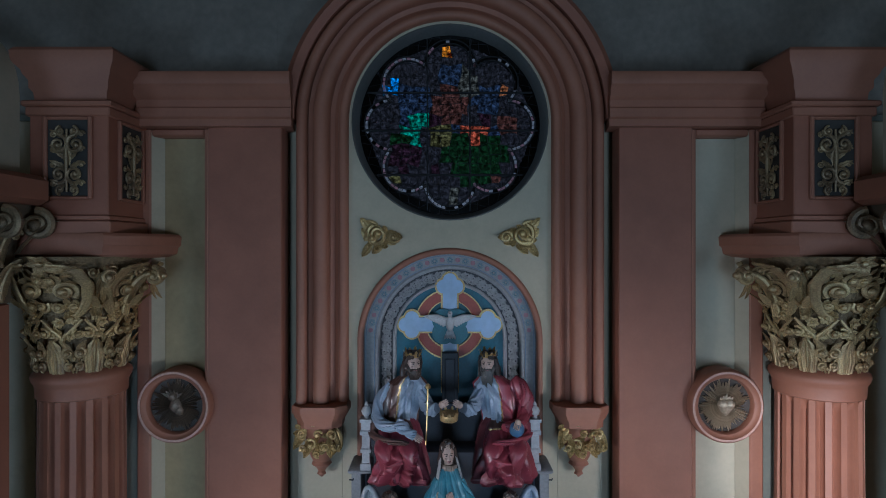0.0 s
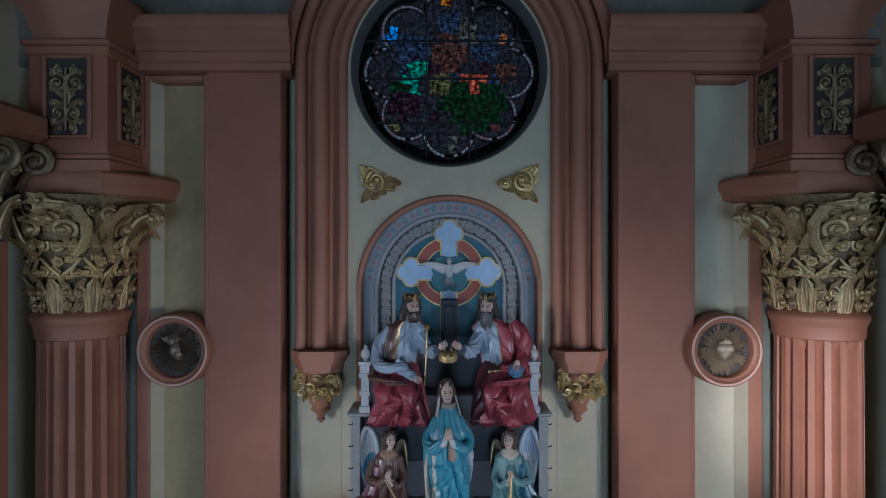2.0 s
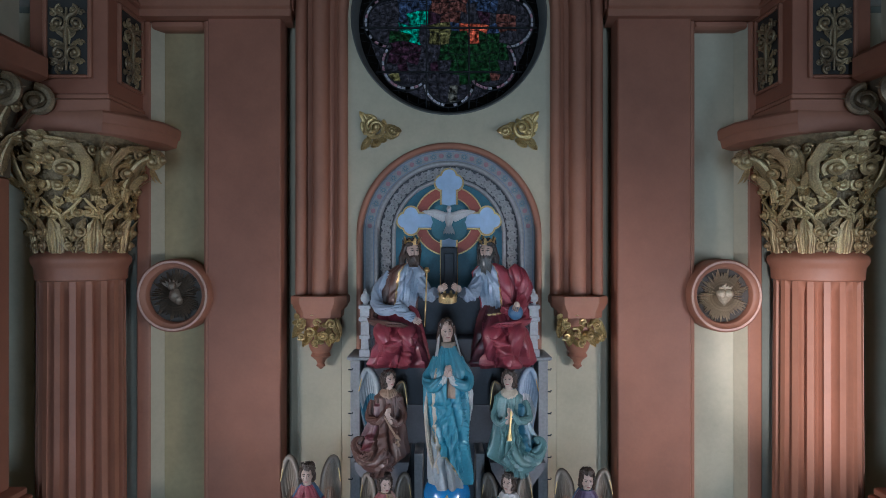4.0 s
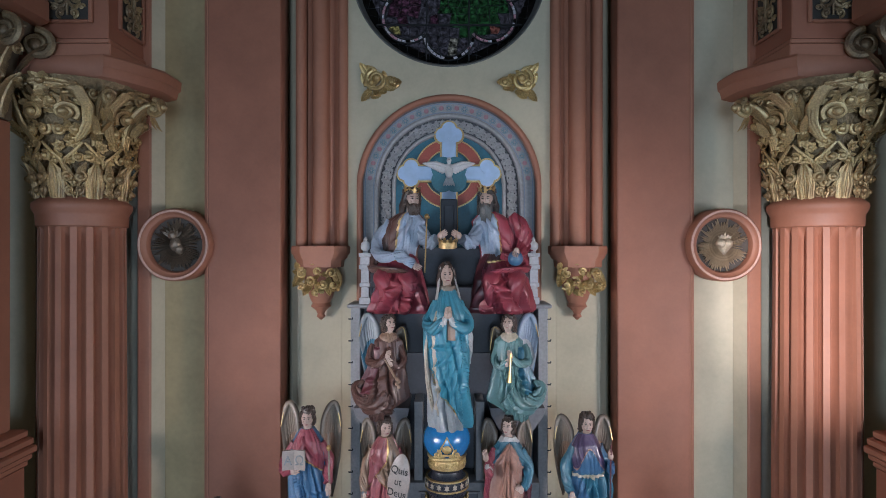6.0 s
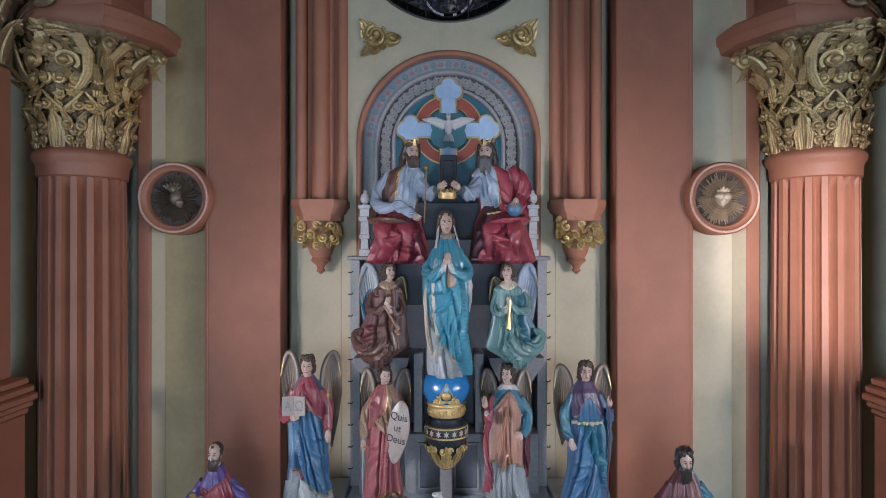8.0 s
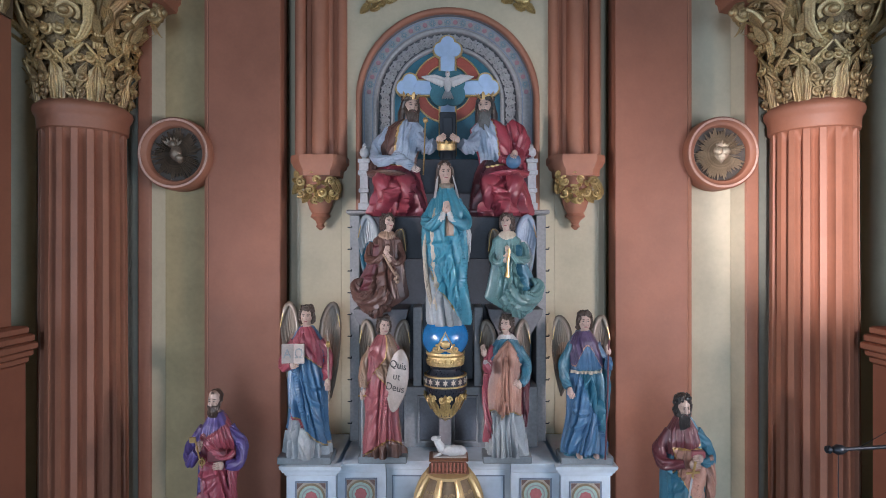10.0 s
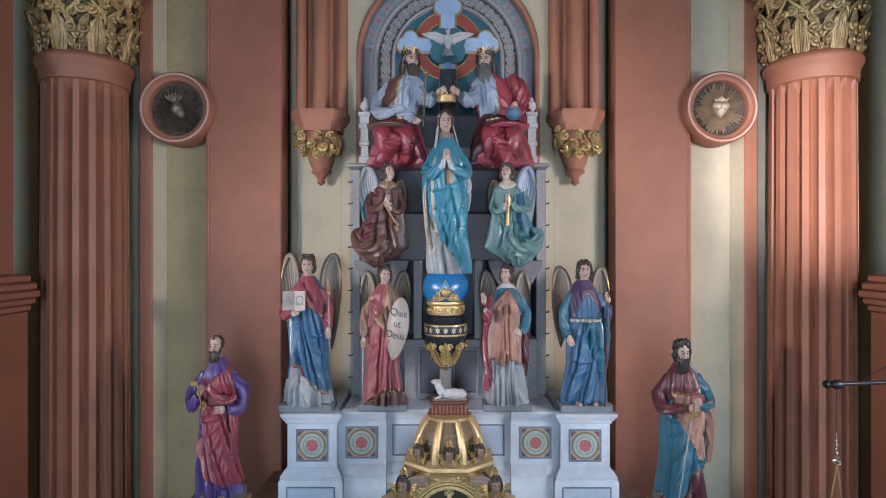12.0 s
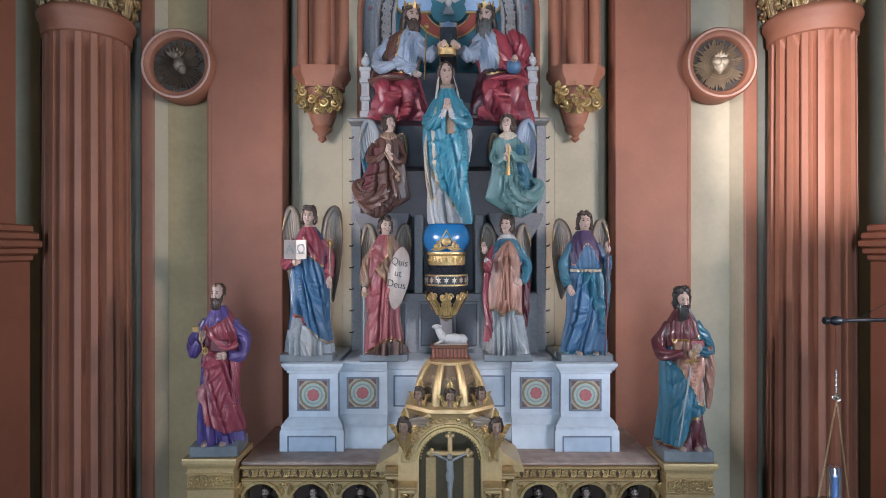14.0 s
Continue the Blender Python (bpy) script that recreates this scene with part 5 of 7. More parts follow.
def apostle_keys():
    g = plinth(Geo(), 0.27, 0.20, 0.115)
    q = Geo()
    robe(q, stance(w=1.04, fold=1.15), "violet", [
        (lambda a, z: 0.13 * (abs(a) - 1.9) if z < 1.28 else -1, "brown", 0.2, ""),
        (lambda a, z: min(0.16 * (a + 1.15 - 0.55 * (1.28 - z)) , 0.25 * (1.75 - a), (z - 0.10 - 0.40 * max(0, 0.15 - a * 0.35)), 1.20 - z + 0.10 * a), "crimson", 1.5, "rose"),
    ], seed=1.3, slant=0.25)
    fan(q, stance(w=1.04), (1.15, 0.97), [(-0.75, 0.98), (-0.70, 0.80), (-0.50, 0.62), (-0.25, 0.45), (0.05, 0.30), (0.35, 0.20), (0.65, 0.16), (0.95, 0.22)], 0.024, 0.08)
    fan(q, stance(w=1.04), (-0.75, 0.60), [(-1.0, 0.05), (-0.75, 0.03), (-0.45, 0.03), (-0.15, 0.02)], 0.022, 0.0)
    limb(q, [(-0.145, 0, 1.25), (-0.275, -0.02, 1.05), (-0.245, -0.13, 0.93), (-0.15, -0.19, 1.04)], [0.075, 0.085, 0.085, 0.055], "violet", 1)
    limb(q, [(0.145, 0, 1.25), (0.28, -0.01, 1.08), (0.29, -0.10, 0.90), (0.17, -0.19, 0.90)], [0.078, 0.09, 0.085, 0.055], "violet", 2)
    limb(q, [(-0.12, -0.13, 1.20), (0.02, -0.18, 1.05), (0.17, -0.17, 0.98), (0.24, -0.12, 1.02)], [0.03, 0.055, 0.06, 0.03], "crimson", 4, 0.3)
    limb(q, [(0.20, -0.12, 0.92), (0.235, -0.14, 0.70), (0.225, -0.13, 0.50), (0.235, -0.13, 0.34)], [0.05, 0.05, 0.042, 0.02], "crimson", 5, 0.35)
    palm(q, (-0.13, -0.20, 1.075), (0.35, -0.2, 1))
    palm(q, (0.12, -0.20, 0.90), (-1, -0.1, -0.05))
    q.box(-0.03, 0.17, -0.21, -0.16, 0.94, 1.05, SLOT["maroon"])
    # the two gilded keys
    q.tube([(-0.10, -0.235, 0.97), (-0.15, -0.235, 1.18)], 0.009, 8, SLOT["gold"])
    q.ring(0.022, 0.036, -0.245, -0.225, -0.075, 0.955, n=16, slot=SLOT["gold"])
    q.box(-0.215, -0.14, -0.245, -0.225, 1.14, 1.20, SLOT["gold"])
    q.tube([(-0.075, -0.235, 0.90), (-0.075, -0.235, 1.0)], 0.010, 8, SLOT["gold"])
    head(q, (-0.01, -0.02, 1.50), 1.0, -8, 4, hair="hair", beard="hair", bald=True)
    for s in SIDES:
        q.ball((s * 0.10, -0.15, 0.02), (0.045, 0.10, 0.03), SLOT["skin"])
    g.add([(x, y, z + 0.11) for x, y, z in q.v], q.f, q.m)
    return finish(g, "apostle_statue", "painted bearded statue in violet tunic holding gilded keys", (-2.32, 5.68, 2.57), 0.985, 4, slim=0.87)


def apostle_sword():
    g = plinth(Geo(), 0.28, 0.20, 0.115)
    q = Geo()
    robe(q, stance(w=1.05, fold=1.1), "maroon", [
        (lambda a, z: min(0.98 - z + 0.16 * a, 0.20 * (1.7 - a), z - 0.02 - 0.30 * smooth(-0.4, 0.5, a)), "teal", -0.5, "gold"),
        (lambda a, z: min(0.20 * (a - 0.05 - 0.9 * (0.9 - z) + 0.75), 0.2 * (1.2 - a), 1.08 - z, z - 0.42 - 0.55 * max(0, 0.75 - a) * 0.6), "salmon", -0.8, "gold"),
        (lambda a, z: min(0.20 * (a - 1.05), z - 0.55), "teal", 0.3, ""),
        (lambda a, z: min(0.2 * (-a - 0.85), z - 0.05, 1.0 - z), "teal", 0.2, ""),
    ], seed=6.1)
    fan(q, stance(w=1.05), (0.75, 1.0), [(-0.6, 0.98), (-0.95, 0.85), (-1.05, 0.65), (-0.95, 0.40), (-0.75, 0.20), (-0.45, 0.12)], 0.026, 0.10)
    fan(q, stance(w=1.05), (0.95, 1.0), [(0.25, 0.60), (0.42, 0.45), (0.62, 0.40), (0.85, 0.42)], 0.026, 0.03)
    fan(q, stance(w=1.05), (0.5, 0.40), [(0.15, 0.02), (0.4, 0.02), (0.7, 0.02)], 0.022, 0.0)
    limb(q, [(-0.145, 0, 1.25), (-0.275, -0.01, 1.06), (-0.25, -0.12, 0.93), (-0.06, -0.21, 0.96)], [0.08, 0.095, 0.09, 0.055], "maroon", 7)
    limb(q, [(0.145, 0, 1.25), (0.27, -0.01, 1.10), (0.26, -0.10, 0.96), (0.12, -0.19, 1.0)], [0.085, 0.095, 0.085, 0.05], "teal", 8)
    limb(q, [(0.24, -0.12, 1.02), (0.27, -0.12, 0.80), (0.27, -0.10, 0.60), (0.26, -0.10, 0.40)], [0.055, 0.062, 0.055, 0.03], "salmon", 9, 0.25)
    q.box(0.02, 0.17, -0.22, -0.17, 1.02, 1.09, SLOT["rose"])
    palm(q, (0.02, -0.225, 0.96), (1, -0.1, 0.1))
    palm(q, (0.11, -0.22, 1.02), (-1, -0.1, -0.1))
    q.tube([(0.045, -0.25, 1.0), (0.005, -0.25, 0.84)], 0.014, 8, SLOT["gold"])
    q.tube([(-0.06, -0.25, 0.885), (0.085, -0.25, 0.90)], 0.012, 8, SLOT["gold"])
    q.tube([(0.005, -0.25, 0.85), (-0.13, -0.24, 0.06)], [0.022, 0.014], 6, SLOT["silver"], flat=0.4)
    head(q, (-0.02, -0.06, 1.475), 1.02, 4, 9, hair="dark", beard="dark+")
    for s in SIDES:
        q.ball((s * 0.09 + 0.03, -0.15, 0.02), (0.045, 0.10, 0.03), SLOT["skin"])
    g.add([(x, y, z + 0.11) for x, y, z in q.v], q.f, q.m)
    return finish(g, "apostle_statue", "painted statue with long dark beard, teal and salmon mantle, sword", (2.34, 5.68, 2.525), 0.995, -4, slim=0.85)


def angel_book():
    g = plinth(Geo(), 0.32, 0.15, 0.085)
    q = Geo()
    for s in SIDES:
        wing(q, s, (s * 0.10, 0.10, 1.20), 1.60, 0.235, 0.55)
    robe(q, stance(w=1.02, sway=0.02, fold=1.15), "crimson", [
        (lambda a, z: 0.30 - z - 0.12 * math.sin(a * 1.3), "silver", 0.0, ""),
        (lambda a, z: min(1.08 - z - 0.12 * a, z - 0.30 + 0.20 * math.sin(a * 1.2)), "blue", 0.95, "gold"),
        (lambda a, z: min(0.2 * (abs(a + 0.1) - 1.35), z - 0.25), "blue", 0.2, ""),
    ], seed=2.2, slant=0.3)
    fan(q, stance(w=1.02, sway=0.02), (-0.75, 1.0), [(0.95, 0.75), (0.95, 0.55), (0.85, 0.35), (0.65, 0.20), (0.30, 0.22), (-0.10, 0.33), (-0.5, 0.42)], 0.026, 0.10)
    fan(q, stance(w=1.02, sway=0.02), (-0.5, 0.30), [(-1.0, 0.02), (-0.7, 0.02), (-0.4, 0.02), (-0.1, 0.02), (0.15, 0.02)], 0.018, 0.0)
    fan(q, stance(w=1.02, sway=0.02), (-0.2, 1.30), [(-0.5, 1.08), (-0.1, 1.05), (0.3, 1.04), (0.7, 1.06)], 0.016, 0.0)
    limb(q, [(-0.145, 0, 1.25), (-0.26, -0.01, 1.06), (-0.24, -0.13, 0.96), (-0.12, -0.22, 1.0)], [0.075, 0.08, 0.075, 0.05], "crimson", 3)
    limb(q, [(0.145, 0, 1.25), (0.25, 0.0, 1.06), (0.26, -0.07, 0.90), (0.27, -0.13, 0.83)], [0.078, 0.085, 0.08, 0.06], "crimson", 5)
    palm(q, (-0.11, -0.235, 1.0), (1, -0.2, 0.3))
    palm(q, (0.28, -0.15, 0.80), (0.1, -0.2, -1))
    # open book with two letters
    for k, s in enumerate(SIDES):
        rows = [[(-0.085 + s * u * 0.13, -0.26 - 0.035 * u + y, 1.03 + z) for u in (0, 0.35, 0.7, 1)] for y, z in ((0, 0), (-0.012, 0), (-0.012, 0.20), (0, 0.20))]
        q.rings(rows + rows[:1], SLOT["page"], closed=False, caps=False)
        q.box(*sorted((-0.085, -0.085 + s * 0.125)), -0.27, -0.255, 1.03, 1.23, SLOT["page"])
        letters(q, "A\u03a9"[k], 0.14, Matrix.Translation((-0.085 + s * 0.066, -0.302, 1.085)) @ Matrix.Rotation(radians(90), 4, "X"), "stone")
    q.tube([(0.30, -0.16, 0.60), (0.27, -0.10, 1.36)], 0.011, 8, SLOT["feather"])
    q.ball((0.277, -0.115, 1.20), (0.028, 0.028, 0.035), SLOT["gold"])
    head(q, (0.0, -0.02, 1.49), 0.98, 6, 2, hair="hair")
    g.add([(x, y, z + 0.08) for x, y, z in q.v], q.f, q.m)
    return finish(g, "angel_statue", "painted winged angel statue holding an open book", (-1.50, 6.04, 3.42), 0.975, group="standing angels of the altar", slim=0.90)


def angel_shield():
    g = plinth(Geo(), 0.31, 0.15, 0.085)
    q = Geo()
    for s in SIDES:
        wing(q, s, (s * 0.10, 0.10, 1.18), 1.50, 0.20, 0.60)
    robe(q, stance(sway=-0.03, fold=1.2), "rose", [
        (lambda a, z: 0.14 - z + 0.10 * math.cos((a - 0.5) * 1.6) - 0.05, "brown", 0.0, "gold"),
        (lambda a, z: min(z - 0.88 + 0.18 * a, 0.2 * (1.3 - abs(a - 0.1))), "tan", 1.3, "gold"),
        (lambda a, z: min(z - 1.06 - 0.25 * a, 0.22 * (0.3 - a)), "rose", -0.8, "gold"),
        (lambda a, z: 0.2 * (abs(a) - 1.75), "tan", 0.0, ""),
    ], seed=8.4, slant=-0.35)
    fan(q, stance(sway=-0.03), (0.75, 0.90), [(-0.95, 0.70), (-0.95, 0.48), (-0.80, 0.28), (-0.55, 0.16), (-0.20, 0.10), (0.20, 0.12), (0.55, 0.15)], 0.025, 0.08)
    fan(q, stance(sway=-0.03), (-0.7, 1.22), [(0.5, 0.98), (0.7, 1.05), (0.3, 0.92), (0.0, 0.95)], 0.022, 0.05)
    limb(q, [(-0.145, 0, 1.25), (-0.24, -0.02, 1.05), (-0.25, -0.09, 0.88), (-0.245, -0.13, 0.78)], [0.075, 0.08, 0.075, 0.05], "tan", 6)
    limb(q, [(0.145, 0, 1.25), (0.24, -0.02, 1.08), (0.22, -0.10, 0.98)], [0.075, 0.08, 0.06], "rose", 7)
    palm(q, (-0.245, -0.15, 0.74), (0, -0.2, -1))
    # tilted oval shield with its words
    m = Matrix.Translation((0.195, -0.20, 0.88)) @ Matrix.Scale(1.16, 4) @ Matrix.Rotation(radians(9), 4, "Y") @ Matrix.Rotation(radians(-12), 4, "Z")
    sh = Geo()
    shape = [(0.125 * math.sin(t) * (1 if math.cos(t) > 0 else 1 + 0.25 * math.cos(t)), 0.31 * math.cos(t)) for t in (2 * math.pi * i / 36 for i in range(36))]
    sh.rings([[(x * k, y, z * k) for x, z in shape] for k, y in ((0.95, 0.02), (1.0, 0.0), (0.97, -0.012), (0.6, -0.035), (0.1, -0.045))], SLOT["page"])
    for text, z in (("Quis", 0.13), ("ut", 0.02), ("Deus", -0.09)):
        letters(sh, text, 0.10, Matrix.Translation((0, -0.046, z)) @ Matrix.Rotation(radians(90), 4, "X"), "dark")
    q.add([m @ Vector(p) for p in sh.v], sh.f, sh.m)
    # lowered sword
    q.tube([(-0.25, -0.16, 0.80), (-0.255, -0.15, 0.0)], [0.016, 0.010], 6, SLOT["silver"], flat=0.4)
    q.tube([(-0.30, -0.16, 0.70), (-0.20, -0.16, 0.70)], 0.011, 6, SLOT["gold"])
    head(q, (0.01, -0.02, 1.48), 0.98, 24, 4, hair="hair")
    g.add([(x, y, z + 0.08) for x, y, z in q.v], q.f, q.m)
    return finish(g, "angel_statue", "painted winged angel statue with lettered shield and sword", (-0.69, 6.06, 3.42), 0.915, group="standing angels of the altar", slim=0.90)


def angel_blessing():
    g = plinth(Geo(), 0.31, 0.15, 0.085)
    q = Geo()
    for s in SIDES:
        wing(q, s, (s * 0.10, 0.10, 1.18), 1.50, 0.20, 0.55)
    robe(q, stance(w=1.02, sway=-0.02, fold=1.2), "silver", [
        (lambda a, z: min(z - 0.48 - 0.03 * math.sin(a * 5), 1.5 - z), "salmon", 0.15, "gold"),
        (lambda a, z: 0.2 * (abs(a + 0.05) - 1.25) if z > 0.12 + 0.2 * max(0, a) else -1, "crimson", 0.1, ""),
        (lambda a, z: z - 1.02 - 0.28 * (1 - smooth(0, 1.3, abs(a + 0.05))), "teal", 0.6, "salmon"),
        (lambda a, z: z - 1.335, "white", 0, ""),
    ], seed=4.9, slant=0.1, freq=3.2)
    fan(q, stance(w=1.02, sway=-0.02), (-0.1, 0.62), [(-1.0, 0.02), (-0.75, 0.02), (-0.5, 0.02), (-0.25, 0.02), (0.0, 0.02), (0.25, 0.02), (0.55, 0.02), (0.9, 0.02)], 0.020, 0.0)
    fan(q, stance(w=1.05, sway=-0.02), (-0.1, 1.12), [(-0.85, 0.52), (-0.5, 0.52), (-0.15, 0.51), (0.2, 0.51), (0.55, 0.52), (0.9, 0.53)], 0.022, 0.02)
    fan(q, stance(w=1.02, sway=-0.02), (0.0, 1.32), [(-1.2, 1.08), (-0.9, 1.12), (0.9, 1.12), (1.2, 1.08)], 0.018, 0.0)
    limb(q, [(-0.145, 0, 1.25), (-0.25, -0.06, 1.06), (-0.25, -0.16, 1.0), (-0.285, -0.20, 1.13)], [0.085, 0.085, 0.07, 0.045], "crimson", 2)
    limb(q, [(-0.25, -0.16, 1.02), (-0.29, -0.205, 1.15)], [0.055, 0.04], "white", 2)
    palm(q, (-0.305, -0.22, 1.20), (-0.25, -0.1, 1), 1.1)
    limb(q, [(0.145, 0, 1.25), (0.25, -0.02, 1.04), (0.22, -0.12, 0.90), (0.16, -0.18, 0.84)], [0.085, 0.088, 0.08, 0.055], "teal", 9)
    palm(q, (0.14, -0.20, 0.83), (-0.7, -0.2, 0.5))
    limb(q, [(0.25, -0.03, 0.95), (0.26, 0.0, 0.75), (0.25, 0.0, 0.5), (0.25, 0.0, 0.3)], [0.06, 0.06, 0.05, 0.02], "maroon", 1, 0.3)
    limb(q, [(-0.24, -0.06, 0.95), (-0.26, 0.0, 0.70), (-0.22, -0.05, 0.35), (-0.18, -0.06, 0.12)], [0.06, 0.065, 0.06, 0.02], "crimson", 3, 0.35)
    head(q, (0.0, -0.02, 1.49), 0.98, -30, -4, hair="hair")
    g.add([(x, y, z + 0.08) for x, y, z in q.v], q.f, q.m)
    return finish(g, "angel_statue", "painted winged angel statue in salmon dalmatic, hand raised", (0.62, 6.06, 3.42), 0.915, group="standing angels of the altar", slim=0.90)


def angel_staff():
    g = plinth(Geo(), 0.32, 0.15, 0.085)
    q = Geo()
    for s in SIDES:
        wing(q, s, (s * 0.10, 0.10, 1.18), 1.50, 0.23, 0.60)
    robe(q, stance(w=0.98, sway=0.03, fold=1.15), "teal", [
        (lambda a, z: min(0.62 - z - 0.45 * a, z - 0.03), "blue", -1.0, ""),
        (lambda a, z: min(z - 0.95, 1.4 - z), "blue", 0.2, ""),
        (lambda a, z: 0.2 * (abs(a) - 1.45), "blue", 0.1, ""),
        (lambda a, z: min(z - 1.10 - 0.12 * math.cos(a * 3), 0.2 * (1.5 - abs(a))), "purple", 0.8, "salmon"),
        (lambda a, z: 0.015 - abs(z - 0.93), "cream", 0, ""),
    ], seed=3.3, slant=-0.5)
    fan(q, stance(w=0.98, sway=0.03), (0.70, 0.62), [(-0.90, 0.52), (-0.95, 0.32), (-0.75, 0.14), (-0.40, 0.06), (0.0, 0.05), (0.35, 0.06)], 0.026, 0.08)
    fan(q, stance(w=0.98, sway=0.03), (0.1, 0.91), [(-0.9, 0.62), (-0.5, 0.66), (0.4, 0.60), (0.8, 0.30), (0.95, 0.10)], 0.022, 0.0)
    limb(q, [(-0.145, 0, 1.25), (-0.25, 0.0, 1.04), (-0.25, -0.06, 0.84), (-0.22, -0.13, 0.76)], [0.08, 0.085, 0.08, 0.055], "teal", 3)
    limb(q, [(0.145, 0, 1.25), (0.26, 0.0, 1.06), (0.27, -0.10, 1.0), (0.25, -0.16, 1.14)], [0.08, 0.085, 0.075, 0.045], "blue", 4)
    limb(q, [(0.27, -0.04, 1.02), (0.28, 0.0, 0.8), (0.27, 0.0, 0.55), (0.26, 0.0, 0.35)], [0.055, 0.06, 0.05, 0.02], "teal", 6, 0.3)
    palm(q, (-0.215, -0.16, 0.74), (0.3, -0.3, -0.8))
    palm(q, (0.245, -0.18, 1.17), (-0.3, -0.2, 1))
    q.tube([(0.20, -0.20, 0.0), (0.23, -0.20, 0.7), (0.245, -0.19, 1.30)], 0.010, 8, SLOT["maroon"])
    for s in SIDES:
        q.ball((s * 0.10, -0.14, 0.02), (0.04, 0.09, 0.028), SLOT["skin"])
    head(q, (0.0, -0.02, 1.48), 1.0, -5, 2, hair="hair")
    g.add([(x, y, z + 0.08) for x, y, z in q.v], q.f, q.m)
    return finish(g, "angel_statue", "painted winged angel statue in blue robes holding a staff", (1.445, 6.04, 3.42), 0.945, group="standing angels of the altar", slim=0.90)


def lady():
    q = Geo()
    rows = [(0.0, 0.19, 0.16, 0.03, 0, 0.16), (0.05, 0.20, 0.16, 0.03, 0, 0.16), (0.35, 0.20, 0.15, 0.02, 0, 0.14), (0.70, 0.235, 0.16, 0.0, -0.02, 0.11), (0.95, 0.235, 0.16, -0.005, 0, 0.09), (1.12, 0.195, 0.155, 0.0, -0.01, 0.07), (1.25, 0.145, 0.12, 0.0, 0, 0.05), (1.33, 0.095, 0.09, 0, 0.005, 0.03), (1.39, 0.06, 0.06, 0, 0.005, 0.02)]
    robe(q, rows, "sky", [
        (lambda a, z: 0.36 - z - 0.62 * a * 0.45 - 0.12, "silver", 0.6, "gold"),
        (lambda a, z: min(0.20 * (0.06 - abs(a + 0.78 + 0.30 * (z - 1.0))), z - 0.15, 1.16 - z), "cream", 0.3, ""),
        (lambda a, z: min(0.14 * (0.16 - abs(a - 0.12)), z - 0.86, 1.06 - z), "tan", 0.2, ""),
        (lambda a, z: z - 1.355 + 0.02 * math.cos(a), "feather", 0, ""),
    ], seed=5.2, slant=1.1, freq=2.3, levels=110, around=130)
    fan(q, rows, (0.95, 1.02), [(-0.85, 0.80), (-0.80, 0.58), (-0.60, 0.42), (-0.35, 0.36), (-0.05, 0.26), (0.25, 0.16), (0.50, 0.08), (0.75, 0.04)], 0.019, 0.10)
    fan(q, rows, (-0.3, 0.42), [(-0.95, 0.03), (-0.70, 0.03), (-0.45, 0.03), (-0.15, 0.03), (0.10, 0.03)], 0.020, 0.0)
    limb(q, [(-0.11, 0, 1.24), (-0.21, -0.03, 1.04), (-0.17, -0.14, 0.98), (-0.04, -0.20, 1.06)], [0.075, 0.09, 0.085, 0.05], "sky", 1)
    limb(q, [(0.11, 0, 1.24), (0.21, -0.03, 1.04), (0.18, -0.14, 0.98), (0.04, -0.20, 1.06)], [0.075, 0.09, 0.085, 0.05], "sky", 2)
    for s in SIDES:
        limb(q, [(s * 0.12, -0.17, 1.0), (s * 0.05, -0.21, 1.05), (s * 0.025, -0.225, 1.10)], [0.05, 0.045, 0.035], "white", 3 + s)
        palm(q, (s * 0.014, -0.225, 1.12), (-s * 0.10, -0.15, 1), 0.95)
    limb(q, [(-0.20, -0.08, 0.98), (-0.24, -0.08, 0.70), (-0.20, -0.10, 0.35), (-0.14, -0.12, 0.12)], [0.022, 0.028, 0.028, 0.014], "cream", 6, 0.35)
    limb(q, [(0.21, -0.04, 1.0), (0.25, -0.02, 0.80), (0.23, -0.02, 0.62)], [0.04, 0.045, 0.02], "white", 8, 0.35)
    head(q, (-0.015, -0.035, 1.50), 0.96, 8, 8, -5, hair="hair", long=True, veil="white")
    return finish(q, "lady_statue", "painted statue of a praying lady in bright blue mantle", (-0.02, 6.02, 4.87), 1.065, slim=0.89)


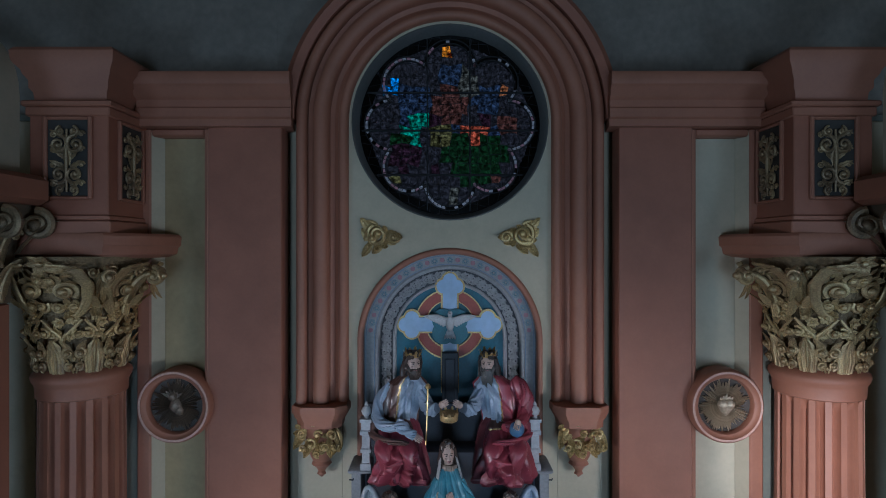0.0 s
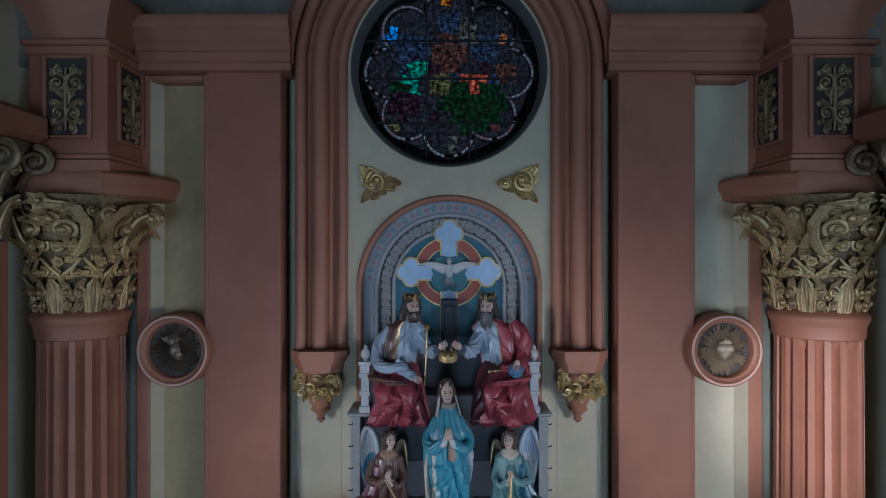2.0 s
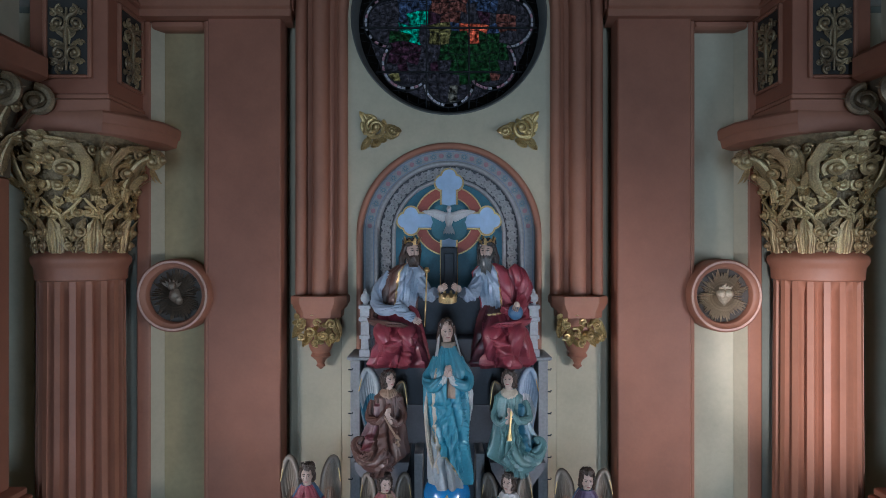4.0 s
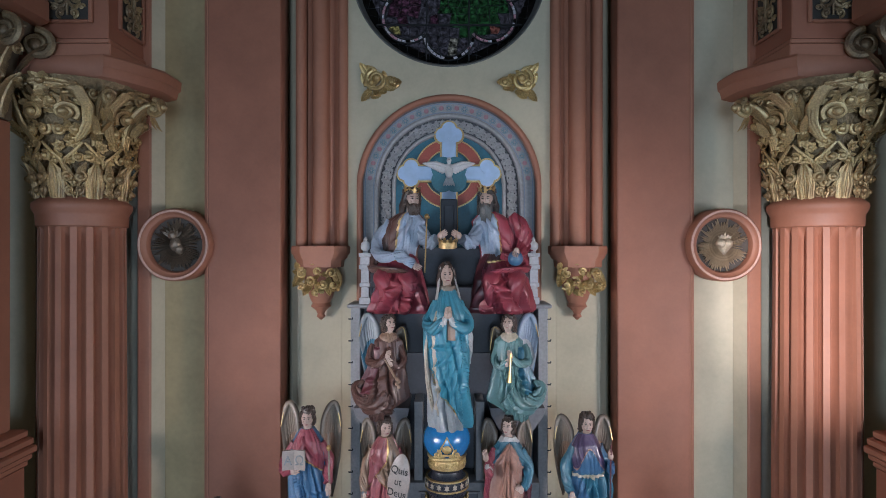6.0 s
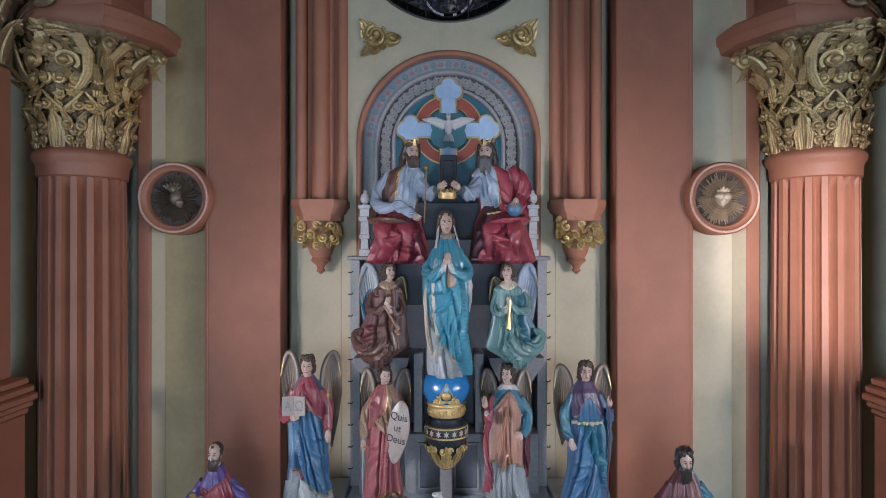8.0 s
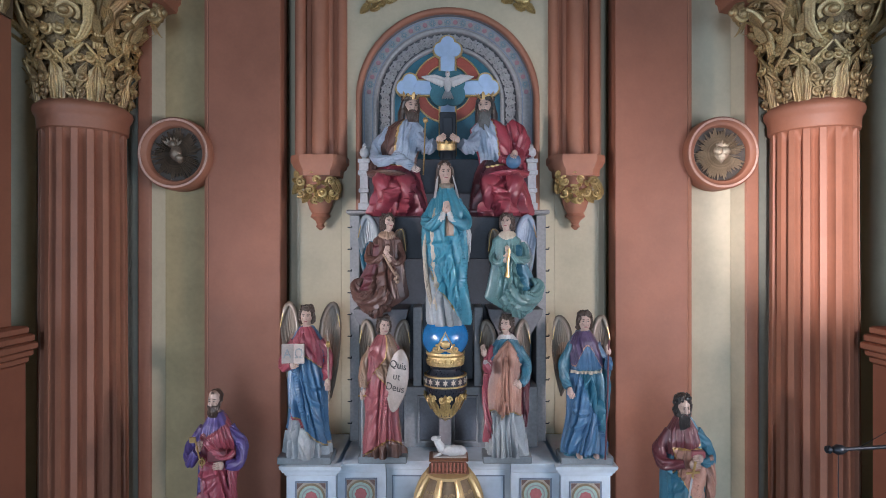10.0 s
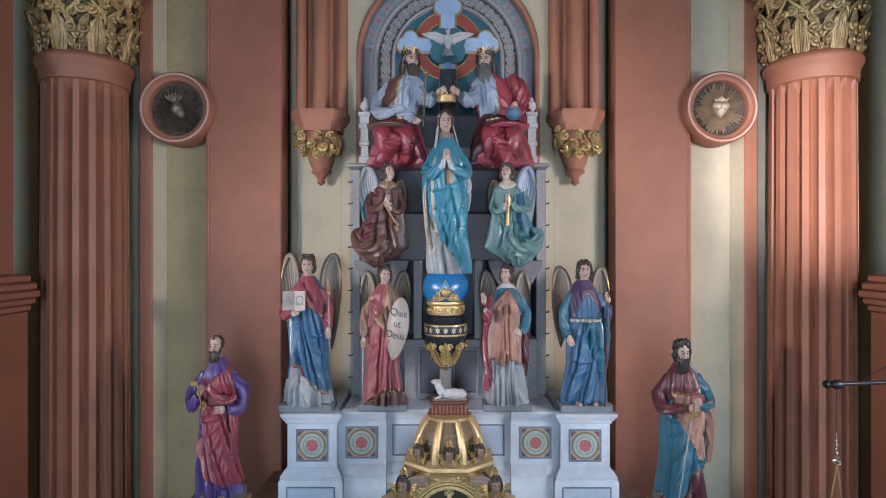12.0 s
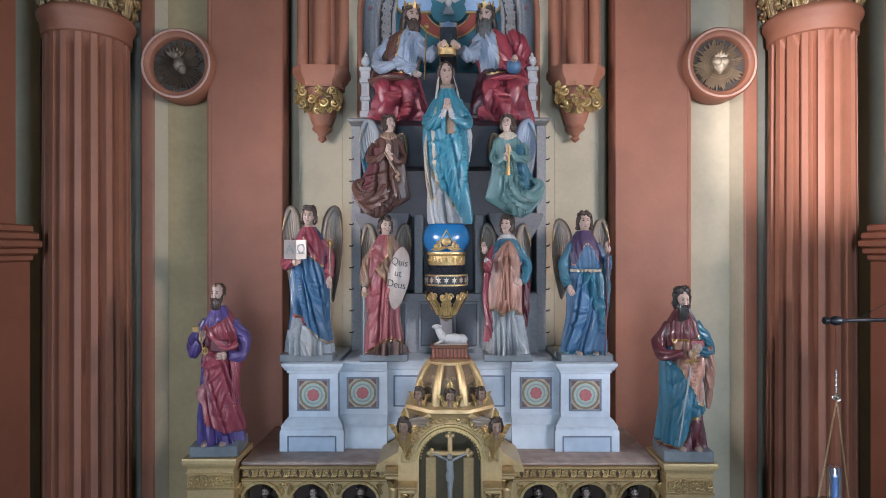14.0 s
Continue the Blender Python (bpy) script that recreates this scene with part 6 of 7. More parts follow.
def kneeling_angel(s, robe_paint, extra):
    q = Geo()
    wing(q, -1, (-0.06, 0.08, 0.70), 1.06, 0.24, 0.16, "paleblue" if s > 0 else "silver", "teal" if s < 0 else "white", 1.0)
    wing(q, 1, (0.06, 0.10, 0.74), 0.90, 0.14, 0.35, "feather", "teal", 0.8)
    rows = [(-0.10, 0.03, 0.03, -0.14, 0, 0.2), (-0.04, 0.12, 0.10, -0.10, 0, 0.22), (0.12, 0.24, 0.18, -0.05, 0, 0.22), (0.30, 0.20, 0.16, -0.02, 0, 0.18), (0.50, 0.165, 0.15, 0.01, 0, 0.13), (0.66, 0.155, 0.13, 0.02, 0, 0.10), (0.78, 0.16, 0.11, 0.02, 0, 0.06), (0.84, 0.10, 0.08, 0.02, 0, 0.04), (0.88, 0.05, 0.05, 0.02, 0, 0.02)]
    robe(q, rows, robe_paint, [(lambda a, z: min(z - 0.775 - 0.05 * abs(a - 0.1), 0.06), "cream" if s > 0 else "tan", 0.3, ""),
                               (lambda a, z: min(0.16 * (-a - 0.5), z - 0.2, 0.72 - z), extra, 0.5, "")], seed=7.7 + s, slant=0.8)
    fan(q, rows, (0.7, 0.50), [(-0.9, 0.36), (-0.85, 0.22), (-0.6, 0.10), (-0.25, 0.04), (0.15, 0.02), (0.5, 0.02), (0.85, 0.03)], 0.026, 0.06)
    fan(q, rows, (0.1, 0.72), [(-0.7, 0.50), (-0.3, 0.48), (0.4, 0.48)], 0.018, 0.0)
    # robe that trails away behind the knees
    limb(q, [(0.05, -0.10, 0.20), (-0.10, -0.12, 0.10), (-0.26, -0.10, 0.12), (-0.33, -0.06, 0.26), (-0.25, -0.05, 0.33)], [0.16, 0.17, 0.13, 0.09, 0.03], robe_paint, 2, 0.22, n=34, steps=40)
    limb(q, [(0.02, -0.12, 0.08), (-0.08, -0.12, -0.02), (-0.16, -0.10, -0.08)], [0.13, 0.10, 0.05], robe_paint, 6, 0.3)
    limb(q, [(-0.14, -0.02, 0.74), (-0.19, -0.08, 0.58), (-0.08, -0.18, 0.55), (0.02, -0.20, 0.62)], [0.06, 0.065, 0.06, 0.04], robe_paint, 3)
    limb(q, [(0.15, -0.02, 0.74), (0.20, -0.08, 0.58), (0.13, -0.17, 0.52), (0.07, -0.20, 0.60)], [0.06, 0.062, 0.055, 0.04], robe_paint, 4)
    palm(q, (0.03, -0.215, 0.64), (0.3, -0.2, 1), 0.9)
    palm(q, (0.07, -0.215, 0.56), (-0.3, -0.2, 0.5), 0.9)
    if s > 0:
        q.tube([(0.03, -0.24, 0.68), (0.04, -0.25, 0.50), (0.05, -0.25, 0.36)], [0.012, 0.012, 0.03], 8, SLOT["gold"])
    else:
        q.tube([(0.0, -0.24, 0.62), (0.14, -0.25, 0.38)], 0.012, 8, SLOT["tan"])
        for k in range(4):
            q.ball((0.14 + 0.02 * (k % 2), -0.25, 0.40 - 0.03 * k), 0.022, SLOT["tan"], 8, 6, rough=0.3)
    head(q, (0.03, -0.03, 0.98), 0.88, 35 if s < 0 else 20, -6, hair="hair")
    if s > 0:
        q.v = [(-x, y, z) for x, y, z in q.v]
    return finish(q, "kneeling_angel_statue", "painted kneeling angel statue in " + ("brown robe with a lily" if s < 0 else "sea-green robe with a gilded horn"), (s * 0.66 - 0.01, 6.06, 5.04), 0.92, group="kneeling angels of the altar")


def enthroned(s):
    """One of the two seated crowned figures; s is its side."""
    q = Geo()
    top = [(0.42, 0.20, 0.16, 0, 0, 0.10), (0.60, 0.18, 0.14, 0.03, 0, 0.10), (0.80, 0.20, 0.14, 0.07, 0, 0.08), (0.95, 0.20, 0.12, 0.11, 0, 0.06), (1.02, 0.13, 0.10, 0.13, 0, 0.05), (1.06, 0.07, 0.07, 0.14, 0, 0.02)]
    mantle = "brown" if s < 0 else "red"
    robe(q, top, "paleblue", [(lambda a, z: min(0.2 * (-a - 0.35 + 0.5 * (0.9 - z)), 1) if s < 0 else min(0.2 * (-a - 0.15 + 0.6 * (0.8 - z)), 1), mantle, 0.7, "gold"),
                              (lambda a, z: 0.2 * (abs(a) - 1.7), mantle, 0, "")], seed=9.1 + s, slant=0.8)
    lap = [(-0.30, 0.26, 0.15, 0.02, -0.22, 0.24), (-0.24, 0.28, 0.18, 0.02, -0.22, 0.24), (0.0, 0.265, 0.20, 0.02, -0.22, 0.19), (0.22, 0.25, 0.22, 0.02, -0.18, 0.13), (0.40, 0.225, 0.20, 0.03, -0.12, 0.08), (0.50, 0.19, 0.16, 0.03, -0.06, 0.08), (0.58, 0.14, 0.11, 0.03, -0.02, 0.05)]
    robe(q, lap, "red", [(lambda a, z: z - 0.49 + 0.03 * a, "brown", 1.2, "gold"),
                         (lambda a, z: min(0.2 * (a - 0.75), 1), "crimson" if s < 0 else "maroon", 0.4, "")], seed=1.9 + s, slant=-0.9, freq=2.0, levels=90, around=120)
    fan(q, lap, (-0.60, 0.36), [(0.60, 0.20), (0.65, 0.06), (0.60, -0.08), (0.45, -0.20), (0.15, -0.26), (-0.15, -0.26), (-0.45, -0.22), (-0.75, -0.10)], 0.034, 0.10)
    fan(q, lap, (0.75, 0.34), [(-0.2, 0.10), (-0.1, -0.05), (0.3, -0.22), (0.7, -0.24), (1.0, -0.18)], 0.030, 0.08)
    fan(q, top, (0.3, 0.98), [(-0.5, 0.62), (-0.15, 0.56), (0.2, 0.54), (0.55, 0.58)], 0.020, 0.0)
    for x in (-0.13, 0.14):
        limb(q, [(x, -0.10, 0.40), (x, -0.34, 0.28), (x + 0.02, -0.37, 0.05), (x + 0.03, -0.30, -0.22)], [0.14, 0.14, 0.11, 0.07], "red", x * 9, 0.03)
    limb(q, [(-0.22, -0.10, 0.62), (-0.27, -0.14, 0.42), (-0.10, -0.34, 0.40), (0.12, -0.36, 0.36), (0.25, -0.30, 0.22)], [0.06, 0.07, 0.05, 0.045, 0.02], mantle, 5, 0.2, steps=34)
    # inner arm reaches towards the crown, outer arm rests
    limb(q, [(0.25, 0, 0.93), (0.31, -0.08, 0.76), (0.38, -0.18, 0.70), (0.46, -0.26, 0.74)], [0.085, 0.10, 0.10, 0.075], "paleblue", 3, 0.15)
    palm(q, (0.50, -0.28, 0.78), (0.8, -0.2, 0.5), 1.0)
    limb(q, [(-0.07, 0, 0.94), (-0.22, -0.04, 0.72), (-0.18, -0.22, 0.56), (0.02, -0.34, 0.55)], [0.085, 0.10, 0.09, 0.055], "paleblue" if s < 0 else "red", 4, 0.15)
    if s < 0:
        palm(q, (0.22, -0.36, 0.46), (0.6, -0.2, -0.4))
        limb(q, [(0.0, -0.33, 0.60), (0.12, -0.36, 0.52), (0.21, -0.36, 0.46)], [0.08, 0.085, 0.06], "paleblue", 8, 0.2)
        q.tube([(0.33, -0.38, 0.36), (0.35, -0.30, 0.98)], 0.008, 8, SLOT["gold"])
        q.ball((0.35, -0.30, 0.99), 0.03, SLOT["gold"], 10, 7, rough=0.3)
    else:
        q.ball((-0.12, -0.34, 0.53), 0.085, SLOT["blue"], 18, 12)
        palm(q, (-0.13, -0.37, 0.61), (0.2, -0.4, -0.4))
        limb(q, [(-0.10, -0.02, 1.0), (-0.24, -0.06, 0.85), (-0.27, -0.08, 0.60)], [0.09, 0.12, 0.10], "red", 2, 0.2)
    head(q, (0.17, -0.05, 1.20), 1.12, 24 if s < 0 else 16, 8, hair="hair" if s < 0 else "dark", beard="hair" if s < 0 else "grey_beard+", long=True, crown=True)
    q.v = [(x if s < 0 else -x, y, z if z > 0.4 else 0.4 + (z - 0.4) * 0.68) for x, y, z in q.v]
    return finish(q, "enthroned_statue", "painted seated crowned statue, red robe, " + ("brown beard and sceptre" if s < 0 else "dark beard and blue orb"), (-0.60 if s < 0 else 0.60, 6.60, 6.10), 1.0, group="enthroned statues of the niche")


apostle_keys(), apostle_sword(), angel_book(), angel_shield(), angel_blessing(), angel_staff(), lady()
kneeling_angel(-1, "brown", "maroon"), kneeling_angel(1, "aqua", "teal")
enthroned(-1), enthroned(1)

# dove over the cross
q = Geo()
q.ball((0, 0, 0), (0.05, 0.04, 0.10), SLOT["white"], 14, 10)
q.ball((0, -0.02, 0.12), (0.03, 0.035, 0.04), SLOT["white"], 12, 8)
q.tube([(0, -0.04, 0.13), (0, -0.075, 0.12)], [0.012, 0.003], 6, SLOT["tan"])
for s in SIDES:
    for k in range(9):
        u = k / 8
        q.leaf((s * (0.03 + 0.12 * u), 0.0, 0.05 + 0.02 * u), (s * (0.09 + 0.235 * u), 0.01, -0.04 + 0.13 * u), 0.035, curl=0.06, lobes=1, slot=SLOT["white"], n=7)
    q.tube([(s * 0.03, -0.005, 0.05), (s * 0.16, -0.01, 0.095), (s * 0.27, 0.0, 0.10)], [0.024, 0.022, 0.01], 8, SLOT["white"])
for k in range(5):
    q.leaf((0, 0.0, -0.07), ((k - 2) * 0.035, 0.0, -0.19), 0.03, curl=0.05, lobes=1, slot=SLOT["white"], n=6)
finish(q, "dove_figure", "white carved dove with spread wings before the cross", (0.0, 6.99, CROSS_Z + 0.02), 1.0, category="dove")

# crown held over the lady's head
cr = empty("crown", "gilded crown held between two hands", "crown", m=Matrix.Translation((-0.02, 6.24, 6.745)) @ Matrix.Rotation(radians(9), 4, "X") @ Matrix.Scale(0.88, 4))
make("band", Geo().lathe([(0.10, 0), (0.112, 0.002), (0.115, 0.03), (0.112, 0.075), (0.118, 0.08), (0.10, 0.085)], n=28), GOLD, cr)
pt = Geo().leaf((0, -0.112, 0.075), (0, -0.122, 0.125), 0.024, curl=0.15, lobes=2, n=6)
p0 = make("point", pt, GOLD, cr)
for k in range(1, 9):
    share(p0, Matrix.Rotation(2 * math.pi * k / 9, 4, "Z"))


# ---- retable inside the niche ----
ret = empty("retable", "grey painted retable frame with dark panels behind the statues", "retable")
# the unlit void behind the statues is put into this charcoal colour
make("backboard", Geo().box(-1.0, 1.0, 6.86, 6.92, 3.37, 6.75), GREY_DARK, ret, "charcoal board standing for the dark void behind the statues")
for s in SIDES:
    side = make("side_board", Geo().box(*sorted((s * 1.035, s * 1.15)), 6.66, 6.94, 3.37, 6.06), GREY_LIGHT, ret)
    peg = None
    for k in range(10):
        m = Matrix.Translation((s * 1.155, 6.67, 3.62 + 0.255 * k))
        if peg is None:
            peg = make("peg", Geo().tube([(-0.02, 0, 0), (0.025, -0.01, 0), (0.03, -0.012, 0.02)], 0.008, 6), IRON, side, m=m)
        else:
            share(peg, m, side)
    make("ledge", Geo().box(*sorted((s * 0.88, s * 1.16)), 6.45, 6.94, 6.06, 6.11, bevel=0.015), GREY_LIGHT, ret)
    prof = [(6.11, 0.060), (6.18, 0.060), (6.19, 0.044), (6.30, 0.040), (6.31, 0.058), (6.345, 0.058), (6.355, 0.046), (6.50, 0.044), (6.51, 0.064), (6.55, 0.064), (6.56, 0.052), (6.64, 0.050), (6.65, 0.066), (6.685, 0.066)]
    post = make("throne_post", Geo().rings([[(s * 0.955 + x * w, 6.50 + y * w, z) for x, y in ((-1, -1), (1, -1), (1, 1), (-1, 1))] for z, w in prof]), SILVER_PAINT, ret)
    make("finial", Geo().lathe([(0.035, 6.68), (0.026, 6.71), (0.050, 6.735), (0.056, 6.765), (0.046, 6.80), (0.02, 6.825), (0.024, 6.84), (0.006, 6.87)], s * 0.955, 6.50, n=16), SILVER_PAINT, post)
    make("console", Geo().rings([[(s * 0.74 + x * k, 6.42 + y * k, z) for x, y in ((-0.30, -0.20), (0.30, -0.20), (0.30, 0.42), (-0.30, 0.42))] for k, z in ((0.45, 4.50), (0.6, 4.72), (0.95, 4.92), (1.0, 5.0))]), GREY, ret)
    make("inner_stile", Geo().box(*sorted((s * 0.30, s * 0.40)), 6.50, 6.88, 3.37, 5.0), GREY_LIGHT, ret)
make("bench", Geo().box(-0.88, 0.88, 6.50, 6.88, 5.55, 6.30), GREY_DARK, ret)
low = make("lower_front", Geo().box(-1.02, 1.02, 6.45, 6.85, 3.37, 4.10), GREY_LIGHT, ret)
for x in (-0.62, -0.20, 0.20, 0.62):
    make("panel", Geo().box(x - 0.12, x + 0.12, 6.435, 6.452, 3.50, 3.98), SLATE, low)
    fr = Geo()
    for a, b, c, d in ((-0.145, -0.12, 3.475, 4.005), (0.12, 0.145, 3.475, 4.005), (-0.12, 0.12, 3.475, 3.50), (-0.12, 0.12, 3.98, 4.005)):
        fr.box(x + a, x + b, 6.42, 6.452, c, d, bevel=0.004)
    make("panel_frame", fr, GREY_LIGHT, low)

# globe and urn under the lady
GX, GY = -0.03, 6.08
gl = empty("globe", "glossy blue globe with a gilded triangle emblem", "globe")
make("sphere", Geo().ball((GX, GY, 4.72), (0.25, 0.25, 0.235), 0, 40, 26), material("glossy_blue_enamel", (0.025, 0.17, 0.42), 0.18, coat=0.6), gl)
q = Geo()
for k in (-1, 1):
    q.scroll((GX + k * 0.10, GY - 0.262, 4.635), 0.045, 1.4, 0.012, a0=1.6, hand=k)
    q.leaf((GX + k * 0.02, GY - 0.26, 4.62), (GX + k * 0.16, GY - 0.235, 4.60), 0.03, curl=0.1, n=7)
q.tube([(GX - 0.10, GY - 0.25, 4.62), (GX, GY - 0.235, 4.80), (GX + 0.10, GY - 0.25, 4.62), (GX - 0.10, GY - 0.25, 4.62)], 0.014, 7)
q.ball((GX, GY - 0.25, 4.68), (0.05, 0.02, 0.04), 0, 12, 8, rough=0.3)
make("emblem", q, GOLD, gl)
urn = empty("urn", "dark urn with gilded bands and a row of white stars", "urn", m=Matrix.Translation((GX * 0.2, GY * 0.2, 0)) @ Matrix.Diagonal((0.8, 0.8, 1, 1)))
make("bowl", Geo().lathe([(0.225, 4.50), (0.235, 4.44), (0.20, 4.40), (0.215, 4.36), (0.275, 4.32), (0.285, 4.26), (0.27, 4.18), (0.24, 4.12), (0.20, 4.03), (0.14, 3.94), (0.09, 3.90), (0.10, 3.87), (0.05, 3.84)], GX, GY, n=40), material("dark_navy_lacquer", (0.02, 0.024, 0.035), 0.3), urn)
make("upper_band", Geo().lathe([(0.215, 4.43), (0.245, 4.435), (0.25, 4.46), (0.24, 4.53), (0.262, 4.55), (0.26, 4.575), (0.20, 4.58)], GX, GY, n=40), GOLD, urn)
for i, a in enumerate(range(-80, 81, 20)):
    t = radians(a)
    c = (GX + 0.246 * math.sin(t), GY - 0.246 * math.cos(t), 4.485)
    make("scroll", Geo().scroll((0, 0, 0), 0.036, 1.5, 0.010, a0=i, hand=1 if i % 2 else -1), GOLD, urn, m=Matrix.Translation(c) @ Matrix.Rotation(t, 4, "Z"))
st = Geo().prism([((0.036 if i % 2 else 0.017) * math.cos(math.pi * i / 6), (0.036 if i % 2 else 0.017) * math.sin(math.pi * i / 6)) for i in range(12)], -0.006, 0.006)
star0 = None
for k in range(9):
    t = radians(-84 + 21 * k)
    m = Matrix.Translation((GX + 0.286 * math.sin(t), GY - 0.286 * math.cos(t), 4.275)) @ Matrix.Rotation(t, 4, "Z")
    if star0 is None:
        star0 = make("star", st, PAINT["cream"], urn, m=m)
    else:
        share(star0, m)
make("star_band_rim", Geo().lathe([(0.27, 4.215), (0.292, 4.218), (0.292, 4.232), (0.27, 4.235)], GX, GY, n=40).lathe([(0.26, 4.318), (0.286, 4.32), (0.286, 4.334), (0.26, 4.336)], GX, GY, n=40), GOLD, urn)
lf0 = None
for k in range(8):
    t = radians(45 * k)
    q = Geo().leaf((0, -0.125, 3.90), (0, -0.275, 4.16), 0.085, out=(0, -1, -0.6), curl=0.05, lobes=4, n=10)
    q.leaf((0, -0.19, 3.95), (0, -0.285, 4.12), 0.06, out=(0, -1, -0.6), curl=0.05, lobes=3, n=8)
    q.scroll((0.05, -0.268, 4.10), 0.04, 1.4, 0.012)
    q.scroll((-0.05, -0.268, 4.10), 0.04, 1.4, 0.012, hand=-1)
    m = Matrix.Translation((GX, GY, 0)) @ Matrix.Rotation(t, 4, "Z")
    if lf0 is None:
        lf0 = make("leaf", q, GOLD, urn, m=m)
    else:
        share(lf0, m)
make("finial", Geo().lathe([(0.08, 3.90), (0.105, 3.875), (0.07, 3.85), (0.03, 3.835), (0.005, 3.82)], GX, GY, n=24), GOLD, urn)
make("pedestal", Geo().box(-0.10, 0.04, 6.25, 6.60, 3.37, 4.5), GREY, ret)

# ---- white predella ----
pre = empty("predella", "bluish-white painted altar predella with round rosette panels", "predella")


def bay(x0, x1, y, inner=False):
    """One bay with plinth, body and cornice."""
    prof = [(2.44, 0.075), (2.71, 0.075), (2.73, 0.06), (2.755, 0.065), (2.81, 0.03), (2.84, 0.0), (3.295, 0.0), (3.305, 0.015), (3.33, 0.02), (3.335, 0.035), (3.365, 0.045), (3.38, 0.06), (3.41, 0.065), (3.418, 0.05)]
    ring = []
    for z, o in prof:
        e = 0.0 if inner else o
        ring.append([(x0 - e, y - o, z), (x1 + e, y - o, z), (x1 + e, 6.90, z), (x0 - e, 6.90, z)])
    return make("bay", Geo().rings(ring), WHITE, pre)


def framed(x, z, w, h, y, parent, fill):
    make("field", Geo().box(x - w, x + w, y - 0.004, y + 0.01, z - h, z + h, bevel=0.002), fill, parent)
    fr = Geo()
    t = 0.014
    for a, b, c, d in ((-w - t, -w, -h - t, h + t), (w, w + t, -h - t, h + t), (-w, w, -h - t, -h), (-w, w, h, h + t)):
        fr.box(x + a, x + b, y - 0.012, y + 0.005, z + c, z + d, bevel=0.004)
    make("field_frame", fr, LINE_BLUE, parent)


def roundel(x, z, y, parent):
    make("roundel_square", Geo().box(x - 0.155, x + 0.155, y - 0.003, y + 0.01, z - 0.155, z + 0.155, bevel=0.002), material("pale_ochre_paint", (0.42, 0.36, 0.30), 0.5), parent)
    fr = Geo()
    for a, b, c, d in ((-0.17, -0.152, -0.17, 0.17), (0.152, 0.17, -0.17, 0.17), (-0.152, 0.152, -0.17, -0.152), (-0.152, 0.152, 0.152, 0.17)):
        fr.box(x + a, x + b, y - 0.014, y + 0.005, z + c, z + d, bevel=0.004)
    make("roundel_frame", fr, LINE_BLUE, parent)
    make("outer_ring", Geo().ring(0.125, 0.145, y - 0.012, y, x, z, n=40), material("bronze_ring_paint", (0.26, 0.20, 0.13), 0.45, 0.3), parent)
    make("mint_ring", Geo().ring(0.0, 0.125, y - 0.007, y, x, z, n=40).ring(0.100, 0.112, y - 0.010, y, x, z, n=40), MINT, parent)
    make("inner_ring", Geo().ring(0.085, 0.098, y - 0.011, y, x, z, n=36), GREY_LIGHT, parent)
    fl = []
    for i in range(48):
        a = 2 * math.pi * i / 48
        r = 0.062 + 0.003 * math.cos(8 * a)
        fl.append((x + r * math.cos(a), z + r * math.sin(a)))
    make("rosette", Geo().prism(fl, y - 0.014, y), ROSE, parent)
    for sx in SIDES:
        for sz in SIDES:
            make("corner", Geo().prism([(x + sx * 0.148, z + sz * 0.148), (x + sx * 0.148, z + sz * 0.085), (x + sx * 0.085, z + sz * 0.148)], y - 0.008, y), material("brown_corner_paint", (0.16, 0.10, 0.09), 0.5), parent)


bay(-0.68, 0.68, 6.10, True)
for s in SIDES:
    b1 = bay(*sorted((s * 1.174, s * 1.69)), 5.93)
    b2 = bay(*sorted((s * 0.66, s * 1.172)), 6.02, True)
    roundel(s * 1.43, 3.07, 5.93, b1)
    roundel(s * 0.925, 3.07, 6.02, b2)
    framed(s * 1.43, 2.575, 0.24, 0.075, 5.855, b1, WHITE_SHADE)
    framed(s * 0.44, 3.07, 0.15, 0.155, 6.10, pre, WHITE_SHADE)

# ---- gilded gradine of the altar ----
grad = empty("altar_gradine", "gilded altar shelf with leafy frieze and small arches", "altar")
make("top_shelf", Geo().box(-2.07, 2.07, 5.580, 6.75, 2.455, 2.50, bevel=0.012), material("dusty_pink_marble", (0.42, 0.32, 0.28), 0.45, grain=8, vary=0.25), grad)
make("shelf_edge", Geo().rings([[(x, y, z) for y, z in ((5.610, 2.455), (5.560, 2.455), (5.545, 2.44), (5.560, 2.425), (5.580, 2.42), (5.610, 2.42))] for x in (-2.07, 2.07)]), GOLD_PAINT, grad)
make("frieze_ground", Geo().box(-2.07, 2.07, 5.600, 5.760, 2.33, 2.42), material("brown_frieze_ground", (0.10, 0.055, 0.03), 0.5), grad)
make("lower_edge", Geo().box(-2.07, 2.07, 5.565, 5.760, 2.30, 2.33, bevel=0.012), GOLD_PAINT, grad)
fz = Geo().scroll((0, 0, 0), 0.034, 1.3, 0.011, a0=0.8)
fz.leaf((-0.035, 0.005, -0.035), (0.03, -0.004, 0.04), 0.022, curl=0.1, lobes=2, n=6)
fz.leaf((0.03, 0.005, -0.04), (-0.01, -0.004, 0.02), 0.016, curl=0.1, lobes=2, n=5)
f0 = None
for k in range(52):
    x = -2.02 + 4.04 * k / 51
    if abs(x) < 0.5:
        continue
    m = Matrix.Translation((x, 5.592, 2.375)) @ Matrix.Rotation(radians(180 * (k % 2)), 4, "Y")
    if f0 is None:
        f0 = make("frieze_leaf", fz, GOLD, grad, m=m)
    else:
        share(f0, m)


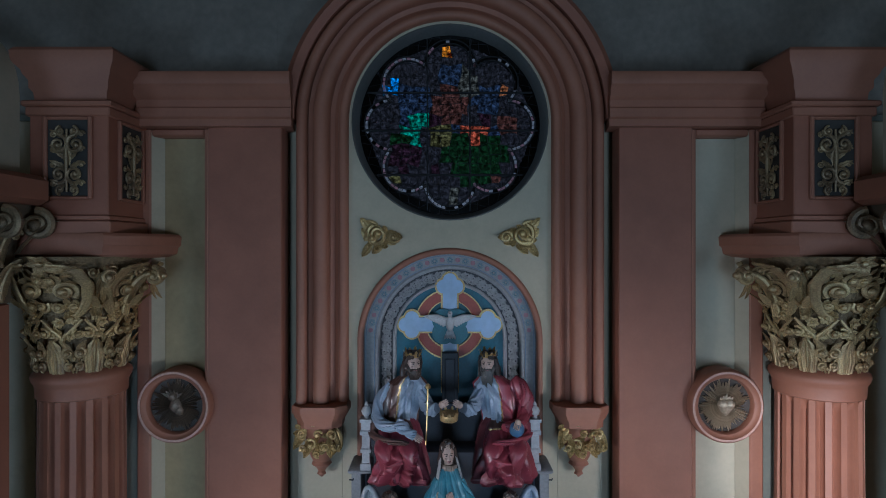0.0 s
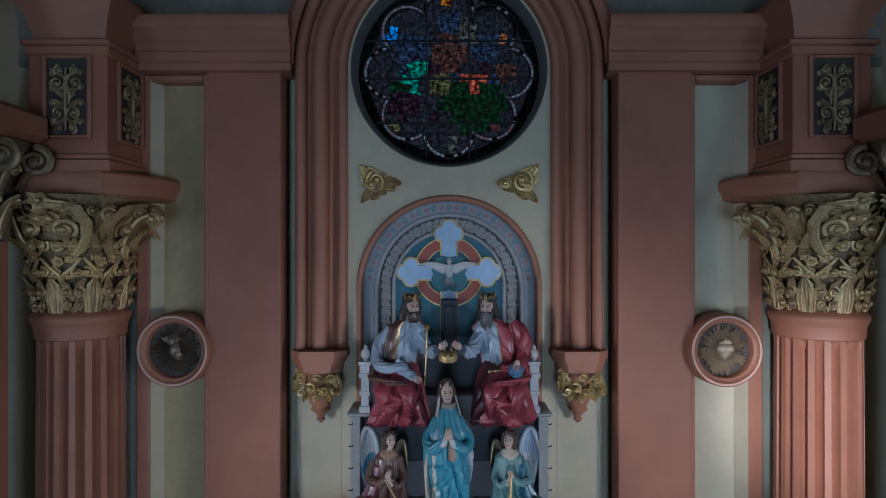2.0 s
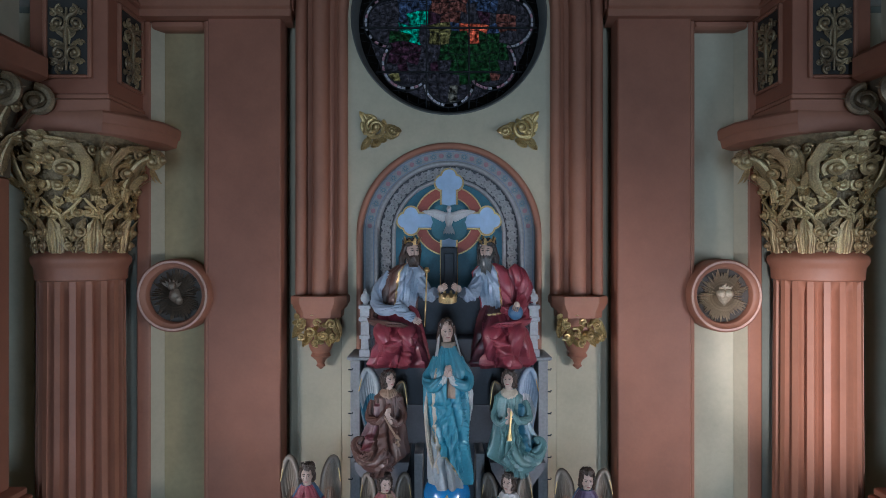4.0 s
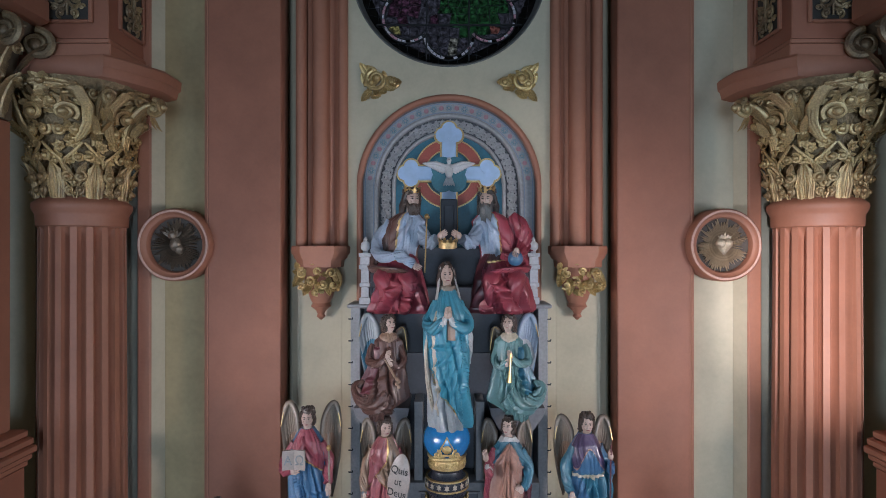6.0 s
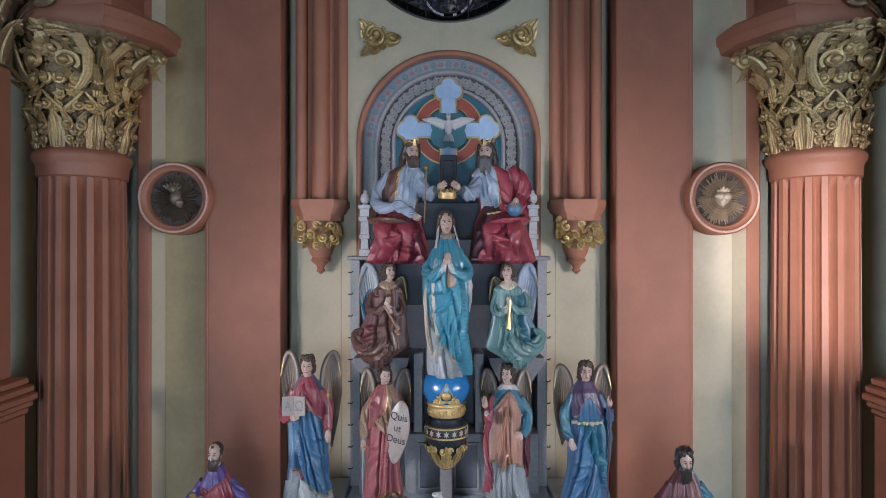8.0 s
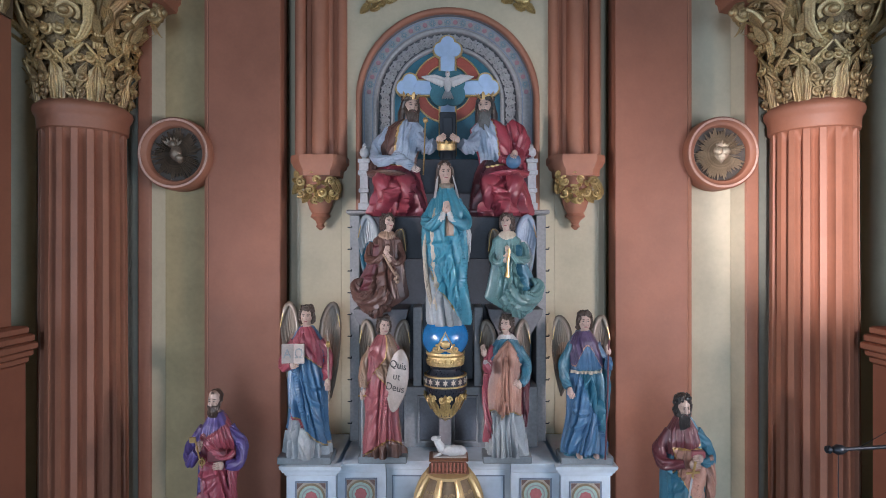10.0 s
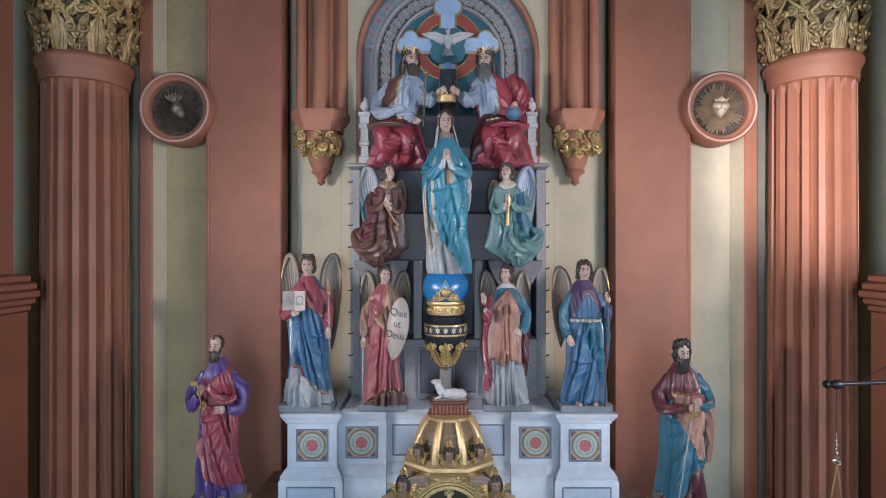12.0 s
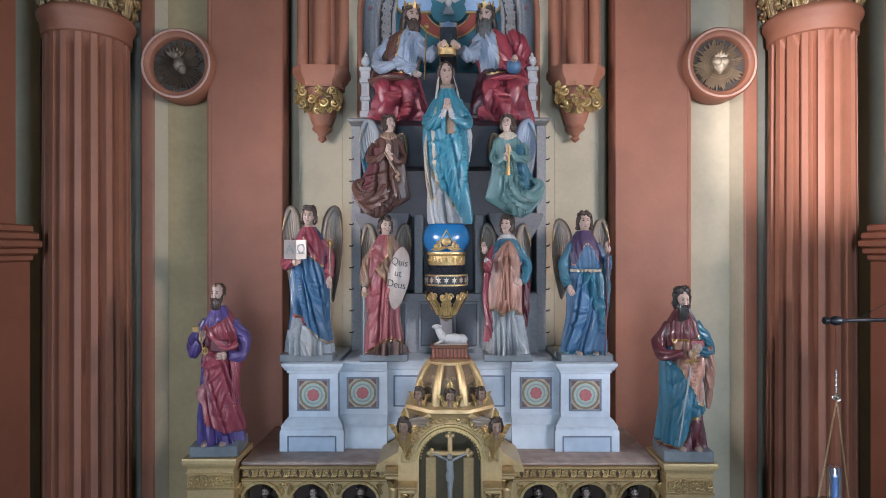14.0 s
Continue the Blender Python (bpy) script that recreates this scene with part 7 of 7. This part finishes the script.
def arcade_spans(x):
    for c in (0.90, 1.385, 1.87):
        d = abs(abs(x) - c)
        if d < 0.19:
            return [(2.09 + math.sqrt(0.19 ** 2 - d * d), 2.30)]
    return [(1.35, 2.30)]


make("arcade", strips(Geo(), -2.07, 2.07, arcade_spans, 5.600, 5.660, n=220), GOLD_PAINT, grad, weld=True)
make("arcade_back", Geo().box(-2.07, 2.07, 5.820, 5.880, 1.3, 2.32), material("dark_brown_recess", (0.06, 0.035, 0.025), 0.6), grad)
for s in SIDES:
    for c in (0.90, 1.385, 1.87):
        make("arch_moulding", Geo().ring(0.185, 0.212, 5.575, 5.620, s * c, 2.09, 0, 180, n=24), GOLD, grad)
        # small painted bust in each arch
        b = Geo()
        robe(b, [(0, 0.09, 0.06, 0, 0, 0.1), (0.30, 0.08, 0.055, 0, 0, 0.1), (0.42, 0.09, 0.05, 0, 0, 0.06), (0.46, 0.03, 0.03, 0, 0, 0)], "white" if c == 1.385 else "maroon", seed=c + s, levels=20, around=30)
        head(b, (0, -0.01, 0.52), 0.48, 0, 0, hair="hair", beard="hair" if c != 1.385 else "")
        finish(b, "small_statue", "small painted saint statue in an altar arch", (s * c, 5.730, 1.62), 1.0, group="small statues of the gradine")
        for k in SIDES:
            make("spandrel_leaf", Geo().leaf((s * c + k * 0.22, 5.600, 2.16), (s * c + k * 0.175, 5.590, 2.28), 0.03, curl=0.2, lobes=3, n=7).scroll((s * c + k * 0.215, 5.590, 2.26), 0.025, 1.3, 0.009, hand=k), GOLD, grad)
make("altar_body", Geo().box(-2.07, 2.07, 5.610, 6.6, 0.0, 1.35), WHITE, grad)
make("altar_table", Geo().box(-1.9, 1.9, 4.55, 5.600, 0.95, 1.05, bevel=0.015), WHITE, grad)
make("altar_front", Geo().box(-1.75, 1.75, 4.75, 5.600, 0.0, 0.95), WHITE, grad)
for s, top in ((-1, 2.57), (1, 2.525)):
    e = empty("statue_pedestal", "gilded square pedestal under an apostle statue", "pedestal", "apostle pedestals")
    x0, x1 = sorted((s * 2.10, s * 2.56))
    make("cap", Geo().rings([[(x0 - o, 5.47 - o, z), (x1 + o, 5.47 - o, z), (x1 + o, 5.93, z), (x0 - o, 5.93, z)] for o, z in ((0.0, top - 0.10), (0.01, top - 0.07), (0.03, top - 0.06), (0.035, top - 0.015), (0.03, top))]), GOLD_PAINT, e)
    make("die", Geo().box(x0, x1, 5.47, 5.93, 0, top - 0.095), GOLD_PAINT, e)
    for k in range(7):
        x = x0 + 0.045 + (x1 - x0 - 0.09) * k / 6
        make("frieze_scroll", Geo().scroll((x, 5.455, top - 0.20), 0.036, 1.4, 0.012, a0=k, hand=1 if k % 2 else -1).scroll((x + 0.01, 5.455, top - 0.255), 0.028, 1.3, 0.010, a0=k + 2).leaf((x, 5.465, top - 0.27), (x + 0.02, 5.455, top - 0.16), 0.022, curl=0.1, n=5), GOLD, e)
    make("frieze_edge", Geo().box(x0 - 0.012, x1 + 0.012, 5.450, 5.700, top - 0.315, top - 0.29).box(x0 - 0.008, x1 + 0.008, 5.456, 5.700, top - 0.15, top - 0.14), GOLD_PAINT, e)

# ---- tabernacle ----
tab = empty("tabernacle", "gilded arched tabernacle with ribbed dome and cherub heads", "tabernacle")
TX = 0.0
make("shoulder", Geo().rings([[(x, y, z) for x, z in ((TX - 0.72, 2.46), (TX - 0.70, 2.53), (TX - 0.48, 2.66), (TX - 0.45, 2.96), (TX + 0.45, 2.96), (TX + 0.48, 2.66), (TX + 0.70, 2.53), (TX + 0.72, 2.46))] for y in (5.42, 5.95)]), GOLD_PAINT, tab)


def tab_spans(x):
    d = abs(x - TX)
    low = 2.665 + math.sqrt(0.295 ** 2 - d * d) if d < 0.295 else 1.3
    return [(low, 2.665 + math.sqrt(max(0.0, 0.475 ** 2 - d * d)) if d < 0.475 else 2.665)]


make("front", strips(Geo(), TX - 0.475, TX + 0.475, tab_spans, 5.14, 5.42, n=90), GOLD_PAINT, tab, weld=True)
make("archivolt_rim", Geo().ring(0.45, 0.485, 5.10, 5.20, TX, 2.665, 0, 180, n=48), GOLD_PAINT, tab)
make("inner_rim", Geo().ring(0.285, 0.315, 5.11, 5.20, TX, 2.665, 0, 180, n=40).ring(0.325, 0.34, 5.12, 5.18, TX, 2.665, 0, 180, n=40), GOLD, tab)
f0 = None
for k in range(15):
    a = radians(6 + 168 * k / 14)
    m = Matrix.Translation((TX + 0.395 * math.cos(a), 5.122, 2.665 + 0.395 * math.sin(a))) @ Matrix.Rotation(-a + (math.pi if k % 2 else 0), 4, "Y") @ Matrix.Scale(1.15, 4)
    if f0 is None:
        f0 = make("archivolt_leaf", fz, GOLD, tab, m=m)
    else:
        share(f0, m)
for k in range(28):
    a = radians(4 + 172 * k / 27)
    m = Matrix.Translation((TX + 0.271 * math.cos(a), 5.16, 2.665 + 0.271 * math.sin(a)))
    if k == 0:
        bd = make("bead", Geo().ball((0, 0, 0), 0.012, 0, 8, 5), GOLD, tab, m=m)
    else:
        share(bd, m)
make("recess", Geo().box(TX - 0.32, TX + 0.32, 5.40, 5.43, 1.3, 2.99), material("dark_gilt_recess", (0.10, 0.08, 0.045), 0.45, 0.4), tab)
for s in SIDES:
    make("recess_panel", Geo().box(*sorted((TX + s * 0.13, TX + s * 0.235)), 5.375, 5.402, 1.6, 2.62), GOLD_PAINT, tab)
    col = make("colonnette", Geo().lathe([(0.045, 1.4), (0.042, 2.30), (0.055, 2.31), (0.05, 2.33)], TX + s * 0.385, 5.08, n=18), GOLD_PAINT, tab)
    col2 = make("colonnette", Geo().lathe([(0.045, 1.4), (0.042, 2.34), (0.055, 2.35), (0.05, 2.37)], TX + s * 0.53, 5.30, n=18), GOLD_PAINT, tab)
    for cx, cy, cz in ((TX + s * 0.385, 5.08, 2.32), (TX + s * 0.53, 5.30, 2.36)):
        for k in range(6):
            a = radians(60 * k)
            make("capital_leaf", Geo().leaf((cx + 0.04 * math.cos(a), cy + 0.04 * math.sin(a), cz), (cx + 0.055 * math.cos(a), cy + 0.055 * math.sin(a), cz + 0.10), 0.035, out=(math.cos(a), math.sin(a), 0), curl=0.3, lobes=3, n=7), GOLD, tab)
        make("capital_block", Geo().box(cx - 0.075, cx + 0.075, cy - 0.075, cy + 0.10, cz + 0.10, cz + 0.14).box(cx - 0.085, cx + 0.085, cy - 0.085, cy + 0.10, cz + 0.14, cz + 0.165), GOLD_PAINT, tab)
    make("medallion", Geo().ring(0.025, 0.036, 5.08, 5.12, TX + s * 0.445, 2.22, n=20), GOLD, tab)
# shelf over the arch and eight-sided dome
make("dome_shelf", Geo().rings([[(TX + r * 1.18 * math.cos(a), 5.42 + r * math.sin(a), z) for a in (math.pi / 8 + math.pi * i / 4 for i in range(8))] for r, z in ((0.34, 3.06), (0.365, 3.11), (0.385, 3.12), (0.38, 3.15), (0.33, 3.18), (0.325, 3.195))]), GOLD_PAINT, tab)
DOME = [(0.32, 3.18), (0.318, 3.24), (0.305, 3.30), (0.28, 3.38), (0.24, 3.46), (0.20, 3.515), (0.185, 3.53)]
dome = make("dome", Geo().rings([[(TX + r * math.cos(a), 5.42 + r * math.sin(a), z) for a in (math.pi / 8 + math.pi * i / 4 for i in range(8))] for r, z in DOME]), material("brown_gilt_panel", (0.22, 0.16, 0.105), 0.5, 0.2), tab)
for i in range(8):
    a = math.pi / 8 + math.pi * i / 4
    make("rib", Geo().tube([(TX + (r + 0.005) * math.cos(a), 5.42 + (r + 0.005) * math.sin(a), z) for r, z in DOME], [0.045, 0.044, 0.042, 0.038, 0.033, 0.028, 0.026], 8), GOLD_PAINT, dome)
    b = math.pi * i / 4
    rel = Geo()
    for k, (z, r) in enumerate(((3.40, 0.245), (3.33, 0.275), (3.26, 0.295))):
        rel.scroll((0.025, -r, z), 0.028, 1.3, 0.008, a0=k).scroll((-0.025, -r, z), 0.028, 1.3, 0.008, a0=-k, hand=-1)
    make("panel_relief", rel, GOLD_OLD, dome, m=Matrix.Translation((TX, 5.42, 0)) @ Matrix.Rotation(b + math.pi / 2, 4, "Z"))
make("dome_rim", Geo().lathe([(0.18, 3.52), (0.215, 3.525), (0.215, 3.55), (0.19, 3.56)], TX, 5.42, n=32), GOLD_PAINT, tab)
stand = make("lamb_stand", Geo().box(TX - 0.19, TX + 0.19, 5.30, 5.54, 3.555, 3.575).box(TX - 0.165, TX + 0.165, 5.32, 5.52, 3.575, 3.67).box(TX - 0.185, TX + 0.185, 5.30, 5.54, 3.67, 3.69), WOOD, tab, "carved red-brown wooden stand")
for k in range(10):
    x = TX - 0.155 + 0.31 * k / 9
    m = Matrix.Translation((x, 5.305, 0))
    if k == 0:
        bal = make("baluster", Geo().lathe([(0.008, 3.575), (0.014, 3.60), (0.008, 3.63), (0.012, 3.665)], 0, 0, n=8), material("red_brown_wood", (0.26, 0.09, 0.06), 0.45), stand, m=m)
    else:
        share(bal, m, stand)

# lamb on the stand
q = Geo()
q.ball((0.04, 0, 0.05), (0.13, 0.055, 0.05), SLOT["white"], 20, 12, rough=0.2)
q.ball((0.12, 0, 0.05), (0.05, 0.055, 0.045), SLOT["white"], 12, 8, rough=0.2)
q.tube([(-0.06, 0, 0.06), (-0.10, 0, 0.12), (-0.115, 0, 0.155)], [0.045, 0.036, 0.03], 12, SLOT["white"])
q.ball((-0.125, -0.01, 0.165), (0.045, 0.03, 0.026), SLOT["white"], 12, 8)
for y in (-0.03, 0.03):
    q.ball((-0.095, y, 0.17), (0.022, 0.012, 0.010), SLOT["white"], 8, 5)
q.tube([(-0.07, -0.05, 0.04), (-0.13, -0.05, 0.01), (-0.08, -0.06, 0.005)], [0.018, 0.014, 0.010], 8, SLOT["white"])
q.box(-0.15, 0.17, -0.07, 0.07, 0, 0.012, SLOT["page"])
finish(q, "lamb_figure", "white carved lamb lying on the wooden stand", (TX + 0.0, 5.42, 3.69), 1.0, category="lamb")


def cherub(x, y, z, scale, turn, big=False):
    q = Geo()
    head(q, (0, 0, 0), 0.72, 0, 0, hair="hair")
    q.m = [SLOT["tan"] if k == SLOT["skin"] else k for k in q.m]
    for s in SIDES:
        for k in range(5):
            q.leaf((s * 0.03, 0.0, -0.05), (s * (0.15 - 0.02 * k), 0.0, 0.02 - 0.04 * k), 0.035, curl=0.12, lobes=1, slot=SLOT["gold"], n=6)
    q.leaf((0, 0.02, 0.04), (0, 0.03, 0.17), 0.05, curl=0.05, lobes=3, slot=SLOT["gold"], n=8)
    if big:
        for k in range(5):
            q.leaf(((k - 2) * 0.02, -0.02, -0.08), ((k - 2) * 0.012 + 0.03, 0.0, -0.30 + 0.03 * abs(k - 2)), 0.035, curl=0.05, lobes=2, slot=SLOT["gold"], n=7)
        q.leaf((0.05, 0.0, 0.04), (0.26, 0.0, 0.08), 0.05, curl=0.05, lobes=2, slot=SLOT["feather"], n=8)
        q.leaf((0.05, 0.0, 0.02), (0.22, 0.0, 0.03), 0.045, curl=0.05, lobes=2, slot=SLOT["feather"], n=8)
        if x > 0:
            q.v = [(-a, b, c) for a, b, c in q.v]
    return finish(q, "cherub_head", "painted cherub head with gilded wings on the tabernacle", (x, y, z), scale, turn, "cherub heads of the tabernacle", "cherub")


cherub(TX, 5.07, 3.275, 0.78, 0)
cherub(TX - 0.28, 5.17, 3.27, 0.78, -30)
cherub(TX + 0.28, 5.17, 3.27, 0.78, 30)
cherub(TX - 0.415, 5.08, 3.0, 0.95, -10, True)
cherub(TX + 0.415, 5.08, 3.0, 0.95, 10, True)

# crucifix in the tabernacle's arch
cx = empty("crucifix", "gilded trefoil crucifix with pale figure in the tabernacle", "crucifix", m=Matrix.Translation((0, 0, 0.04)))
q = Geo().box(-0.022, 0.022, 5.17, 5.20, 1.26, 2.825).box(-0.15, 0.15, 5.171, 5.199, 2.660, 2.705)
for x, z in ((0, 2.845), (-0.17, 2.682), (0.17, 2.682)):
    for a, b in ((0, 0.025), (0.025, 0), (-0.025, 0), (0, -0.02)):
        q.ball((x + a, 5.185, z + b), (0.024, 0.016, 0.024), 0, 10, 6)
make("cross", q, GOLD_PAINT, cx)
q = Geo()
q.tube([(0, 5.15, 2.635), (0.0, 5.145, 2.565), (0.008, 5.15, 2.485), (0, 5.14, 2.385), (0, 5.16, 2.245)], [0.032, 0.034, 0.030, 0.024, 0.012], 10)
for s in SIDES:
    q.tube([(s * 0.02, 5.155, 2.630), (s * 0.08, 5.16, 2.655), (s * 0.145, 5.16, 2.685)], [0.014, 0.011, 0.009], 7)
q.ball((-0.008, 5.135, 2.670), (0.020, 0.022, 0.026), 0, 10, 7)
q.lathe([(0.036, 2.525), (0.040, 2.485), (0.036, 2.445)], 0, 5.148, n=12)
make("corpus", q, PAINT["silver"], cx)

# ---- sanctuary lamp on its iron arm ----
arm = empty("lamp_bracket", "black iron bracket arm with knobbed end and stay wire", "bracket")
make("rod", Geo().tube([(4.6, 4.9, 4.0), (3.20, 4.69, 4.005)], [0.018, 0.016], 10), IRON, arm)
make("knuckle", Geo().lathe([(0.008, -0.09), (0.03, -0.075), (0.034, -0.05), (0.018, -0.03), (0.026, -0.02), (0.042, 0.01), (0.040, 0.05), (0.02, 0.09)], n=14), IRON, arm, m=Matrix.Translation((3.19, 4.69, 4.005)) @ Matrix.Rotation(radians(90), 4, "Y"))
make("stay_wire", Geo().tube([(4.3, 4.85, 4.42), (3.42, 4.72, 4.02)], 0.003, 5), IRON, arm)
sl = empty("sanctuary_lamp", "hanging sanctuary lamp on gilt chains with blue glass", "lamp")
make("cord", Geo().tube([(3.215, 4.69, 3.98), (3.215, 4.69, 3.58)], 0.0025, 5), IRON, sl)
hk = Geo().tube([(3.215, 4.69, 3.60), (3.217, 4.69, 3.40)], [0.006, 0.007], 7)
for k in range(5):
    hk.ball((3.216 + 0.003 * (-1) ** k, 4.69, 3.57 - 0.035 * k), (0.010, 0.010, 0.018), 0, 8, 6)
hk.scroll((3.235, 4.69, 3.36), 0.035, 1.2, 0.008, a0=1.5).scroll((3.20, 4.69, 3.37), 0.03, 1.2, 0.007, a0=1.5, hand=-1)
make("hook", hk, SILVER, sl)
lk = Geo()
for i in range(12):
    a0, a1 = 2 * math.pi * i / 12, 2 * math.pi * (i + 1) / 12
    lk.tube([(0.006 * math.cos(a0), 0, 0.012 * math.sin(a0)), (0.006 * math.cos(a1), 0, 0.012 * math.sin(a1))], 0.0022, 5)
l0 = None
for end in ((2.99, 4.62, 2.40), (3.265, 4.58, 2.40), (3.20, 4.90, 2.40)):
    p, e = Vector((3.222, 4.69, 3.34)), Vector(end)
    turn = (e - p).to_track_quat("Z", "Y").to_matrix().to_4x4()
    for k in range(46):
        m = Matrix.Translation(p.lerp(e, (k + 0.5) / 46)) @ turn @ Matrix.Rotation(radians(90 * (k % 2)), 4, "Z")
        if l0 is None:
            l0 = make("chain_link", lk, gilding("brass_chain", (0.62, 0.47, 0.26), (0.4, 0.28, 0.14), 0.3), sl, m=m)
        else:
            share(l0, m)
glass = bpy.data.materials.new("blue_lamp_glass")
glass.use_nodes = True
gb = glass.node_tree.nodes["Principled BSDF"]
gb.inputs["Base Color"].default_value = (0.45, 0.62, 0.95, 1)
gb.inputs["Transmission Weight"].default_value, gb.inputs["Roughness"].default_value = 0.9, 0.08
make("glass_cup", Geo().lathe([(0.056, 2.79), (0.052, 2.79), (0.050, 2.40), (0.055, 2.40)], 3.205, 4.69, n=24), glass, sl)
make("candle", Geo().lathe([(0.034, 2.35), (0.034, 2.70), (0.026, 2.705), (0.004, 2.70)], 3.205, 4.69, n=16), material("blue_wax", (0.30, 0.40, 0.62), 0.5), sl)
flame = bpy.data.materials.new("candle_flame")
flame.use_nodes = True
fb = flame.node_tree.nodes["Principled BSDF"]
fb.inputs["Emission Color"].default_value, fb.inputs["Emission Strength"].default_value = (1.0, 0.82, 0.55, 1), 12
make("flame", Geo().lathe([(0.004, 2.705), (0.010, 2.72), (0.007, 2.74), (0.001, 2.765)], 3.205, 4.69, n=10), flame, sl)
make("bowl", Geo().lathe([(0.24, 2.44), (0.25, 2.40), (0.20, 2.30), (0.10, 2.20), (0.03, 2.12)], 3.205, 4.70, n=28), GOLD_OLD, sl)
